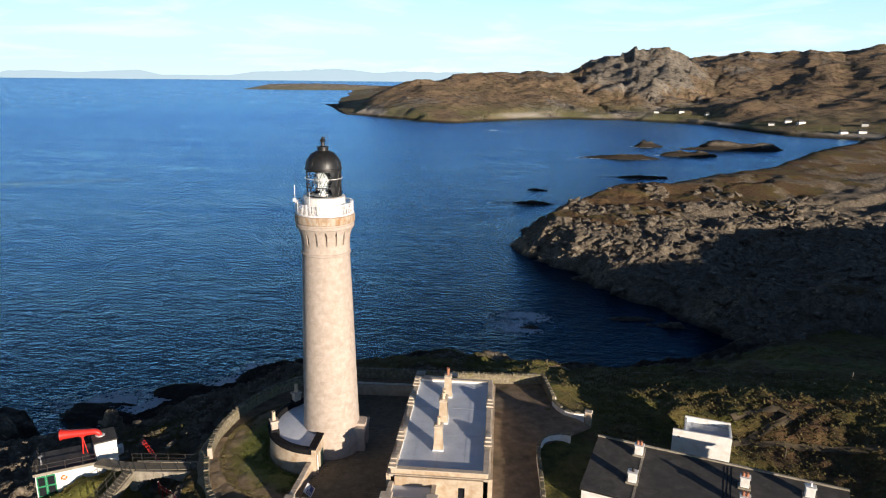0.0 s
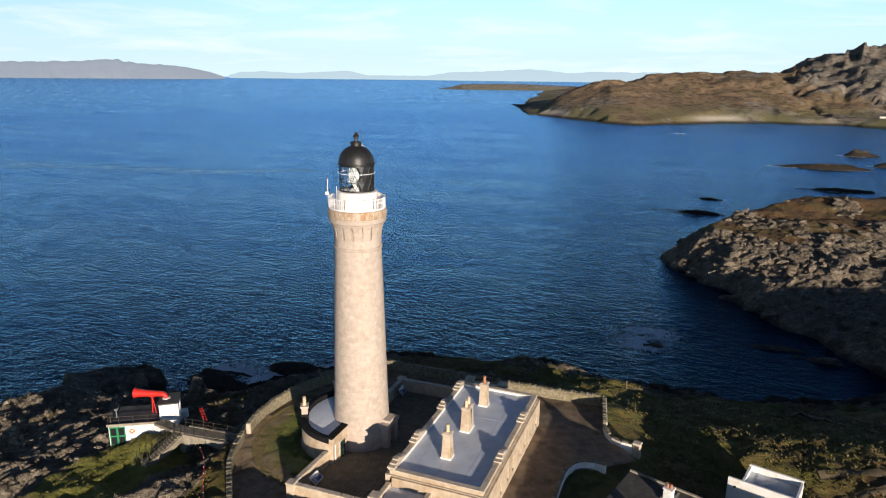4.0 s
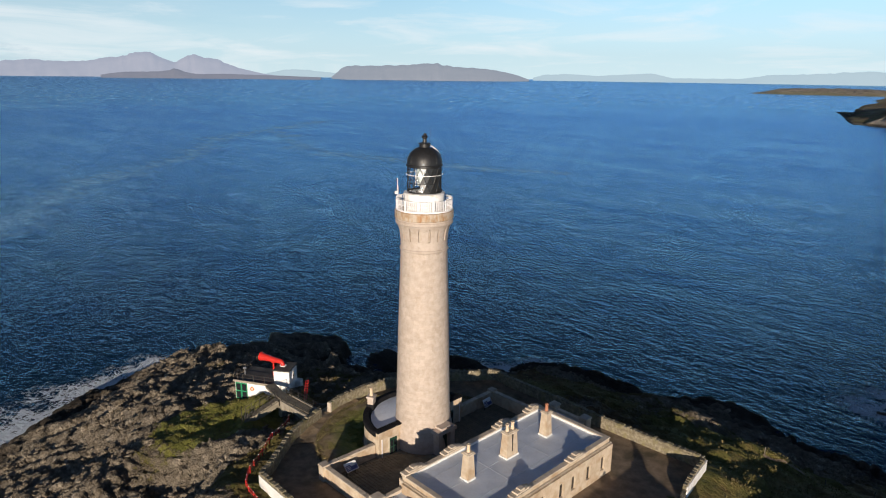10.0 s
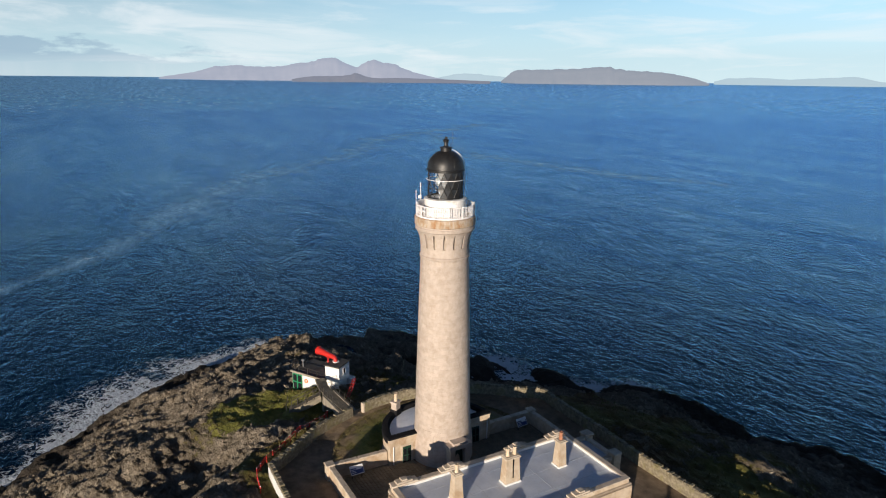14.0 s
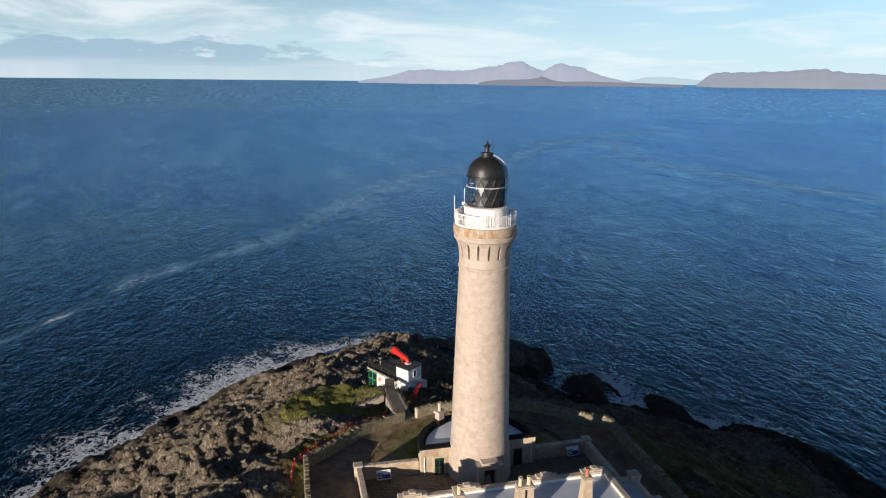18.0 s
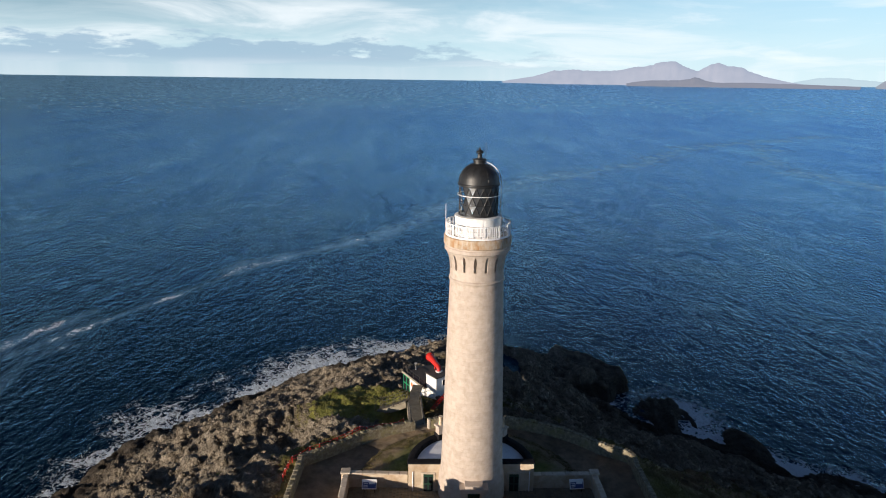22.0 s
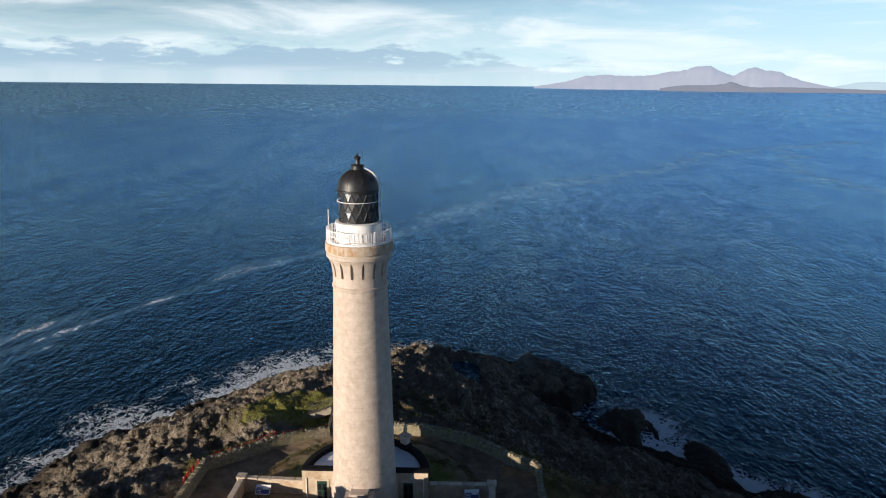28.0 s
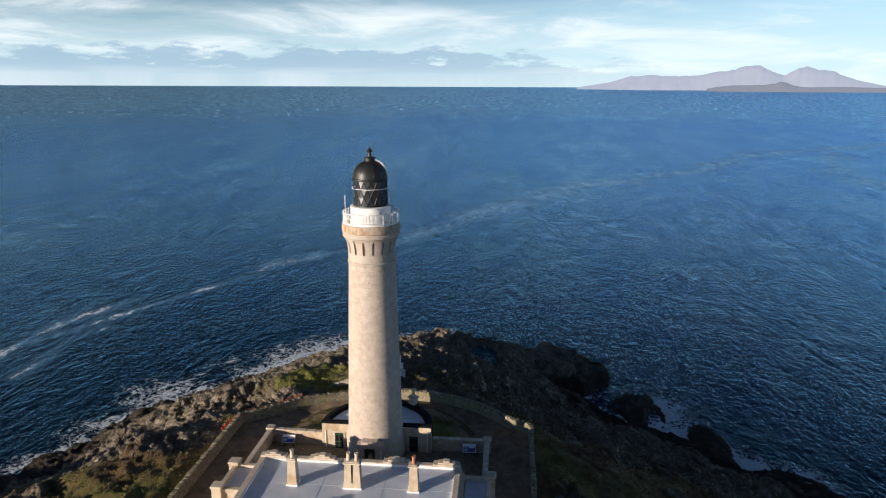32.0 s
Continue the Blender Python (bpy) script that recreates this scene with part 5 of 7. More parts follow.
for k in range(14):
    x = 64 - k * 9 if k < 7 else 0
    z = 55.4 + 1.9 * math.sin(radians(x)) if k < 7 else 55.3 - (k - 6) * 0.38
    r = 2.05 * math.cos(radians(x))
    part("rung", tube(bmesh.new(), [(r * math.cos(radians(b)), r * math.sin(radians(b)), z) for b in (77, 88)], 0.02, 4), M["white_metal"], lad)

# tower doorway
porch = part("doorway", new_box(3.0, 4.05, -1.25, -0.62, 22.8, 25.5, bevel=0.02), M["granite"], light, "projecting stone doorway")
part("jamb", new_box(3.0, 4.05, 0.62, 1.25, 22.8, 25.5, bevel=0.02), M["granite"], porch)
part("lintel", new_box(2.9, 4.2, -1.4, 1.4, 25.5, 25.95, bevel=0.03), M["granite"], porch)
part("pediment", new_box(2.9, 4.1, -0.9, 0.9, 25.95, 26.25, bevel=0.04), M["granite"], porch)
part("tower_door", new_box(3.3, 3.4, -0.62, 0.62, 22.9, 25.5), M["dark_green"], porch, "dark green door")
slit = finish("window", box(new_box(-0.1, 0.03, -0.26, 0.26, -0.42, 0.42), -0.1, 0.06, -0.34, 0.34, -0.52, -0.42), M["dark_glass"])
for a, z in ((175, 32.0), (175, 38.5), (175, 44.2)):
    r = tower_r(z)
    ob = new("window", slit)
    ob.parent = light
    ob.matrix_basis = pose(r * math.cos(radians(a)), r * math.sin(radians(a)), z, 0, 0, a)

# ---- half-round building at the tower's foot ----
BX, BR = -0.75, 6.5
base = thing("base_building", "half-round buff stone building with pale roof round the tower", "building", at=(BX, 0, 0))
bw = part("wall", lathe(bmesh.new(), [(BR - 0.5, 22.7), (BR, 22.7), (BR, 25.78), (BR - 0.5, 25.78)], 48, 90, 270, close=True), M["house_stone"], base, smooth=True)
part("plinth", lathe(bmesh.new(), [(BR - 0.1, 22.7), (BR + 0.1, 22.7), (BR + 0.1, 23.2), (BR - 0.1, 23.24)], 48, 90.5, 269.5, close=True), M["house_stone"], bw, smooth=True)
for s in (-1, 1):
    y0, y1 = sorted((s * 2.6, s * BR))
    f = part("front_wall", new_box(-0.25, 0.45, y0, y1, 22.7, 26.15, bevel=0.03), M["house_stone"], base)
    part("door_frame", new_box(0.43, 0.52, s * 4.45 - 0.72, s * 4.45 + 0.72, 22.8, 25.2), M["coping"], f)
    d = part("door", new_box(0.5, 0.56, s * 4.45 - 0.5, s * 4.45 + 0.5, 22.85, 25.0), M["dark_green"], f, "dark green panelled door")
    for q in (-0.24, 0.24):
        for z in (23.1, 24.0):
            part("pane", new_box(0.555, 0.575, s * 4.45 + q - 0.17, s * 4.45 + q + 0.17, z, z + 0.72), M["dark_glass"], d)
    part("downpipe", tube(bmesh.new(), [(0.52, s * (BR - 0.45), 22.8), (0.52, s * (BR - 0.45), 25.3)], 0.06, 8), M["white_metal"], f, "white downpipe")
part("roof", lathe(bmesh.new(), [(0.3, 26.06), (4.2, 25.95), (BR - 0.75, 25.80)], 48, 90, 270), M["white_lead"], base, "white-painted curved roof", smooth=True)
part("parapet", lathe(bmesh.new(), [(BR - 0.78, 25.6), (BR + 0.12, 25.6), (BR + 0.12, 26.12), (BR - 0.04, 26.22), (BR - 0.55, 26.2), (BR - 0.78, 25.9)], 48, 90, 270, close=True), M["black_felt"], base, "black bitumen parapet", smooth=True)
for s in (-1, 1):
    part("parapet_return", new_box(-0.35, 0.5, *sorted((s * 2.4, s * (BR + 0.1))), 26.12, 26.3, bevel=0.04), M["black_felt"], base, "black bitumen coping")
for a in (211, 142):
    x, y = (BR - 0.45) * math.cos(radians(a)), (BR - 0.45) * math.sin(radians(a))
    m = pose(x, y, 0, 0, 0, a)
    c = part("chimney", new_box(-0.36, 0.36, -0.42, 0.42, 25.7, 27.3, m, 0.02), M["granite"], base)
    part("chimney_base", new_box(-0.46, 0.46, -0.52, 0.52, 25.7, 26.5, m), M["black_felt"], c)
    part("chimney_cap", new_box(-0.48, 0.48, -0.54, 0.54, 27.3, 27.52, m, 0.03), M["granite"], c)
    part("chimney_pot", lathe(bmesh.new(), [(0.24, 27.5), (0.2, 27.9), (0.19, 28.4), (0.23, 28.45), (0.23, 28.52), (0.12, 28.52), (0.12, 28.2)], 12, m=m), M["pot"], c, smooth=True)

# ---- keepers' house ----
HX0, HX1, HY0, HY1 = 8.45, 18.1, -10.4, 10.5
house = thing("keepers_house", "flat-roofed buff stone keepers' house with tall chimneys", "house")


def wall_with_windows(name, length, height, openings, thick, parent, m, material):
    """A wall in its own x-z plane with real openings, each with glass, bars, jambs and a sill."""
    xs = sorted({0.0, length, *[a for o in openings for a in (o[0], o[1])]})
    bm = bmesh.new()
    for x0, x1 in zip(xs, xs[1:]):
        mid = (x0 + x1) / 2
        hit = [o for o in openings if o[0] < mid < o[1]]
        if hit:
            o = hit[0]
            box(bm, x0, x1, -thick, 0, 0, o[2], m)
            box(bm, x0, x1, -thick, 0, o[3], height, m)
        else:
            box(bm, x0, x1, -thick, 0, 0, height, m)
    w = part(name, bm, material, parent)
    for a, b, lo, hi in openings:
        win = part("window", new_box(a, b, -0.24, -0.20, lo, hi, m), M["dark_glass"], parent, "narrow sash window")
        fr = bmesh.new()
        for r in ((a, a + 0.07, lo, hi), (b - 0.07, b, lo, hi), (a, b, lo, lo + 0.07), (a, b, hi - 0.07, hi), (a, b, (lo + hi) / 2 - 0.03, (lo + hi) / 2 + 0.03)):
            box(fr, r[0], r[1], -0.2, -0.13, r[2], r[3], m)
        part("window_frame", fr, M["white_metal"], win)
        part("window_sill", new_box(a - 0.1, b + 0.1, -0.1, 0.1, lo - 0.14, lo - 0.01, m), M["coping"], win)
        part("surround", box(new_box(a - 0.2, a - 0.01, -0.02, 0.04, lo, hi + 0.2, m), b + 0.01, b + 0.2, -0.02, 0.04, lo, hi + 0.2, m), M["coping"], win)
    return w


LY = HY1 - HY0
east_open = [(c - 0.34, c + 0.34, 1.1, 2.7) for c in (1.6, 4.6, 7.0, 9.0, 12.0, 14.0, 16.6, 19.2)]
wall_with_windows("east_wall", LY, 3.55, east_open, 0.45, house, pose(HX1, HY0, 22.7, 0, 0, 90), M["house_stone"])
wall_with_windows("west_wall", LY, 3.55, [(c - 0.4, c + 0.4, 1.0, 2.7) for c in (3, 7, 14, 18)], 0.45, house, pose(HX0, HY1, 22.7, 0, 0, -90), M["house_stone"])
wall_with_windows("south_wall", HX1 - HX0 - 0.9, 3.55, [(6.3, 6.95, 1.0, 2.7)], 0.45, house, pose(HX0 + 0.45, HY0, 22.7), M["house_stone"])
wall_with_windows("north_wall", HX1 - HX0 - 0.9, 3.55, [(2.0, 2.7, 1.0, 2.7)], 0.45, house, pose(HX1 - 0.45, HY1, 22.7, 0, 0, 180), M["house_stone"])
part("roof", new_box(HX0 + 0.3, HX1 - 0.3, HY0 + 0.3, HY1 - 0.3, 26.2, 26.5), M["white_roof"], house, "pale grey roof membrane with seams")
for x0, x1, y0, y1 in ((HX0 + 0.5, HX1 - 0.5, -2.95, -2.90), (HX0 + 0.5, HX1 - 0.5, 3.2, 3.25), (12.74, 12.79, HY0 + 0.5, HY1 - 0.5), (15.6, 15.63, HY0 + 0.5, HY1 - 0.5), (10.4, 10.43, HY0 + 0.5, HY1 - 0.5)):
    part("roof_seam", new_box(x0, x1, y0, y1, 26.49, 26.515), M["metal_roof"], house)
# string course, parapet and its coping
for nm, z0, z1, out, mat_ in (("cornice", 26.05, 26.3, 0.2, "coping"), ("parapet", 26.3, 26.74, 0.0, "house_stone"), ("parapet_coping", 26.74, 26.86, 0.08, "coping")):
    th = 0.42 + (out * 1.0 if nm != "cornice" else 0)
    for x0, x1, y0, y1 in ((HX0 - out, HX0 + th, HY0 - out, HY1 + out), (HX1 - th, HX1 + out, HY0 - out, HY1 + out), (HX0 + th, HX1 - th, HY0 - out, HY0 + th), (HX0 + th, HX1 - th, HY1 - th, HY1 + out)):
        part(nm, new_box(x0, x1, y0, y1, z0, z1, bevel=0.03), M[mat_], house)
# white flashing inside the parapet
for x0, x1, y0, y1 in ((HX0 + 0.43, HX0 + 0.50, HY0 + 0.5, HY1 - 0.5), (HX1 - 0.50, HX1 - 0.43, HY0 + 0.5, HY1 - 0.5), (HX0 + 0.5, HX1 - 0.5, HY0 + 0.43, HY0 + 0.5), (HX0 + 0.5, HX1 - 0.5, HY1 - 0.5, HY1 - 0.43)):
    part("flashing", new_box(x0, x1, y0, y1, 26.5, 26.73), M["white_paint"], house, "white upstand flashing")


def die(x, y, parent):
    """A stepped parapet block."""
    d = part("parapet_block", new_box(x - 0.42, x + 0.42, y - 1.35, y + 1.35, 26.86, 27.04, bevel=0.03), M["coping"], parent, "stepped parapet stone")
    part("upper_block", new_box(x - 0.36, x + 0.36, y - 0.85, y + 0.85, 27.04, 27.22, bevel=0.03), M["coping"], d)
    part("cap_block", new_box(x - 0.3, x + 0.3, y - 0.32, y + 0.32, 27.22, 27.38, bevel=0.03), M["coping"], d)


for y in (-9.1, -3.9, 3.9, 9.1):
    die(HX0 + 0.15, y, house)
for y in (-4.1, 4.5):
    die(HX1 - 0.15, y, house)
    part("pilaster", new_box(HX1 - 0.1, HX1 + 0.16, y - 1.5, y - 1.2, 22.7, 26.05, bevel=0.02), M["house_stone"], house)
    part("pilaster", new_box(HX1 - 0.1, HX1 + 0.16, y + 1.2, y + 1.5, 22.7, 26.05, bevel=0.02), M["house_stone"], house)
for y in (-2.4, 2.75):
    part("downpipe", tube(bmesh.new(), [(HX1 + 0.1, y, 22.8), (HX1 + 0.1, y, 26.0)], 0.065, 8), M["white_metal"], house, "white downpipe")
part("plinth", new_box(HX1 - 0.05, HX1 + 0.12, HY0, HY1, 22.7, 23.15, bevel=0.02), M["house_stone"], house)


def chimney(x, y, wide, pots):
    bm = bmesh.new()
    vs = {}
    for z, hx, hy in ((26.5, 0.50, wide), (29.15, 0.38, wide - 0.14)):
        vs[z] = [bm.verts.new((x + sx * hx, y + sy * hy, z)) for sx, sy in ((-1, -1), (1, -1), (1, 1), (-1, 1))]
    a, b = vs[26.5], vs[29.15]
    for k in range(4):
        bm.faces.new((a[k], a[(k + 1) % 4], b[(k + 1) % 4], b[k]))
    bm.faces.new(a[::-1]), bm.faces.new(b)
    c = part("chimney", bm, M["house_stone"], house, "tapering stone chimney stack")
    part("chimney_flashing", new_box(x - 0.58, x + 0.58, y - wide - 0.08, y + wide + 0.08, 26.5, 26.68, bevel=0.03), M["white_paint"], c)
    part("chimney_cap", new_box(x - 0.5, x + 0.5, y - wide, y + wide, 29.15, 29.3, bevel=0.03), M["coping"], c)
    part("chimney_cap", new_box(x - 0.40, x + 0.40, y - wide + 0.1, y + wide - 0.1, 29.3, 29.4, bevel=0.03), M["coping"], c)
    if wide > 0.6:
        part("flue_joint", new_box(x + 0.34, x + 0.47, y - 0.06, y + 0.06, 26.8, 29.1), M["black_felt"], c)
    for py in pots:
        part("chimney_pot", lathe(bmesh.new(), [(0.22, 29.36), (0.19, 29.5), (0.165, 30.05), (0.21, 30.1), (0.21, 30.2), (0.11, 30.2), (0.11, 29.9)], 12, m=pose(x, y + py, 0)), M["pot"] if y < 5 else M["red_pot"], c, smooth=True)


chimney(12.75, -5.75, 0.50, (0,))
chimney(12.75, 0.25, 0.86, (-0.4, 0.4))
chimney(12.75, 6.25, 0.50, (0,))


def annex(s):
    """The low wing at an end of the house."""
    y0, y1 = (HY0 - 3.1, HY0 - 0.25) if s < 0 else (HY1 + 0.25, HY1 + 3.1)
    w = part("wing", new_box(8.4, 13.0, y0, y1, 22.7, 25.2, bevel=0.03), M["house_stone"], house, "low stone wing with pale roof")
    part("wing_roof", new_box(8.8, 12.6, y0 + 0.35, y1 - 0.02, 25.2, 25.26), M["white_roof"], w)
    for x0, x1, q0, q1 in ((8.3, 8.8, y0 - 0.1, y1), (12.6, 13.1, y0 - 0.1, y1), (8.8, 12.6, y0 - 0.1, y0 + 0.35) if s < 0 else (8.8, 12.6, y1 - 0.35, y1 + 0.1)):
        part("wing_parapet", new_box(x0, x1, q0, q1, 25.15, 25.6, bevel=0.04), M["coping"], w)
    ye = y0 if s < 0 else y1
    for x in (8.5, 12.9):
        q = part("pier", new_box(x - 0.5, x + 0.5, ye - 0.5, ye + 0.5, 22.7, 25.75, bevel=0.03), M["house_stone"], w)
        part("pier_cap", new_box(x - 0.6, x + 0.6, ye - 0.6, ye + 0.6, 25.75, 26.0, bevel=0.08), M["coping"], q)


annex(-1), annex(1)
# ---- yard: ground, walls ----
YZ = 22.96
WALL = [(-4.75, -18.3), (-6.0, -16.6), (-7.7, -14.5), (-9.9, -11.7), (-11.6, -8.5), (-12.6, -6.1)]
WALL_N = [(-13.1, -4.3), (-13.75, -1.5), (-13.9, 2.0), (-13.4, 6.0), (-11.8, 10.3), (-9.6, 13.4), (-7.5, 15.6), (-5.8, 18.2), (-3.0, 18.25), (1.5, 18.2), (7, 18.15), (11.8, 17.95), (18.5, 18.05), (25.2, 18.3)]


def flat(name, pts, z, material, label, category="ground"):
    bm = bmesh.new()
    bm.faces.new([bm.verts.new((p[0], p[1], z)) for p in pts])
    bmesh.ops.triangulate(bm, faces=bm.faces)
    me = finish(name, bm, material)
    ob = new(name, me)
    return tagged(ob, label, category, kind="structure")


inner = [(p.x, p.y) for p in smooth_line([(*p, 0) for p in WALL + WALL_N], 1.2)]
flat("yard", inner + [(26.0, 12.5), (28.5, 9), (30.5, 6.5), (27.5, 4.0), (23.8, 1.5), (23.8, -18.3)], YZ, M["earth"], "trodden brown earth yard inside the walls")


def ring(r0, r1, a0, a1, n=40, cx=BX):
    out = [(cx + r1 * math.cos(radians(a0 + (a1 - a0) * i / n)), r1 * math.sin(radians(a0 + (a1 - a0) * i / n))) for i in range(n + 1)]
    return out + [(cx + r0 * math.cos(radians(a0 + (a1 - a0) * i / n)), r0 * math.sin(radians(a0 + (a1 - a0) * i / n))) for i in range(n, -1, -1)]


def lawn(name, r0, r1, a0, a1, seed):
    """A crescent of rough turf, a little raised and uneven."""
    na, nr = 90, 22
    A, R = np.meshgrid(np.radians(np.linspace(a0, a1, na)), np.linspace(0, 1, nr))
    wob = (fbm(np.degrees(A), A * 0 + seed, 9, 3, 1) - 0.5) * 1.2
    RR = r0 + (r1 + wob - r0) * R
    X, Y = BX + RR * np.cos(A), RR * np.sin(A)
    edge = np.minimum(np.minimum(R, 1 - R) * 6, 1)
    Z = YZ - 0.03 + edge * (0.10 + 0.22 * fbm(X, Y, 1.1, 4, 2))
    return tagged(sheet(name, X, Y, Z, M["lawn"]), "rough lawn, green by the building and worn brown outside", "lawn", kind="structure")


lawn("lawn", 6.6, 12.3, 96, 262, 3)
lawn("lawn", 11.7, 14.6, 180, 234, 5)


def paving():
    """Stone setts of the court between house and tower."""
    rs = random.Random(5)
    v, f = [], []
    y = -12.6
    while y < 12.6:
        d = 0.34 + 0.06 * rs.random()
        x = -0.9 + 0.2 * rs.random()
        while x < 8.0:
            w = 0.42 + 0.22 * rs.random()
            if math.hypot(x + w / 2, y + d / 2) > 3.6:
                h = YZ + 0.03 + 0.025 * rs.random()
                g = 0.022
                k = len(v)
                v += [(x + g, y + g, YZ - 0.02), (x + w - g, y + g, YZ - 0.02), (x + w - g, y + d - g, YZ - 0.02), (x + g, y + d - g, YZ - 0.02),
                      (x + 2 * g, y + 2 * g, h), (x + w - 2 * g, y + 2 * g, h), (x + w - 2 * g, y + d - 2 * g, h), (x + 2 * g, y + d - 2 * g, h)]
                f += [(k + 4, k + 5, k + 6, k + 7), (k, k + 1, k + 5, k + 4), (k + 1, k + 2, k + 6, k + 5), (k + 2, k + 3, k + 7, k + 6), (k + 3, k, k + 4, k + 7)]
            x += w
        y += d
    ob = new("setts", mesh_of("setts", v, f, M["sett"]))
    tagged(ob, "worn stone setts paving the court", "paving", kind="stuff")


paving()


def rubble_wall(name, line, thick, z0, z1, label, coping_h=0.26, step=0.34, face=None, seed=1, lumpy=True):
    """A masonry wall along a line with a row of separate coping stones."""
    rs = random.Random(seed)
    pts = smooth_line([(*p, 0) for p in line], 0.8)
    w = solid(name, strip(bmesh.new(), [(p.x, p.y) for p in pts], thick, z0, z1 - coping_h), face or M["rubble"], label, "wall", kind="structure")
    cops = smooth_line([(*p, 0) for p in line], step)
    for a, b in zip(cops, cops[1:]):
        d = b - a
        L = d.length
        bm = new_box(0.015, L - 0.015, -thick / 2 - 0.05 * (rs.random() if lumpy else 1), thick / 2 + 0.05 * (rs.random() if lumpy else 1), 0, coping_h + (0.16 * (rs.random() - 0.5) if lumpy else 0), bevel=0.05)
        ob = part("coping_stone", bm, M["rubble"] if lumpy else M["coping"], w)
        ob.matrix_basis = pose(a.x, a.y, z1 - coping_h + 0.004, 0, 0, math.degrees(math.atan2(d.y, d.x)))
    return w


rubble_wall("yard_wall_1", [(24.0, -18.45), (10, -18.4), (2.0, -18.4), (-3.6, -18.35)] + WALL, 0.5, 22.0, 24.42, "lichened rubble wall curving round the yard", seed=2)
rubble_wall("yard_wall_2", WALL_N, 0.5, 21.5, 24.42, "pale rubble wall round the seaward yard", seed=3)
part("end_post", new_box(-0.27, 0.27, -0.16, 0.16, 22.6, 24.38, pose(-13.05, -4.38, 0, 0, 0, 15), 0.05), M["coping"], bpy.data.objects["yard_wall_2"], "dressed stone wall end")
# white outer faces
wl = smooth_line([(10, -18.4, 0), (2.0, -18.4, 0), (-3.6, -18.35, 0)] + [(*p, 0) for p in WALL[:3]], 0.8)
solid("wall_render_1", strip(bmesh.new(), [(p.x - 0.1, p.y - 0.24) for p in wl], 0.12, 21.6, 24.1), M["white_paint"], "white limewash on the wall's outer face", "wall", kind="structure")
rubble_wall("yard_wall_3", [(25.2, 18.3), (25.7, 15), (26.2, 12.0)], 0.42, 21.5, 24.35, "yard wall with white outer face", seed=4)
solid("wall_render_2", strip(bmesh.new(), [(25.47, 18.4), (25.97, 15), (26.45, 12.0)], 0.1, 20.8, 24.1), M["white_paint"], "white limewash on the outer wall face", "wall", kind="structure")
rubble_wall("gate_wall_1", [(26.2, 12.0), (26.7, 10.6), (27.5, 9.5), (28.6, 8.9), (29.8, 8.8)], 0.4, 21.0, 23.75, "white curved gate wall", 0.14, 0.5, M["white_paint"], 5)
rubble_wall("gate_wall_2", [(23.7, -14.0), (23.7, -7.5), (23.6, -1.0), (23.9, 1.6), (24.9, 3.0), (26.4, 3.5), (27.6, 3.3)], 0.4, 21.0, 23.75, "low white curved gate wall", 0.14, 0.5, M["white_paint"], 6)
for x, y in ((30.3, 8.8),):
    g = thing("gate_pier", "square buff stone gate pier with cap", "gate pier", "gate piers", at=(x, y, 0), turn=-12)
    part("shaft", new_box(-0.4, 0.4, -0.4, 0.4, 20.6, 23.7, bevel=0.03), M["house_stone"], g)
    part("cap", new_box(-0.5, 0.5, -0.5, 0.5, 23.7, 23.95, bevel=0.1), M["coping"], g)
for s, seed in ((-1, 7), (1, 8)):
    rubble_wall("court_wall_%d" % (1 if s < 0 else 2), [(8.0, 13.0 * s), (3.2, 13.0 * s), (-1.15, 13.0 * s)], 0.5, 22.6, 24.62, "dressed stone court wall with flat coping", 0.16, 1.1, M["house_stone"], seed, False)
    rubble_wall("court_wall_%d" % (3 if s < 0 else 4), [(-1.15, 13.3 * s), (-1.0, 6.6 * s)], 0.5, 22.6, 24.62, "dressed stone court wall with flat coping", 0.16, 1.1, M["house_stone"], seed + 2, False)
    g = thing("corner_pier", "square stone pier at the court corner", "pier", "court piers", at=(-1.15, 13.05 * s, 0))
    part("shaft", new_box(-0.42, 0.42, -0.42, 0.42, 22.6, 24.6, bevel=0.02), M["house_stone"], g)
    part("cap", new_box(-0.5, 0.5, -0.5, 0.5, 24.6, 24.78, bevel=0.05), M["coping"], g)


def info_board(x, y, turn, lie):
    b = thing("information_board", "blue and white printed information board on legs", "sign", "information boards", at=(x, y, 0), turn=turn)
    t = pose(0, 0, 23.95, lie, 0, 0)
    brd = part("board", new_box(-0.75, 0.75, -0.5, 0.5, -0.03, 0.03, t, 0.01), M["white_metal"], b)
    part("print", new_box(-0.68, 0.68, -0.42, 0.2, 0.031, 0.037, t), M["board_blue"], brd, "blue printed panel")
    part("picture", new_box(-0.05, 0.6, 0.0, 0.36, 0.038, 0.043, t), M["white_paint"], brd)
    for i in range(3):
        part("text_bar", new_box(-0.6, -0.15, -0.3 + 0.16 * i, -0.24 + 0.16 * i, 0.038, 0.042, t), M["white_metal"], brd)
    for s in (-0.55, 0.55):
        part("leg", new_box(s - 0.04, s + 0.04, -0.04, 0.04, 22.9, 23.9), M["dark_iron"], b)


info_board(0.1, -10.5, 90, 40), info_board(-0.1, 11.0, 95, 60)
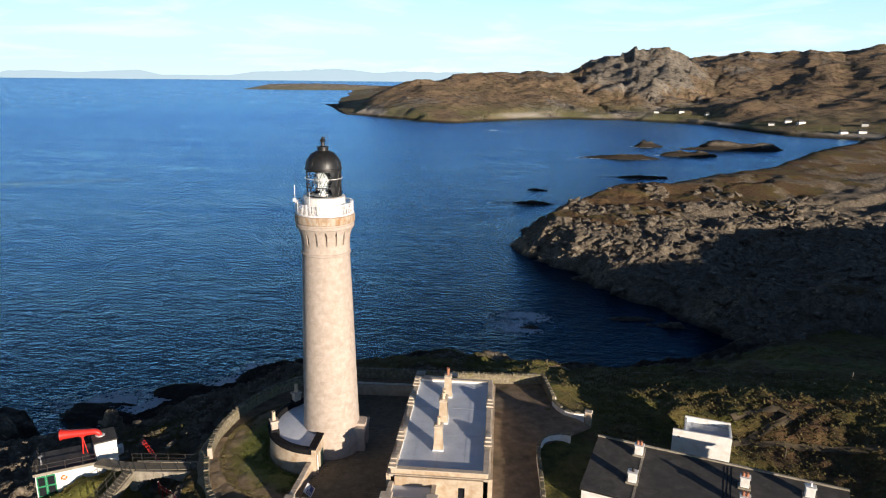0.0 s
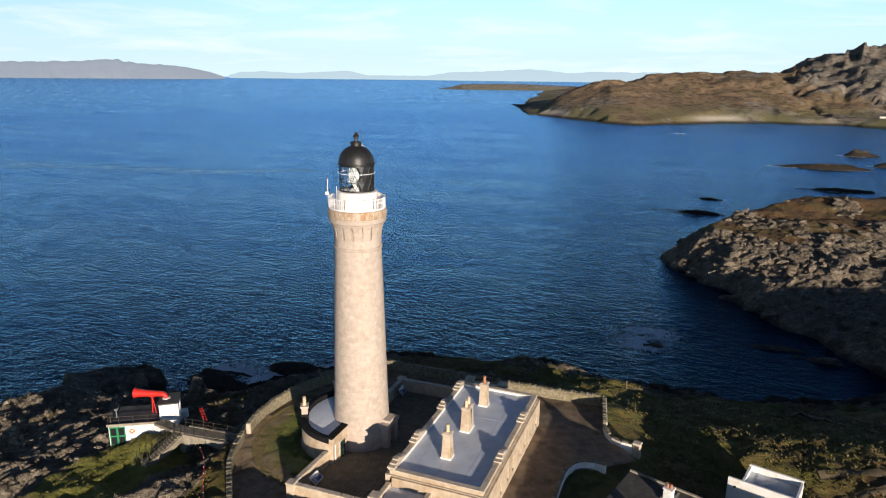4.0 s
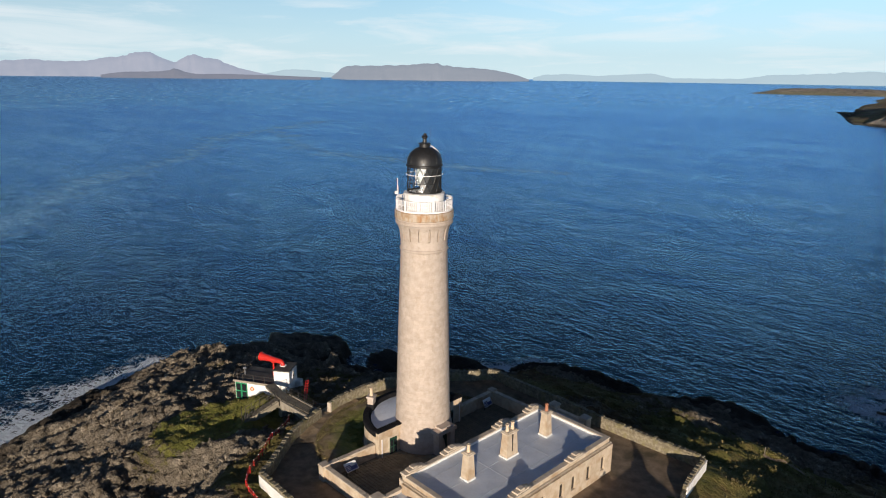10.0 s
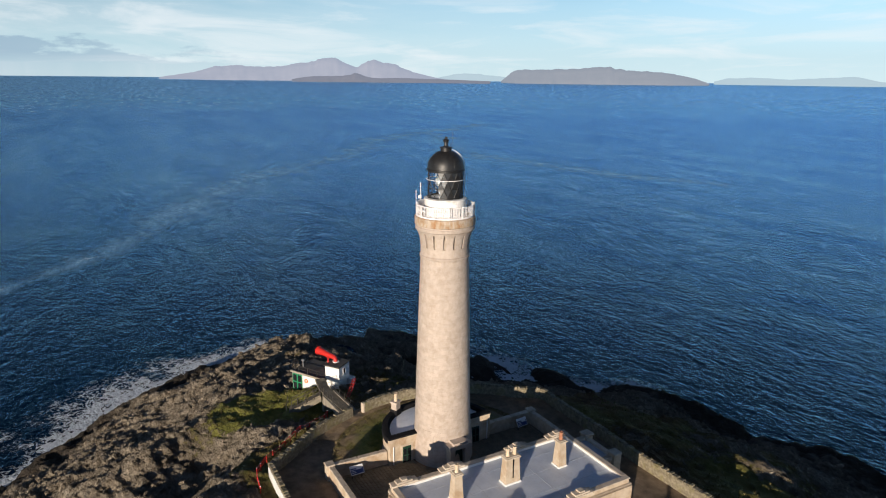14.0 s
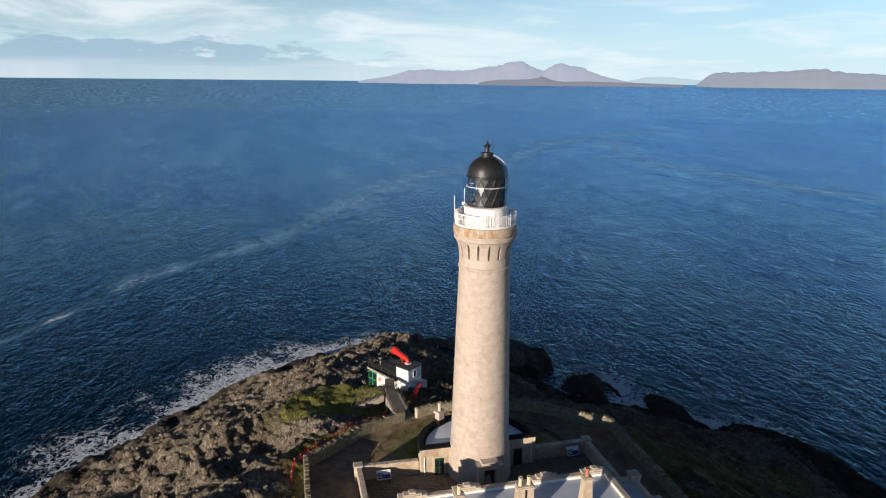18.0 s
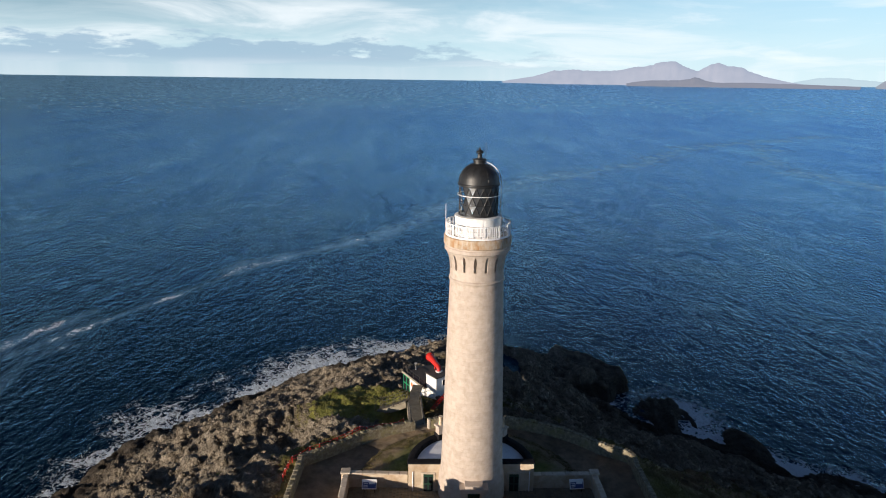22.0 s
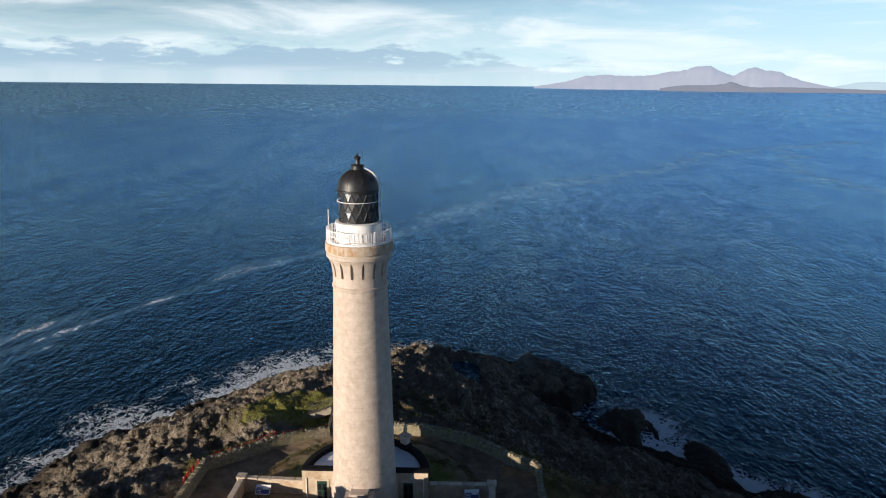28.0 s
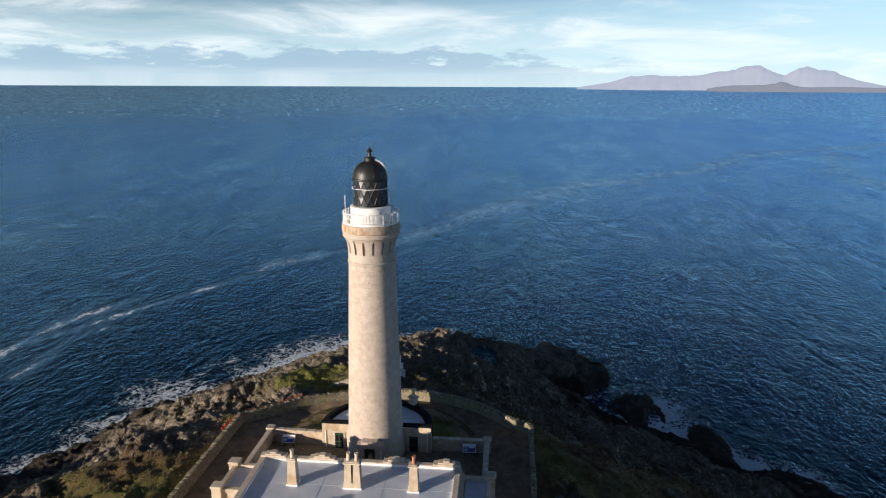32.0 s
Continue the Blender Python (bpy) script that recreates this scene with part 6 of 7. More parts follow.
# iron gate in the south court wall's gap
gate = thing("iron_gate", "small black iron gate beside the court wall", "gate", at=(8.1, -12.6, 22.96), turn=-35)
part("gate_frame", box(box(box(new_box(0, 1.3, -0.03, 0.03, 0.1, 0.17), 0, 1.3, -0.03, 0.03, 1.1, 1.17), 0, 0.06, -0.03, 0.03, 0, 1.2), 1.24, 1.3, -0.03, 0.03, 0, 1.2), M["white_metal"], gate)
for i in range(9):
    part("bar", new_box(0.12 + 0.125 * i, 0.145 + 0.125 * i, -0.012, 0.012, 0.15, 1.12), M["white_metal"], gate)

# ---- fog signal ----
HU = pose(-24.6, -5.35, 0, 0, 0, 38)
hut = thing("foghorn_hut", "small white fog signal hut with flat dark roof", "hut")
hw = part("wall", new_box(0, 2.3, 0, 2.9, 21.5, 25.25, HU, 0.03), M["white_paint"], hut)
part("roof", new_box(-0.1, 2.4, -0.1, 3.0, 25.25, 25.42, HU, 0.03), M["slate_roof"], hut, "flat dark felt roof")
w = part("window", new_box(2.28, 2.32, 1.15, 1.65, 23.9, 24.8, HU), M["dark_glass"], hut, "small dark window")
part("window_frame", box(box(new_box(2.3, 2.36, 1.08, 1.15, 23.82, 24.88, HU), 2.3, 2.36, 1.65, 1.72, 23.82, 24.88, HU), 2.3, 2.36, 1.15, 1.65, 24.8, 24.88, HU), M["white_metal"], w)
part("annex", new_box(2.2, 3.1, 2.2, 3.2, 21.0, 22.9, HU, 0.03), M["white_paint"], hut, "low white outhouse")

horn = thing("foghorn", "large red fog horn trumpet on a leg", "foghorn")
ex, ey = -25.0, -3.55
pts, rad = [], []
for k in range(7):
    a = radians(15 * k)
    pts.append((ex - 0.55 * (1 - math.cos(a)), ey - 0.12 * (1 - math.cos(a)), 25.45 + 0.5 * math.sin(a)))
    rad.append(0.26 + 0.015 * k)
for k in range(1, 9):
    q = k / 8
    pts.append((ex - 0.55 - 3.3 * q, ey - 0.12 - 1.15 * q, 25.95 + 0.02 * q))
    rad.append(0.34 + 0.14 * q + 0.10 * q ** 3)
part("trumpet", tube(bmesh.new(), pts, rad, 20), M["red_paint"], horn, smooth=True)
mm = Matrix.Translation(pts[-1]) @ (Vector(pts[-1]) - Vector(pts[-2])).to_track_quat("Z", "Y").to_matrix().to_4x4()
part("rim", lathe(bmesh.new(), [(0.50, -0.08), (0.64, -0.08), (0.66, 0.02), (0.60, 0.06), (0.5, 0.0), (0.3, -0.3), (0.0, -0.5)], 24, m=mm), M["red_paint"], horn, smooth=True)
part("flange", lathe(bmesh.new(), [(0.0, 25.4), (0.5, 25.4), (0.5, 25.5), (0.3, 25.52), (0, 25.52)], 20, m=pose(ex, ey, 0)), M["white_paint"], horn, "pale mounting flange")
lx, ly = pts[9][0], pts[9][1]
leg = part("leg", tube(bmesh.new(), [(lx - 0.15, ly, 23.3), (lx, ly, 25.7)], 0.09, 8), M["red_paint"], horn)
part("brace", tube(bmesh.new(), [(lx + 0.35, ly + 0.1, 23.3), (lx + 0.02, ly, 25.4)], 0.06, 8), M["red_paint"], horn)
part("saddle", new_box(-0.3, 0.3, -0.12, 0.12, -0.1, 0.1, pose(lx, ly, 25.55, 0, 0, 20)), M["red_paint"], horn)

LO = pose(-29.6, -8.75, 0, 0, 0, 31)
low = thing("engine_store", "low white store with dark flat roof and green doors", "store")
part("wall", new_box(0, 6.1, 0, 4.6, 20.2, 23.1, LO, 0.03), M["white_paint"], low)
part("roof", new_box(-0.15, 6.3, -0.2, 4.8, 23.1, 23.28, LO, 0.03), M["slate_roof"], low, "flat dark roof")
part("kerb", new_box(-0.15, 6.3, -0.26, -0.12, 23.1, 23.42, LO, 0.02), M["concrete"], low)
for i in range(2):
    d = part("door", new_box(0.12 + 0.92 * i, 1.02 + 0.92 * i, -0.08, 0.0, 20.4, 22.95, LO), M["green_paint"], low, "bright green door with dark panes")
    for j in range(2):
        part("pane", new_box(0.24 + 0.92 * i, 0.90 + 0.92 * i, -0.1, -0.078, 20.6 + 1.2 * j, 21.6 + 1.2 * j, LO), M["dark_glass"], d)
ring_m = LO @ pose(2.75, -0.1, 22.25, 90, 0, 0)
buoy = thing("lifebuoy", "orange lifebuoy hung on a white wall", "lifebuoy")
part("ring", lathe(bmesh.new(), [(0.24 + 0.1 * math.cos(radians(a)), 0.08 * math.sin(radians(a))) for a in range(0, 360, 45)], 24, m=ring_m, close=True), M["orange"], buoy, smooth=True)
for i in range(4):
    a0 = 90 * i + 38
    part("band", lathe(bmesh.new(), [(0.24 + 0.107 * math.cos(radians(a)), 0.087 * math.sin(radians(a))) for a in range(0, 360, 45)], 3, a0, a0 + 14, m=ring_m, close=True), M["white_paint"], buoy)
# ship's wheel on the store's roof edge
wm = LO @ pose(0.2, 0.5, 24.3, 90, 0, 70)
wheel = thing("capstan_wheel", "dark iron hand wheel on a stand", "wheel")
part("rim", lathe(bmesh.new(), [(0.5, -0.04), (0.58, -0.04), (0.58, 0.04), (0.5, 0.04)], 20, m=wm, close=True), M["dark_iron"], wheel)
for i in range(3):
    part("spoke", new_box(-0.52, 0.52, -0.025, 0.025, -0.02, 0.02, wm @ pose(0, 0, 0, 0, 0, 60 * i)), M["dark_iron"], wheel)
part("stand", new_box(0.1, 0.3, 0.4, 0.6, 23.28, 24.3, LO), M["dark_iron"], wheel)


def railing(name, line, h, label, group, material, gap=1.3, r=0.03, rails=2):
    """Posts and bars along a line of points."""
    t = thing(name, label, "railing", group)
    pts = smooth_line(line, gap)
    for p in pts:
        part("post", tube(bmesh.new(), [p - Vector((0, 0, 0.3)), p + Vector((0, 0, h))], r * 1.3, 6), material, t)
    for k in range(rails):
        part("rail", tube(bmesh.new(), [p + Vector((0, 0, h * (k + 1) / rails)) for p in pts], r, 6), material, t)
    return t


lo = lambda x, y, z: (LO @ Vector((x, y, z)))
railing("iron_railing", [lo(0.0, 4.5, 23.28), lo(0.0, 0.0, 23.28)], 1.0, "dark iron railing along the roof edge", "roof railings", M["dark_iron"])
railing("iron_railing", [lo(0.0, 0.0, 23.28), lo(3.0, 0.0, 23.28), lo(6.1, 0.0, 23.28)], 1.0, "dark iron railing along the roof edge", "roof railings", M["dark_iron"])

for ob in (hut, horn, low, buoy, wheel, *[o for o in scene.objects if o.name.startswith("iron_railing")]):
    ob.matrix_basis = Matrix.Translation((-1.8, 0.6, -0.95)) @ ob.matrix_basis

# footbridge from the yard to the fog signal
br_t = thing("footbridge", "concrete footbridge with arch and iron railings", "bridge")
DECK = [(-13.3, -5.35), (-15.2, -5.7), (-17.5, -6.0), (-20.2, -6.3), (-22.6, -6.3), (-25.4, -5.9)]
part("deck", strip(bmesh.new(), DECK, 1.35, 22.55, 22.9), M["sett"], br_t, "dark worn concrete deck")
for i, (x0, x1) in enumerate(((-20.3, -18.3), (-18.26, -16.3), (-16.26, -14.3))):
    bm = bmesh.new()
    n = 5
    for k in range(n):
        a, b = x0 + (x1 - x0) * k / n, x0 + (x1 - x0) * (k + 1) / n
        u = ((a + b) / 2 + 17.3) / 3.0
        zb = 22.15 - 1.1 * min(1, u * u)
        box(bm, a, b, -7.05 + 0.07 * (a + 17.3), -6.75 + 0.07 * (a + 17.3), zb, 22.85)
    part("side_panel", bm, M["concrete"], br_t, "weathered concrete panel")
part("arch_leg", new_box(-21.2, -20.3, -7.1, -6.1, 18.5, 22.7, bevel=0.05), M["concrete"], br_t)
part("back_wall", strip(bmesh.new(), [(-14.3, -4.9), (-17.5, -5.2), (-21.0, -5.45)], 0.25, 21.6, 23.0), M["concrete"], br_t)
for k in range(10):
    part("step", new_box(-0.55, 0.55, -0.17, 0.17, -0.3, 0.0, pose(-21.2 - 0.14 * k, -7.4 - 0.30 * k, 22.75 - 0.19 * k, 0, 0, -25)), M["sett"], br_t)
part("stair_side", strip(bmesh.new(), [(-20.5, -7.4), (-21.2, -9.0), (-22.2, -10.9)], 0.2, [22.0, 21.0, 20.1], [22.75, 21.75, 20.85]), M["sett"], br_t, "dark weathered stair side")
part("landing", new_box(-0.8, 0.8, -0.45, 0.45, 20.0, 20.7, pose(-22.8, -10.7, 0, 0, 0, -25), 0.06), M["sett"], br_t)
railing("iron_railing", [(-14.3, -6.5, 22.9), (-17.5, -6.8, 22.9), (-20.3, -7.1, 22.9)], 1.0, "dark iron railing of the footbridge", "bridge railings", M["dark_iron"])
railing("iron_railing", [(-14.2, -5.0, 22.9), (-17.5, -5.2, 22.9), (-21.5, -5.6, 22.9)], 1.0, "dark iron railing of the footbridge", "bridge railings", M["dark_iron"])
railing("iron_railing", [(-20.6, -7.5, 22.9), (-21.4, -9.2, 21.9), (-22.3, -11.0, 20.95)], 1.0, "dark iron stair railing", "stair railings", M["dark_iron"], 0.9)
railing("iron_railing", [(-21.9, -7.2, 22.9), (-22.6, -9.0, 21.9), (-23.4, -10.7, 20.95)], 1.0, "dark iron stair railing", "stair railings", M["dark_iron"], 0.9)
railing("iron_railing", [(-22.4, -11.7, 20.95), (-24.0, -11.0, 20.95)], 1.0, "dark iron railing round a landing", "stair railings", M["dark_iron"], 0.9)


def ground_z(x, y):
    z, t, d = ground_height(np.array([float(x)]), np.array([float(y)]))
    return float(z[0])


# red chain fence down beside the wall
RED = [(-17.4, -7.6), (-15.6, -9.2), (-13.6, -11.2), (-11.6, -13.6), (-9.6, -16.0), (-7.8, -18.0), (-5.6, -19.6), (-2.5, -20.0)]
red = thing("red_fence", "red and white painted post-and-rail fence on rock", "fence")
rp = smooth_line([(*p, 0) for p in RED], 0.95)
foot = [ground_z(p.x, p.y) for p in rp]
rp = [Vector((p.x, p.y, max(z, 20.9))) for p, z in zip(rp, foot)]
for i, p in enumerate(rp):
    q = part("post", tube(bmesh.new(), [Vector((p.x, p.y, foot[i] - 0.4)), p + Vector((0, 0, 0.8))], 0.05, 6), M["red_paint"], red)
    part("post_cap", tube(bmesh.new(), [p + Vector((0, 0, 0.8)), p + Vector((0, 0, 0.84))], 0.052, 6), M["white_paint"], q)
for k, (a, b) in enumerate(zip(rp, rp[1:])):
    for h in (0.38, 0.74):
        part("rail", tube(bmesh.new(), [a + Vector((0, 0, h)), b + Vector((0, 0, h))], 0.042, 5), M["red_paint"], red)
# red gangway rail behind the hut
rg = thing("red_gangway", "sloping red gangway with rails beside the hut", "gangway")
for s in (-0.22, 0.22):
    part("stringer", tube(bmesh.new(), [(-22.3, -1.9 + s, 23.3), (-19.6, -3.9 + s, 22.3)], 0.06, 5), M["red_paint"], rg)
for k in range(8):
    q = k / 7
    part("tread", new_box(-0.06, 0.06, -0.24, 0.24, -0.03, 0.03, pose(-22.3 + 2.7 * q, -1.9 - 2.0 * q, 23.3 - 1.0 * q, 0, 0, -36)), M["red_paint"], rg)
# viewer on a pedestal at the corner of the roof
vw = thing("viewing_telescope", "grey pedestal viewing telescope at the roof corner", "telescope", at=(-31.9, -6.3, 22.3))
part("foot_plate", lathe(bmesh.new(), [(0, 0), (0.22, 0), (0.22, 0.05), (0.1, 0.09), (0, 0.09)], 14), M["dark_iron"], vw)
part("column", lathe(bmesh.new(), [(0, 0.05), (0.11, 0.05), (0.085, 0.3), (0.07, 0.95), (0.10, 1.02), (0, 1.02)], 12), M["grey_metal"], vw, smooth=True)
part("head", new_box(-0.13, 0.13, -0.22, 0.22, 1.0, 1.26, bevel=0.05), M["grey_metal"], vw)
for s in (-0.07, 0.07):
    part("barrel", tube(bmesh.new(), [(s, -0.2, 1.15), (s, 0.34, 1.17)], 0.055, 8), M["dark_iron"], vw)
# ---- cottage and white shed to the east ----
CM = pose(30.5, 0.3, 0, 0, 0, -18.5)
cot = thing("cottage", "long white cottage with low dark grey roof", "cottage")
m_ = CM @ pose(0, -9.3, 20.2)
wall_with_windows("south_wall", 24.0, 4.1, [(c - 0.4, c + 0.4, 2.0, 3.5) for c in (1.8, 5.5, 9.5, 13.5, 17.5, 21.5)], 0.4, cot, m_, M["white_paint"])
part("west_wall", new_box(0, 0.4, -8.9, 0, 20.0, 24.45, CM), M["white_paint"], cot)
part("east_wall", new_box(23.6, 24, -8.9, 0, 20.0, 24.45, CM), M["white_paint"], cot)
part("north_wall", new_box(0.4, 23.6, -0.4, 0, 20.0, 24.9, CM), M["white_paint"], cot)


def slope(x0, x1, y0, z0, y1, z1, thick):
    bm = bmesh.new()
    v = [bm.verts.new(CM @ Vector(p)) for p in ((x0, y0, z0), (x1, y0, z0), (x1, y1, z1), (x0, y1, z1), (x0, y0, z0 + thick), (x1, y0, z0 + thick), (x1, y1, z1 + thick), (x0, y1, z1 + thick))]
    for q in ((3, 2, 1, 0), (4, 5, 6, 7), (0, 1, 5, 4), (1, 2, 6, 5), (2, 3, 7, 6), (3, 0, 4, 7)):
        bm.faces.new([v[i] for i in q])
    return bm


rz = lambda y: 24.35 + (y + 9.6) * 0.055
roof = part("roof", slope(-0.25, 24.25, -9.6, rz(-9.6), 0.15, rz(0.15), 0.14), M["slate_roof"], cot, "low-pitched dark grey roof")
part("roof_edge", slope(-0.3, 24.3, 0.05, rz(0.05) + 0.1, 0.25, rz(0.25) + 0.1, 0.22), M["concrete"], cot)
part("roof_strip", slope(4.75, 5.0, -9.3, rz(-9.3) + 0.1, -0.2, rz(-0.2) + 0.1, 0.07), M["concrete"], roof, "pale lead strip")
part("gutter", slope(-0.2, 24.2, -9.75, rz(-9.7), -9.6, rz(-9.6), 0.1), M["dark_iron"], cot)
for x in (12.9, 13.25, 13.6):
    part("cable", slope(x, x + 0.05, -9.3, rz(-9.3) + 0.12, -0.2, rz(-0.2) + 0.12, 0.05), M["black_felt"], roof)
for x, y, pot in ((4.4, -1.7, "red_pot"), (4.45, -6.7, "dark_iron"), (14.8, -3.2, "red_pot"), (14.8, -6.4, "red_pot"), (20.6, -2.4, "white_metal")):
    z = rz(y)
    q = CM @ pose(x, y, 0)
    c = part("chimney", new_box(-0.42, 0.42, -0.36, 0.36, z, z + 1.25, q, 0.03), M["white_paint"], cot, "white rendered chimney")
    part("chimney_base", new_box(-0.6, 0.6, -0.5, 0.5, z, z + 0.3, q, 0.03), M["concrete"], c)
    part("chimney_cap", new_box(-0.5, 0.5, -0.44, 0.44, z + 1.25, z + 1.38, q, 0.03), M["white_paint"], c)
    for s in ((-0.18, 0.18) if pot == "red_pot" else (0,)):
        part("chimney_pot", lathe(bmesh.new(), [(0.15, z + 1.36), (0.12, z + 1.75), (0.15, z + 1.8), (0.08, z + 1.8), (0.08, z + 1.5)], 10, m=q @ pose(s, 0, 0)), M[pot], c, smooth=True)

SM = pose(39.7, 5.1, 0, 0, 0, -15)
shed = thing("white_shed", "white rendered box-like shed with sunken pale roof", "shed")
part("front_wall", new_box(0, 6.5, 0, 0.25, 19.3, 24.0, SM, 0.02), M["white_paint"], shed)
part("side_wall", new_box(6.25, 6.5, 0.25, 3.5, 19.3, 24.0, SM, 0.02), M["white_paint"], shed)
part("side_wall", new_box(1.3, 1.55, 0.25, 3.5, 19.3, 24.0, SM, 0.02), M["white_paint"], shed)
part("back_wall", new_box(1.3, 6.5, 3.5, 3.75, 19.3, 24.15, SM, 0.02), M["white_paint"], shed)
part("roof", new_box(1.55, 6.25, 0.25, 3.5, 23.3, 23.45, SM), M["metal_roof"], shed, "pale blue-grey sheet roof")
for i in range(4):
    part("roof_rib", new_box(2.3 + i * 1.05, 2.36 + i * 1.05, 0.3, 3.45, 23.45, 23.5, SM), M["metal_roof"], shed)
part("vent", new_box(0.6, 0.85, -0.03, 0.0, 23.0, 23.2, SM), M["dark_iron"], shed)

# worn path and posts on the bank behind the shed
def draped(name, line, width, material, label, category, lift=0.06):
    pts = smooth_line([(*p, 0) for p in line], 1.0)
    P = np.array([(p.x, p.y) for p in pts])
    d = np.gradient(P, axis=0)
    n = np.stack([-d[:, 1], d[:, 0]], 1) / np.linalg.norm(d, axis=1)[:, None]
    offs = np.linspace(-0.5, 0.5, 6)
    X = np.stack([P[:, 0] + n[:, 0] * o * width for o in offs])
    Y = np.stack([P[:, 1] + n[:, 1] * o * width for o in offs])
    Z, t, dd = ground_height(X, Y)
    return tagged(sheet(name, X, Y, Z + lift, material), label, category, kind="structure")


draped("path", [(46, 6.5), (49, 9.3), (53.9, 11.6), (57.2, 13.7), (56.6, 15.5), (53.2, 14.9), (49.6, 13.4)], 1.1, M["track"], "trodden path looping over the bank", "path", 0.1)
draped("track", [(49.5, 9.4), (56, 8.6), (65, 6.5), (76, 3.5), (90, -1)], 1.0, M["track"], "narrow trodden track along the bank", "path", 0.1)
draped("bank_path", [(27, 31.6), (33, 35.5), (44, 36), (58, 35), (75, 33.5), (95, 33.5)], 0.4, M["earth"], "thin worn line along the fence above the cove", "path", 0.12)
M["timber"] = surface("grey_weathered_timber", [(0.3, (0.10, 0.085, 0.065)), (0.7, (0.18, 0.155, 0.12))], 3, 0.9, bump=0.3)
wire = thing("wire_fence", "thin wire fence with wooden posts above the shore", "fence")
fp = smooth_line([(27, 32, 0), (33, 36, 0), (44, 36.5, 0), (58, 35.5, 0), (75, 34, 0), (92, 34, 0)], 4.0)
fp = [Vector((p.x, p.y, ground_z(p.x, p.y))) for p in fp]
for p in fp:
    part("post", new_box(-0.05, 0.05, -0.05, 0.05, -0.3, 1.05, Matrix.Translation(p)), M["timber"], wire)
for a, b in zip(fp, fp[1:]):
    for h in (0.5, 1.0):
        part("wire", tube(bmesh.new(), [a + Vector((0, 0, h)), b + Vector((0, 0, h))], 0.008, 4), M["dark_iron"], wire)
pole = thing("marker_post", "leaning wooden post in the grass", "post")
part("stake", tube(bmesh.new(), [(53.5, 6.0, ground_z(53.5, 6.0) - 0.3), (53.6, 6.1, ground_z(53.5, 6.0) + 1.6)], 0.045, 6), M["timber"], pole)

# ---- crofts across the bay ----
for i, (a, r) in enumerate(((12.4, 1195), (14.3, 1175), (16.3, 1150), (20.9, 1010), (22.0, 1025), (22.9, 1000), (27.0, 985), (26.9, 950), (25.7, 945))):
    x, y = EYE0[0] + r * math.sin(radians(a)), EYE0[1] + r * math.cos(radians(a))
    c = thing("croft", "tiny white croft house across the bay", "house", "crofts", at=(x, y, 0), turn=-a + 20 * (i % 3))
    z = hill_height(x, y)
    w = 3.6 + 0.6 * (i % 3)
    part("walls", new_box(-w, w, -2.4, 2.4, z - 3, z + 2.8), M["white_paint"], c)
    bm = bmesh.new()
    v = [bm.verts.new(p) for p in ((-w - 0.2, -2.7, z + 2.8), (w + 0.2, -2.7, z + 2.8), (w + 0.2, 2.7, z + 2.8), (-w - 0.2, 2.7, z + 2.8), (-w - 0.2, 0, z + 5.0), (w + 0.2, 0, z + 5.0))]
    for q in ((0, 1, 5, 4), (2, 3, 4, 5), (0, 4, 3), (1, 2, 5), (3, 2, 1, 0)):
        bm.faces.new([v[k] for k in q])
    part("roof", bm, M["slate_roof"], c)

# ---- loose rocks and tussocks ----


def scatter_rocks(name, count, region, smin, smax, seed, label, keep):
    rs = np.random.default_rng(seed)
    x, y = rs.uniform(region[0], region[1], count * 4), rs.uniform(region[2], region[3], count * 4)
    z, t, d = ground_height(x, y)
    ok = keep(x, y, z, t, d)
    x, y, z = x[ok][:count], y[ok][:count], z[ok][:count]
    unit = [(0.1, 0, 0.75), (0.95, 0.1, 0.55), (0.3, 0.85, 0.3), (-0.75, 0.55, 0.5), (-0.85, -0.5, 0.2), (0.25, -0.95, 0.62), (0.85, 0.6, -0.6), (-0.3, 0.95, -0.6), (-1, 0, -0.6), (-0.2, -1.0, -0.6), (0.9, -0.5, -0.6)]
    faces = [(0, 1, 2), (0, 2, 3), (0, 3, 4), (0, 4, 5), (0, 5, 1), (1, 6, 2), (2, 6, 7), (2, 7, 3), (3, 7, 8), (3, 8, 4), (4, 8, 9), (4, 9, 5), (5, 9, 10), (5, 10, 1), (1, 10, 6)]
    U = np.array(unit)
    V, F = [], []
    for i in range(len(x)):
        s = smin + (smax - smin) * rs.random() ** 3
        P = U * (0.7 + 0.6 * rs.random((11, 1))) * np.array([1.0, 0.7, 0.55]) * s
        a = 0.64 + rs.normal() * 0.5
        c_, s_ = math.cos(a), math.sin(a)
        P = np.stack([P[:, 0] * c_ - P[:, 1] * s_ + x[i], P[:, 0] * s_ + P[:, 1] * c_ + y[i], P[:, 2] + P[:, 0] * rs.normal() * 0.3 + z[i] + 0.1 * s], 1)
        k = len(V) * 11
        V.append(P)
        F += [tuple(j + k for j in f) for f in faces]
    me = mesh_of(name, np.concatenate(V).tolist(), F, M["land"])
    return tagged(new(name, me), label, "rocks", kind="stuff")


scatter_rocks("shore_rocks", 4200, (-88, 8, -72, 70), 0.15, 0.75, 11, "broken angular grey-brown rocks on the slopes", lambda x, y, z, t, d: (d > 2) & (z > 4.5) & (t < 0.55) & (inside_distance(x, y, CORE) < -1.5))
scatter_rocks("headland_rocks", 2600, (20, 170, 85, 260), 0.6, 2.6, 12, "pale broken rocks along the headland", lambda x, y, z, t, d: (d > 1) & (z > 0.5) & (t < 0.6))


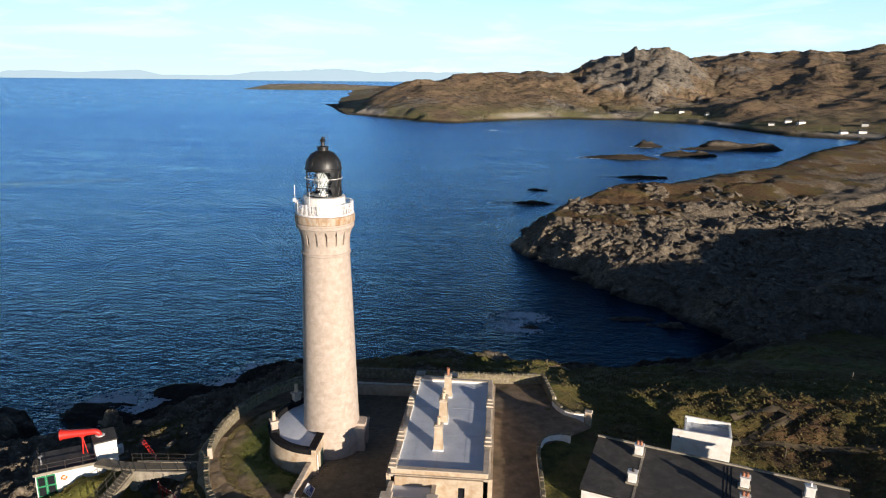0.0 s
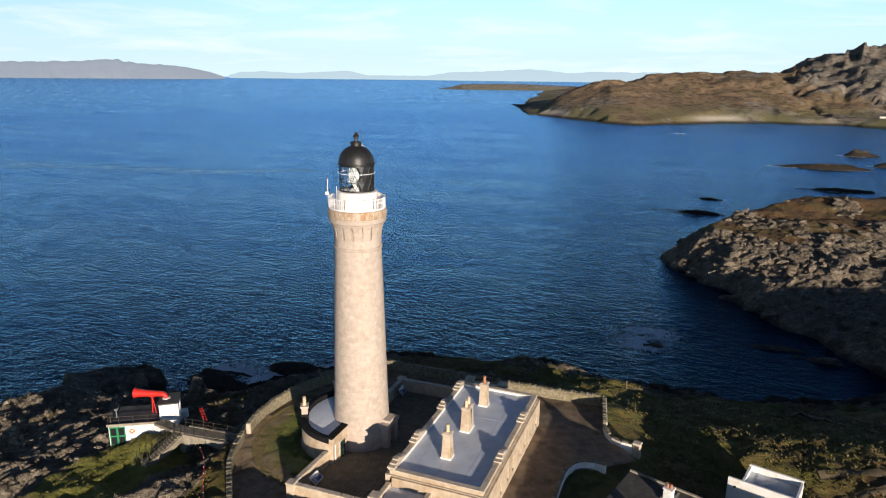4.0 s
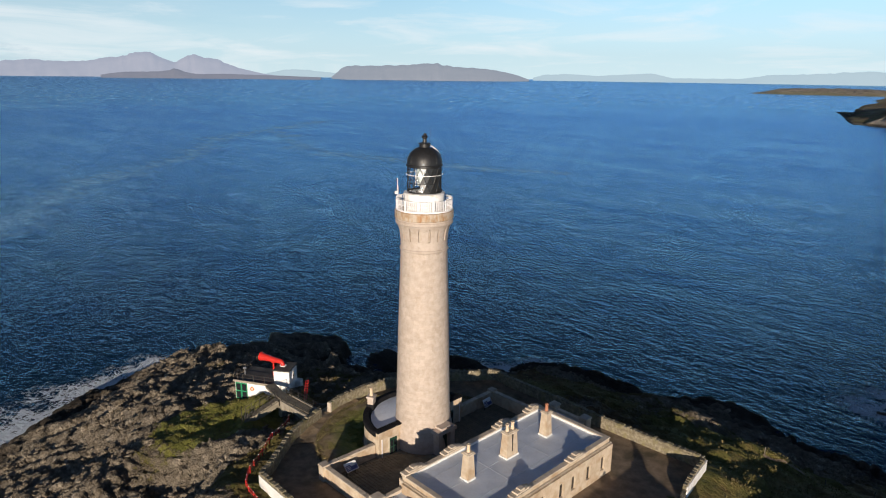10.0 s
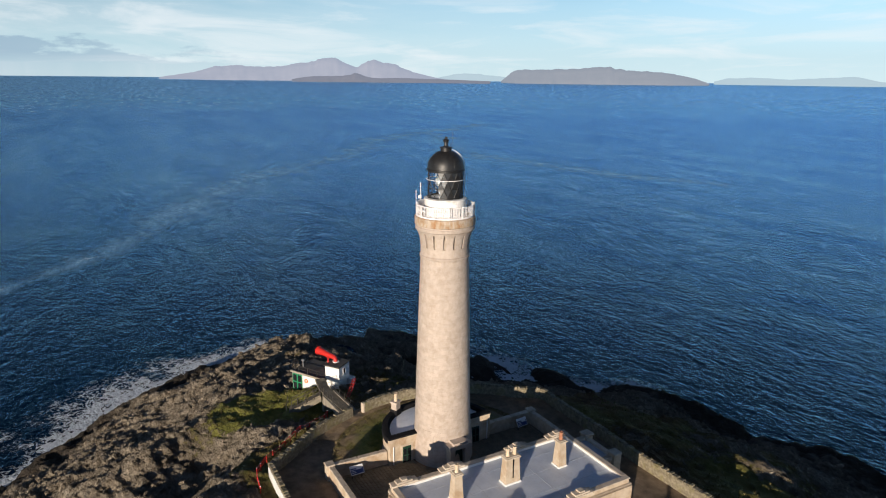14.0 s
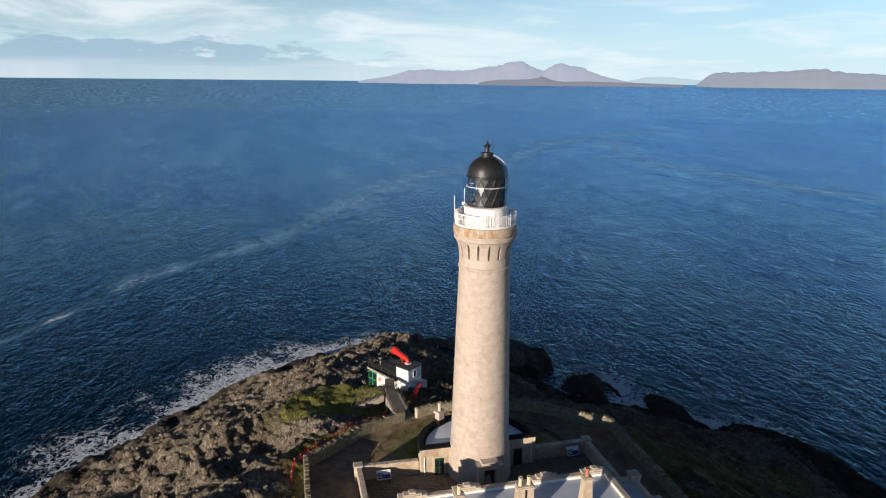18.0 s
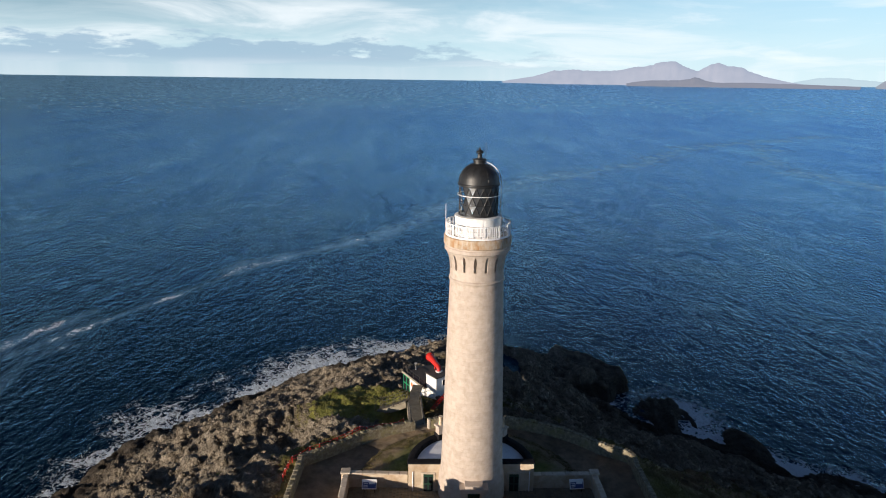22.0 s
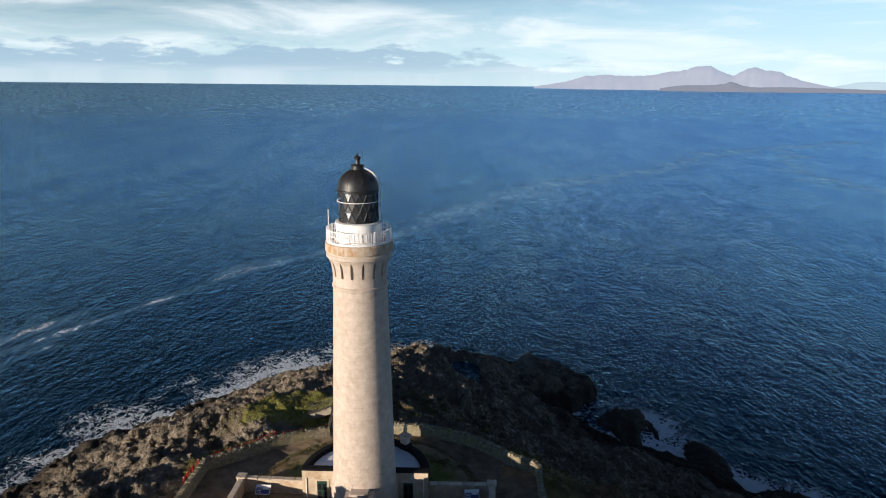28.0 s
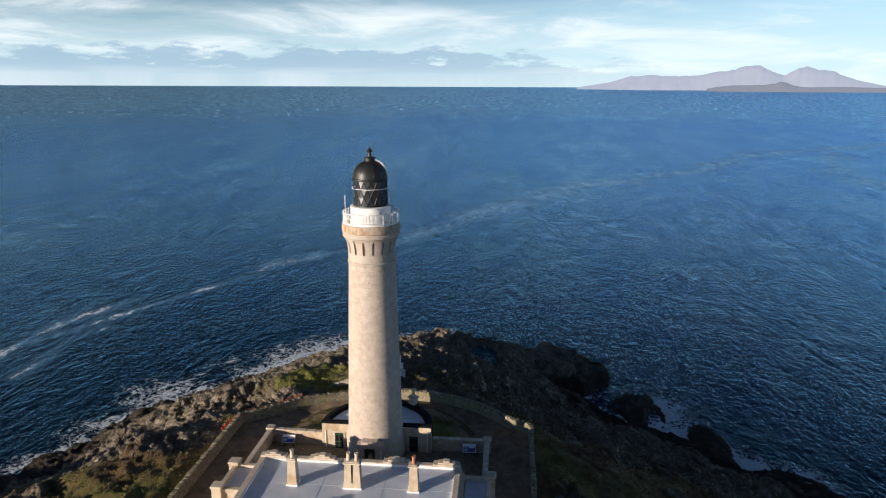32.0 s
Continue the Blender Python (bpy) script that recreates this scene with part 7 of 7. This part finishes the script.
def tussocks(name, count, region, seed, label, keep, h0, h1):
    rs = np.random.default_rng(seed)
    x, y = rs.uniform(region[0], region[1], count * 4), rs.uniform(region[2], region[3], count * 4)
    z, t, d = ground_height(x, y)
    ok = keep(x, y, z, t, d)
    x, y, z = x[ok][:count], y[ok][:count], z[ok][:count]
    V, F = [], []
    for i in range(len(x)):
        s = h0 + (h1 - h0) * rs.random()
        for b in range(7):
            a, lean = rs.uniform(0, 6.283), rs.uniform(0.25, 0.9)
            w = 0.07 * s + 0.02
            cx, cy = x[i] + math.cos(a) * 0.12 * s, y[i] + math.sin(a) * 0.12 * s
            tx, ty = cx + math.cos(a) * lean * s, cy + math.sin(a) * lean * s
            k = len(V)
            V += [(cx - math.sin(a) * w, cy + math.cos(a) * w, z[i] - 0.05), (cx + math.sin(a) * w, cy - math.cos(a) * w, z[i] - 0.05),
                  ((cx + tx) / 2 + math.sin(a) * w * 1.6, (cy + ty) / 2 - math.cos(a) * w * 1.6, z[i] + s * 0.62), ((cx + tx) / 2 - math.sin(a) * w * 1.6, (cy + ty) / 2 + math.cos(a) * w * 1.6, z[i] + s * 0.62),
                  (tx, ty, z[i] + s * (1 - 0.45 * lean))]
            F += [(k, k + 1, k + 2, k + 3), (k + 3, k + 2, k + 4)]
    me = mesh_of(name, V, F, M["tuss"])
    return tagged(new(name, me), label, "grass", kind="stuff")


M["tuss"] = surface("tussock_grass", [(0.3, (0.10, 0.092, 0.028)), (0.5, (0.17, 0.145, 0.05)), (0.7, (0.25, 0.185, 0.085))], 0.35, 0.9, bump=0.0, per_piece=0.25)
tussocks("bank_grass", 9000, (28, 100, -16, 40), 21, "tussocky olive and brown grass on the bank", lambda x, y, z, t, d: (d > 6) & (t > 0.45) & ~((x < 56) & (y < 1.5)) & (np.hypot(x - 43, y - 5.5) > 4.8) & ~((x < 31) & (y < 19)), 0.1, 0.34)
tussocks("slope_grass", 2600, (-45, 30, -45, 60), 22, "patches of rough grass between the rocks", lambda x, y, z, t, d: (d > 6) & (t > 0.72) & (inside_distance(x, y, CORE) < -1.0), 0.1, 0.3)

M["lawn_blade"] = surface("lawn_blades", [(0.3, (0.13, 0.11, 0.04)), (0.5, (0.22, 0.18, 0.075)), (0.7, (0.30, 0.23, 0.12))], 0.5, 0.9, bump=0.0, per_piece=0.25)
green_inner_lawn(M["lawn_blade"])


def lawn_turf():
    """Short rough blades over the lawn."""
    rs = np.random.default_rng(31)
    a, r = np.radians(rs.uniform(97, 261, 9000)), np.sqrt(rs.uniform(6.8 ** 2, 12.1 ** 2, 9000))
    V, F = [], []
    for x, y in zip(BX + r * np.cos(a), r * np.sin(a)):
        for k in range(3):
            t, s = rs.uniform(0, 6.283), rs.uniform(0.02, 0.06)
            cx, cy = x + rs.normal() * 0.08, y + rs.normal() * 0.08
            w, n = 0.05 + 0.4 * s, len(V)
            ux, uy = math.cos(t), math.sin(t)
            V += [(cx - ux * w, cy - uy * w, YZ + 0.13), (cx + ux * w, cy + uy * w, YZ + 0.13), (cx - uy * s * 0.5, cy + ux * s * 0.5, YZ + 0.17 + s)]
            F.append((n, n + 1, n + 2))
    me = mesh_of("lawn_grass", V, F, M["lawn_blade"])
    return tagged(new("lawn_grass", me), "short rough grass of the lawn", "grass", kind="stuff")


lawn_turf()

# ---- the station's parts take the site's fall ----
SEATED = ("yard", "lawn", "setts", "yard_wall", "wall_render", "gate_wall", "gate_pier", "court_wall", "corner_pier", "information_board", "iron_gate", "base_building", "keepers_house", "foghorn", "engine_store", "lifebuoy", "capstan_wheel", "iron_railing", "footbridge", "red_gangway", "viewing_telescope", "cottage", "white_shed")
EAST = 0.2


def seat(ob):
    """Sets a wall or paving down along the fall, and moves a building as one piece."""
    if ob.type == "MESH":
        me = ob.data
        co = np.empty(len(me.vertices) * 3, np.float32)
        me.vertices.foreach_get("co", co)
        co = co.reshape(-1, 3)
        co[:, 2] += lie(co[:, 0], co[:, 1])
        co[:, 0] += EAST
        me.vertices.foreach_set("co", co.ravel())
        me.update()
        for ch in ob.children:
            p = ch.matrix_basis.translation
            if p.length > 0.01:
                ch.matrix_basis = Matrix.Translation((EAST, 0, lie(p.x, p.y))) @ ch.matrix_basis
            else:
                seat(ch)
        return
    pts = np.array([ob.matrix_basis @ c.matrix_basis @ v.co for c in ob.children for v in c.data.vertices])
    mid = pts.mean(axis=0)
    ob.matrix_basis = Matrix.Translation((EAST, 0, float(lie(mid[0], mid[1])))) @ ob.matrix_basis


for ob in [o for o in scene.objects if not o.parent and o.name.startswith(SEATED)]:
    seat(ob)

build_ashlar()
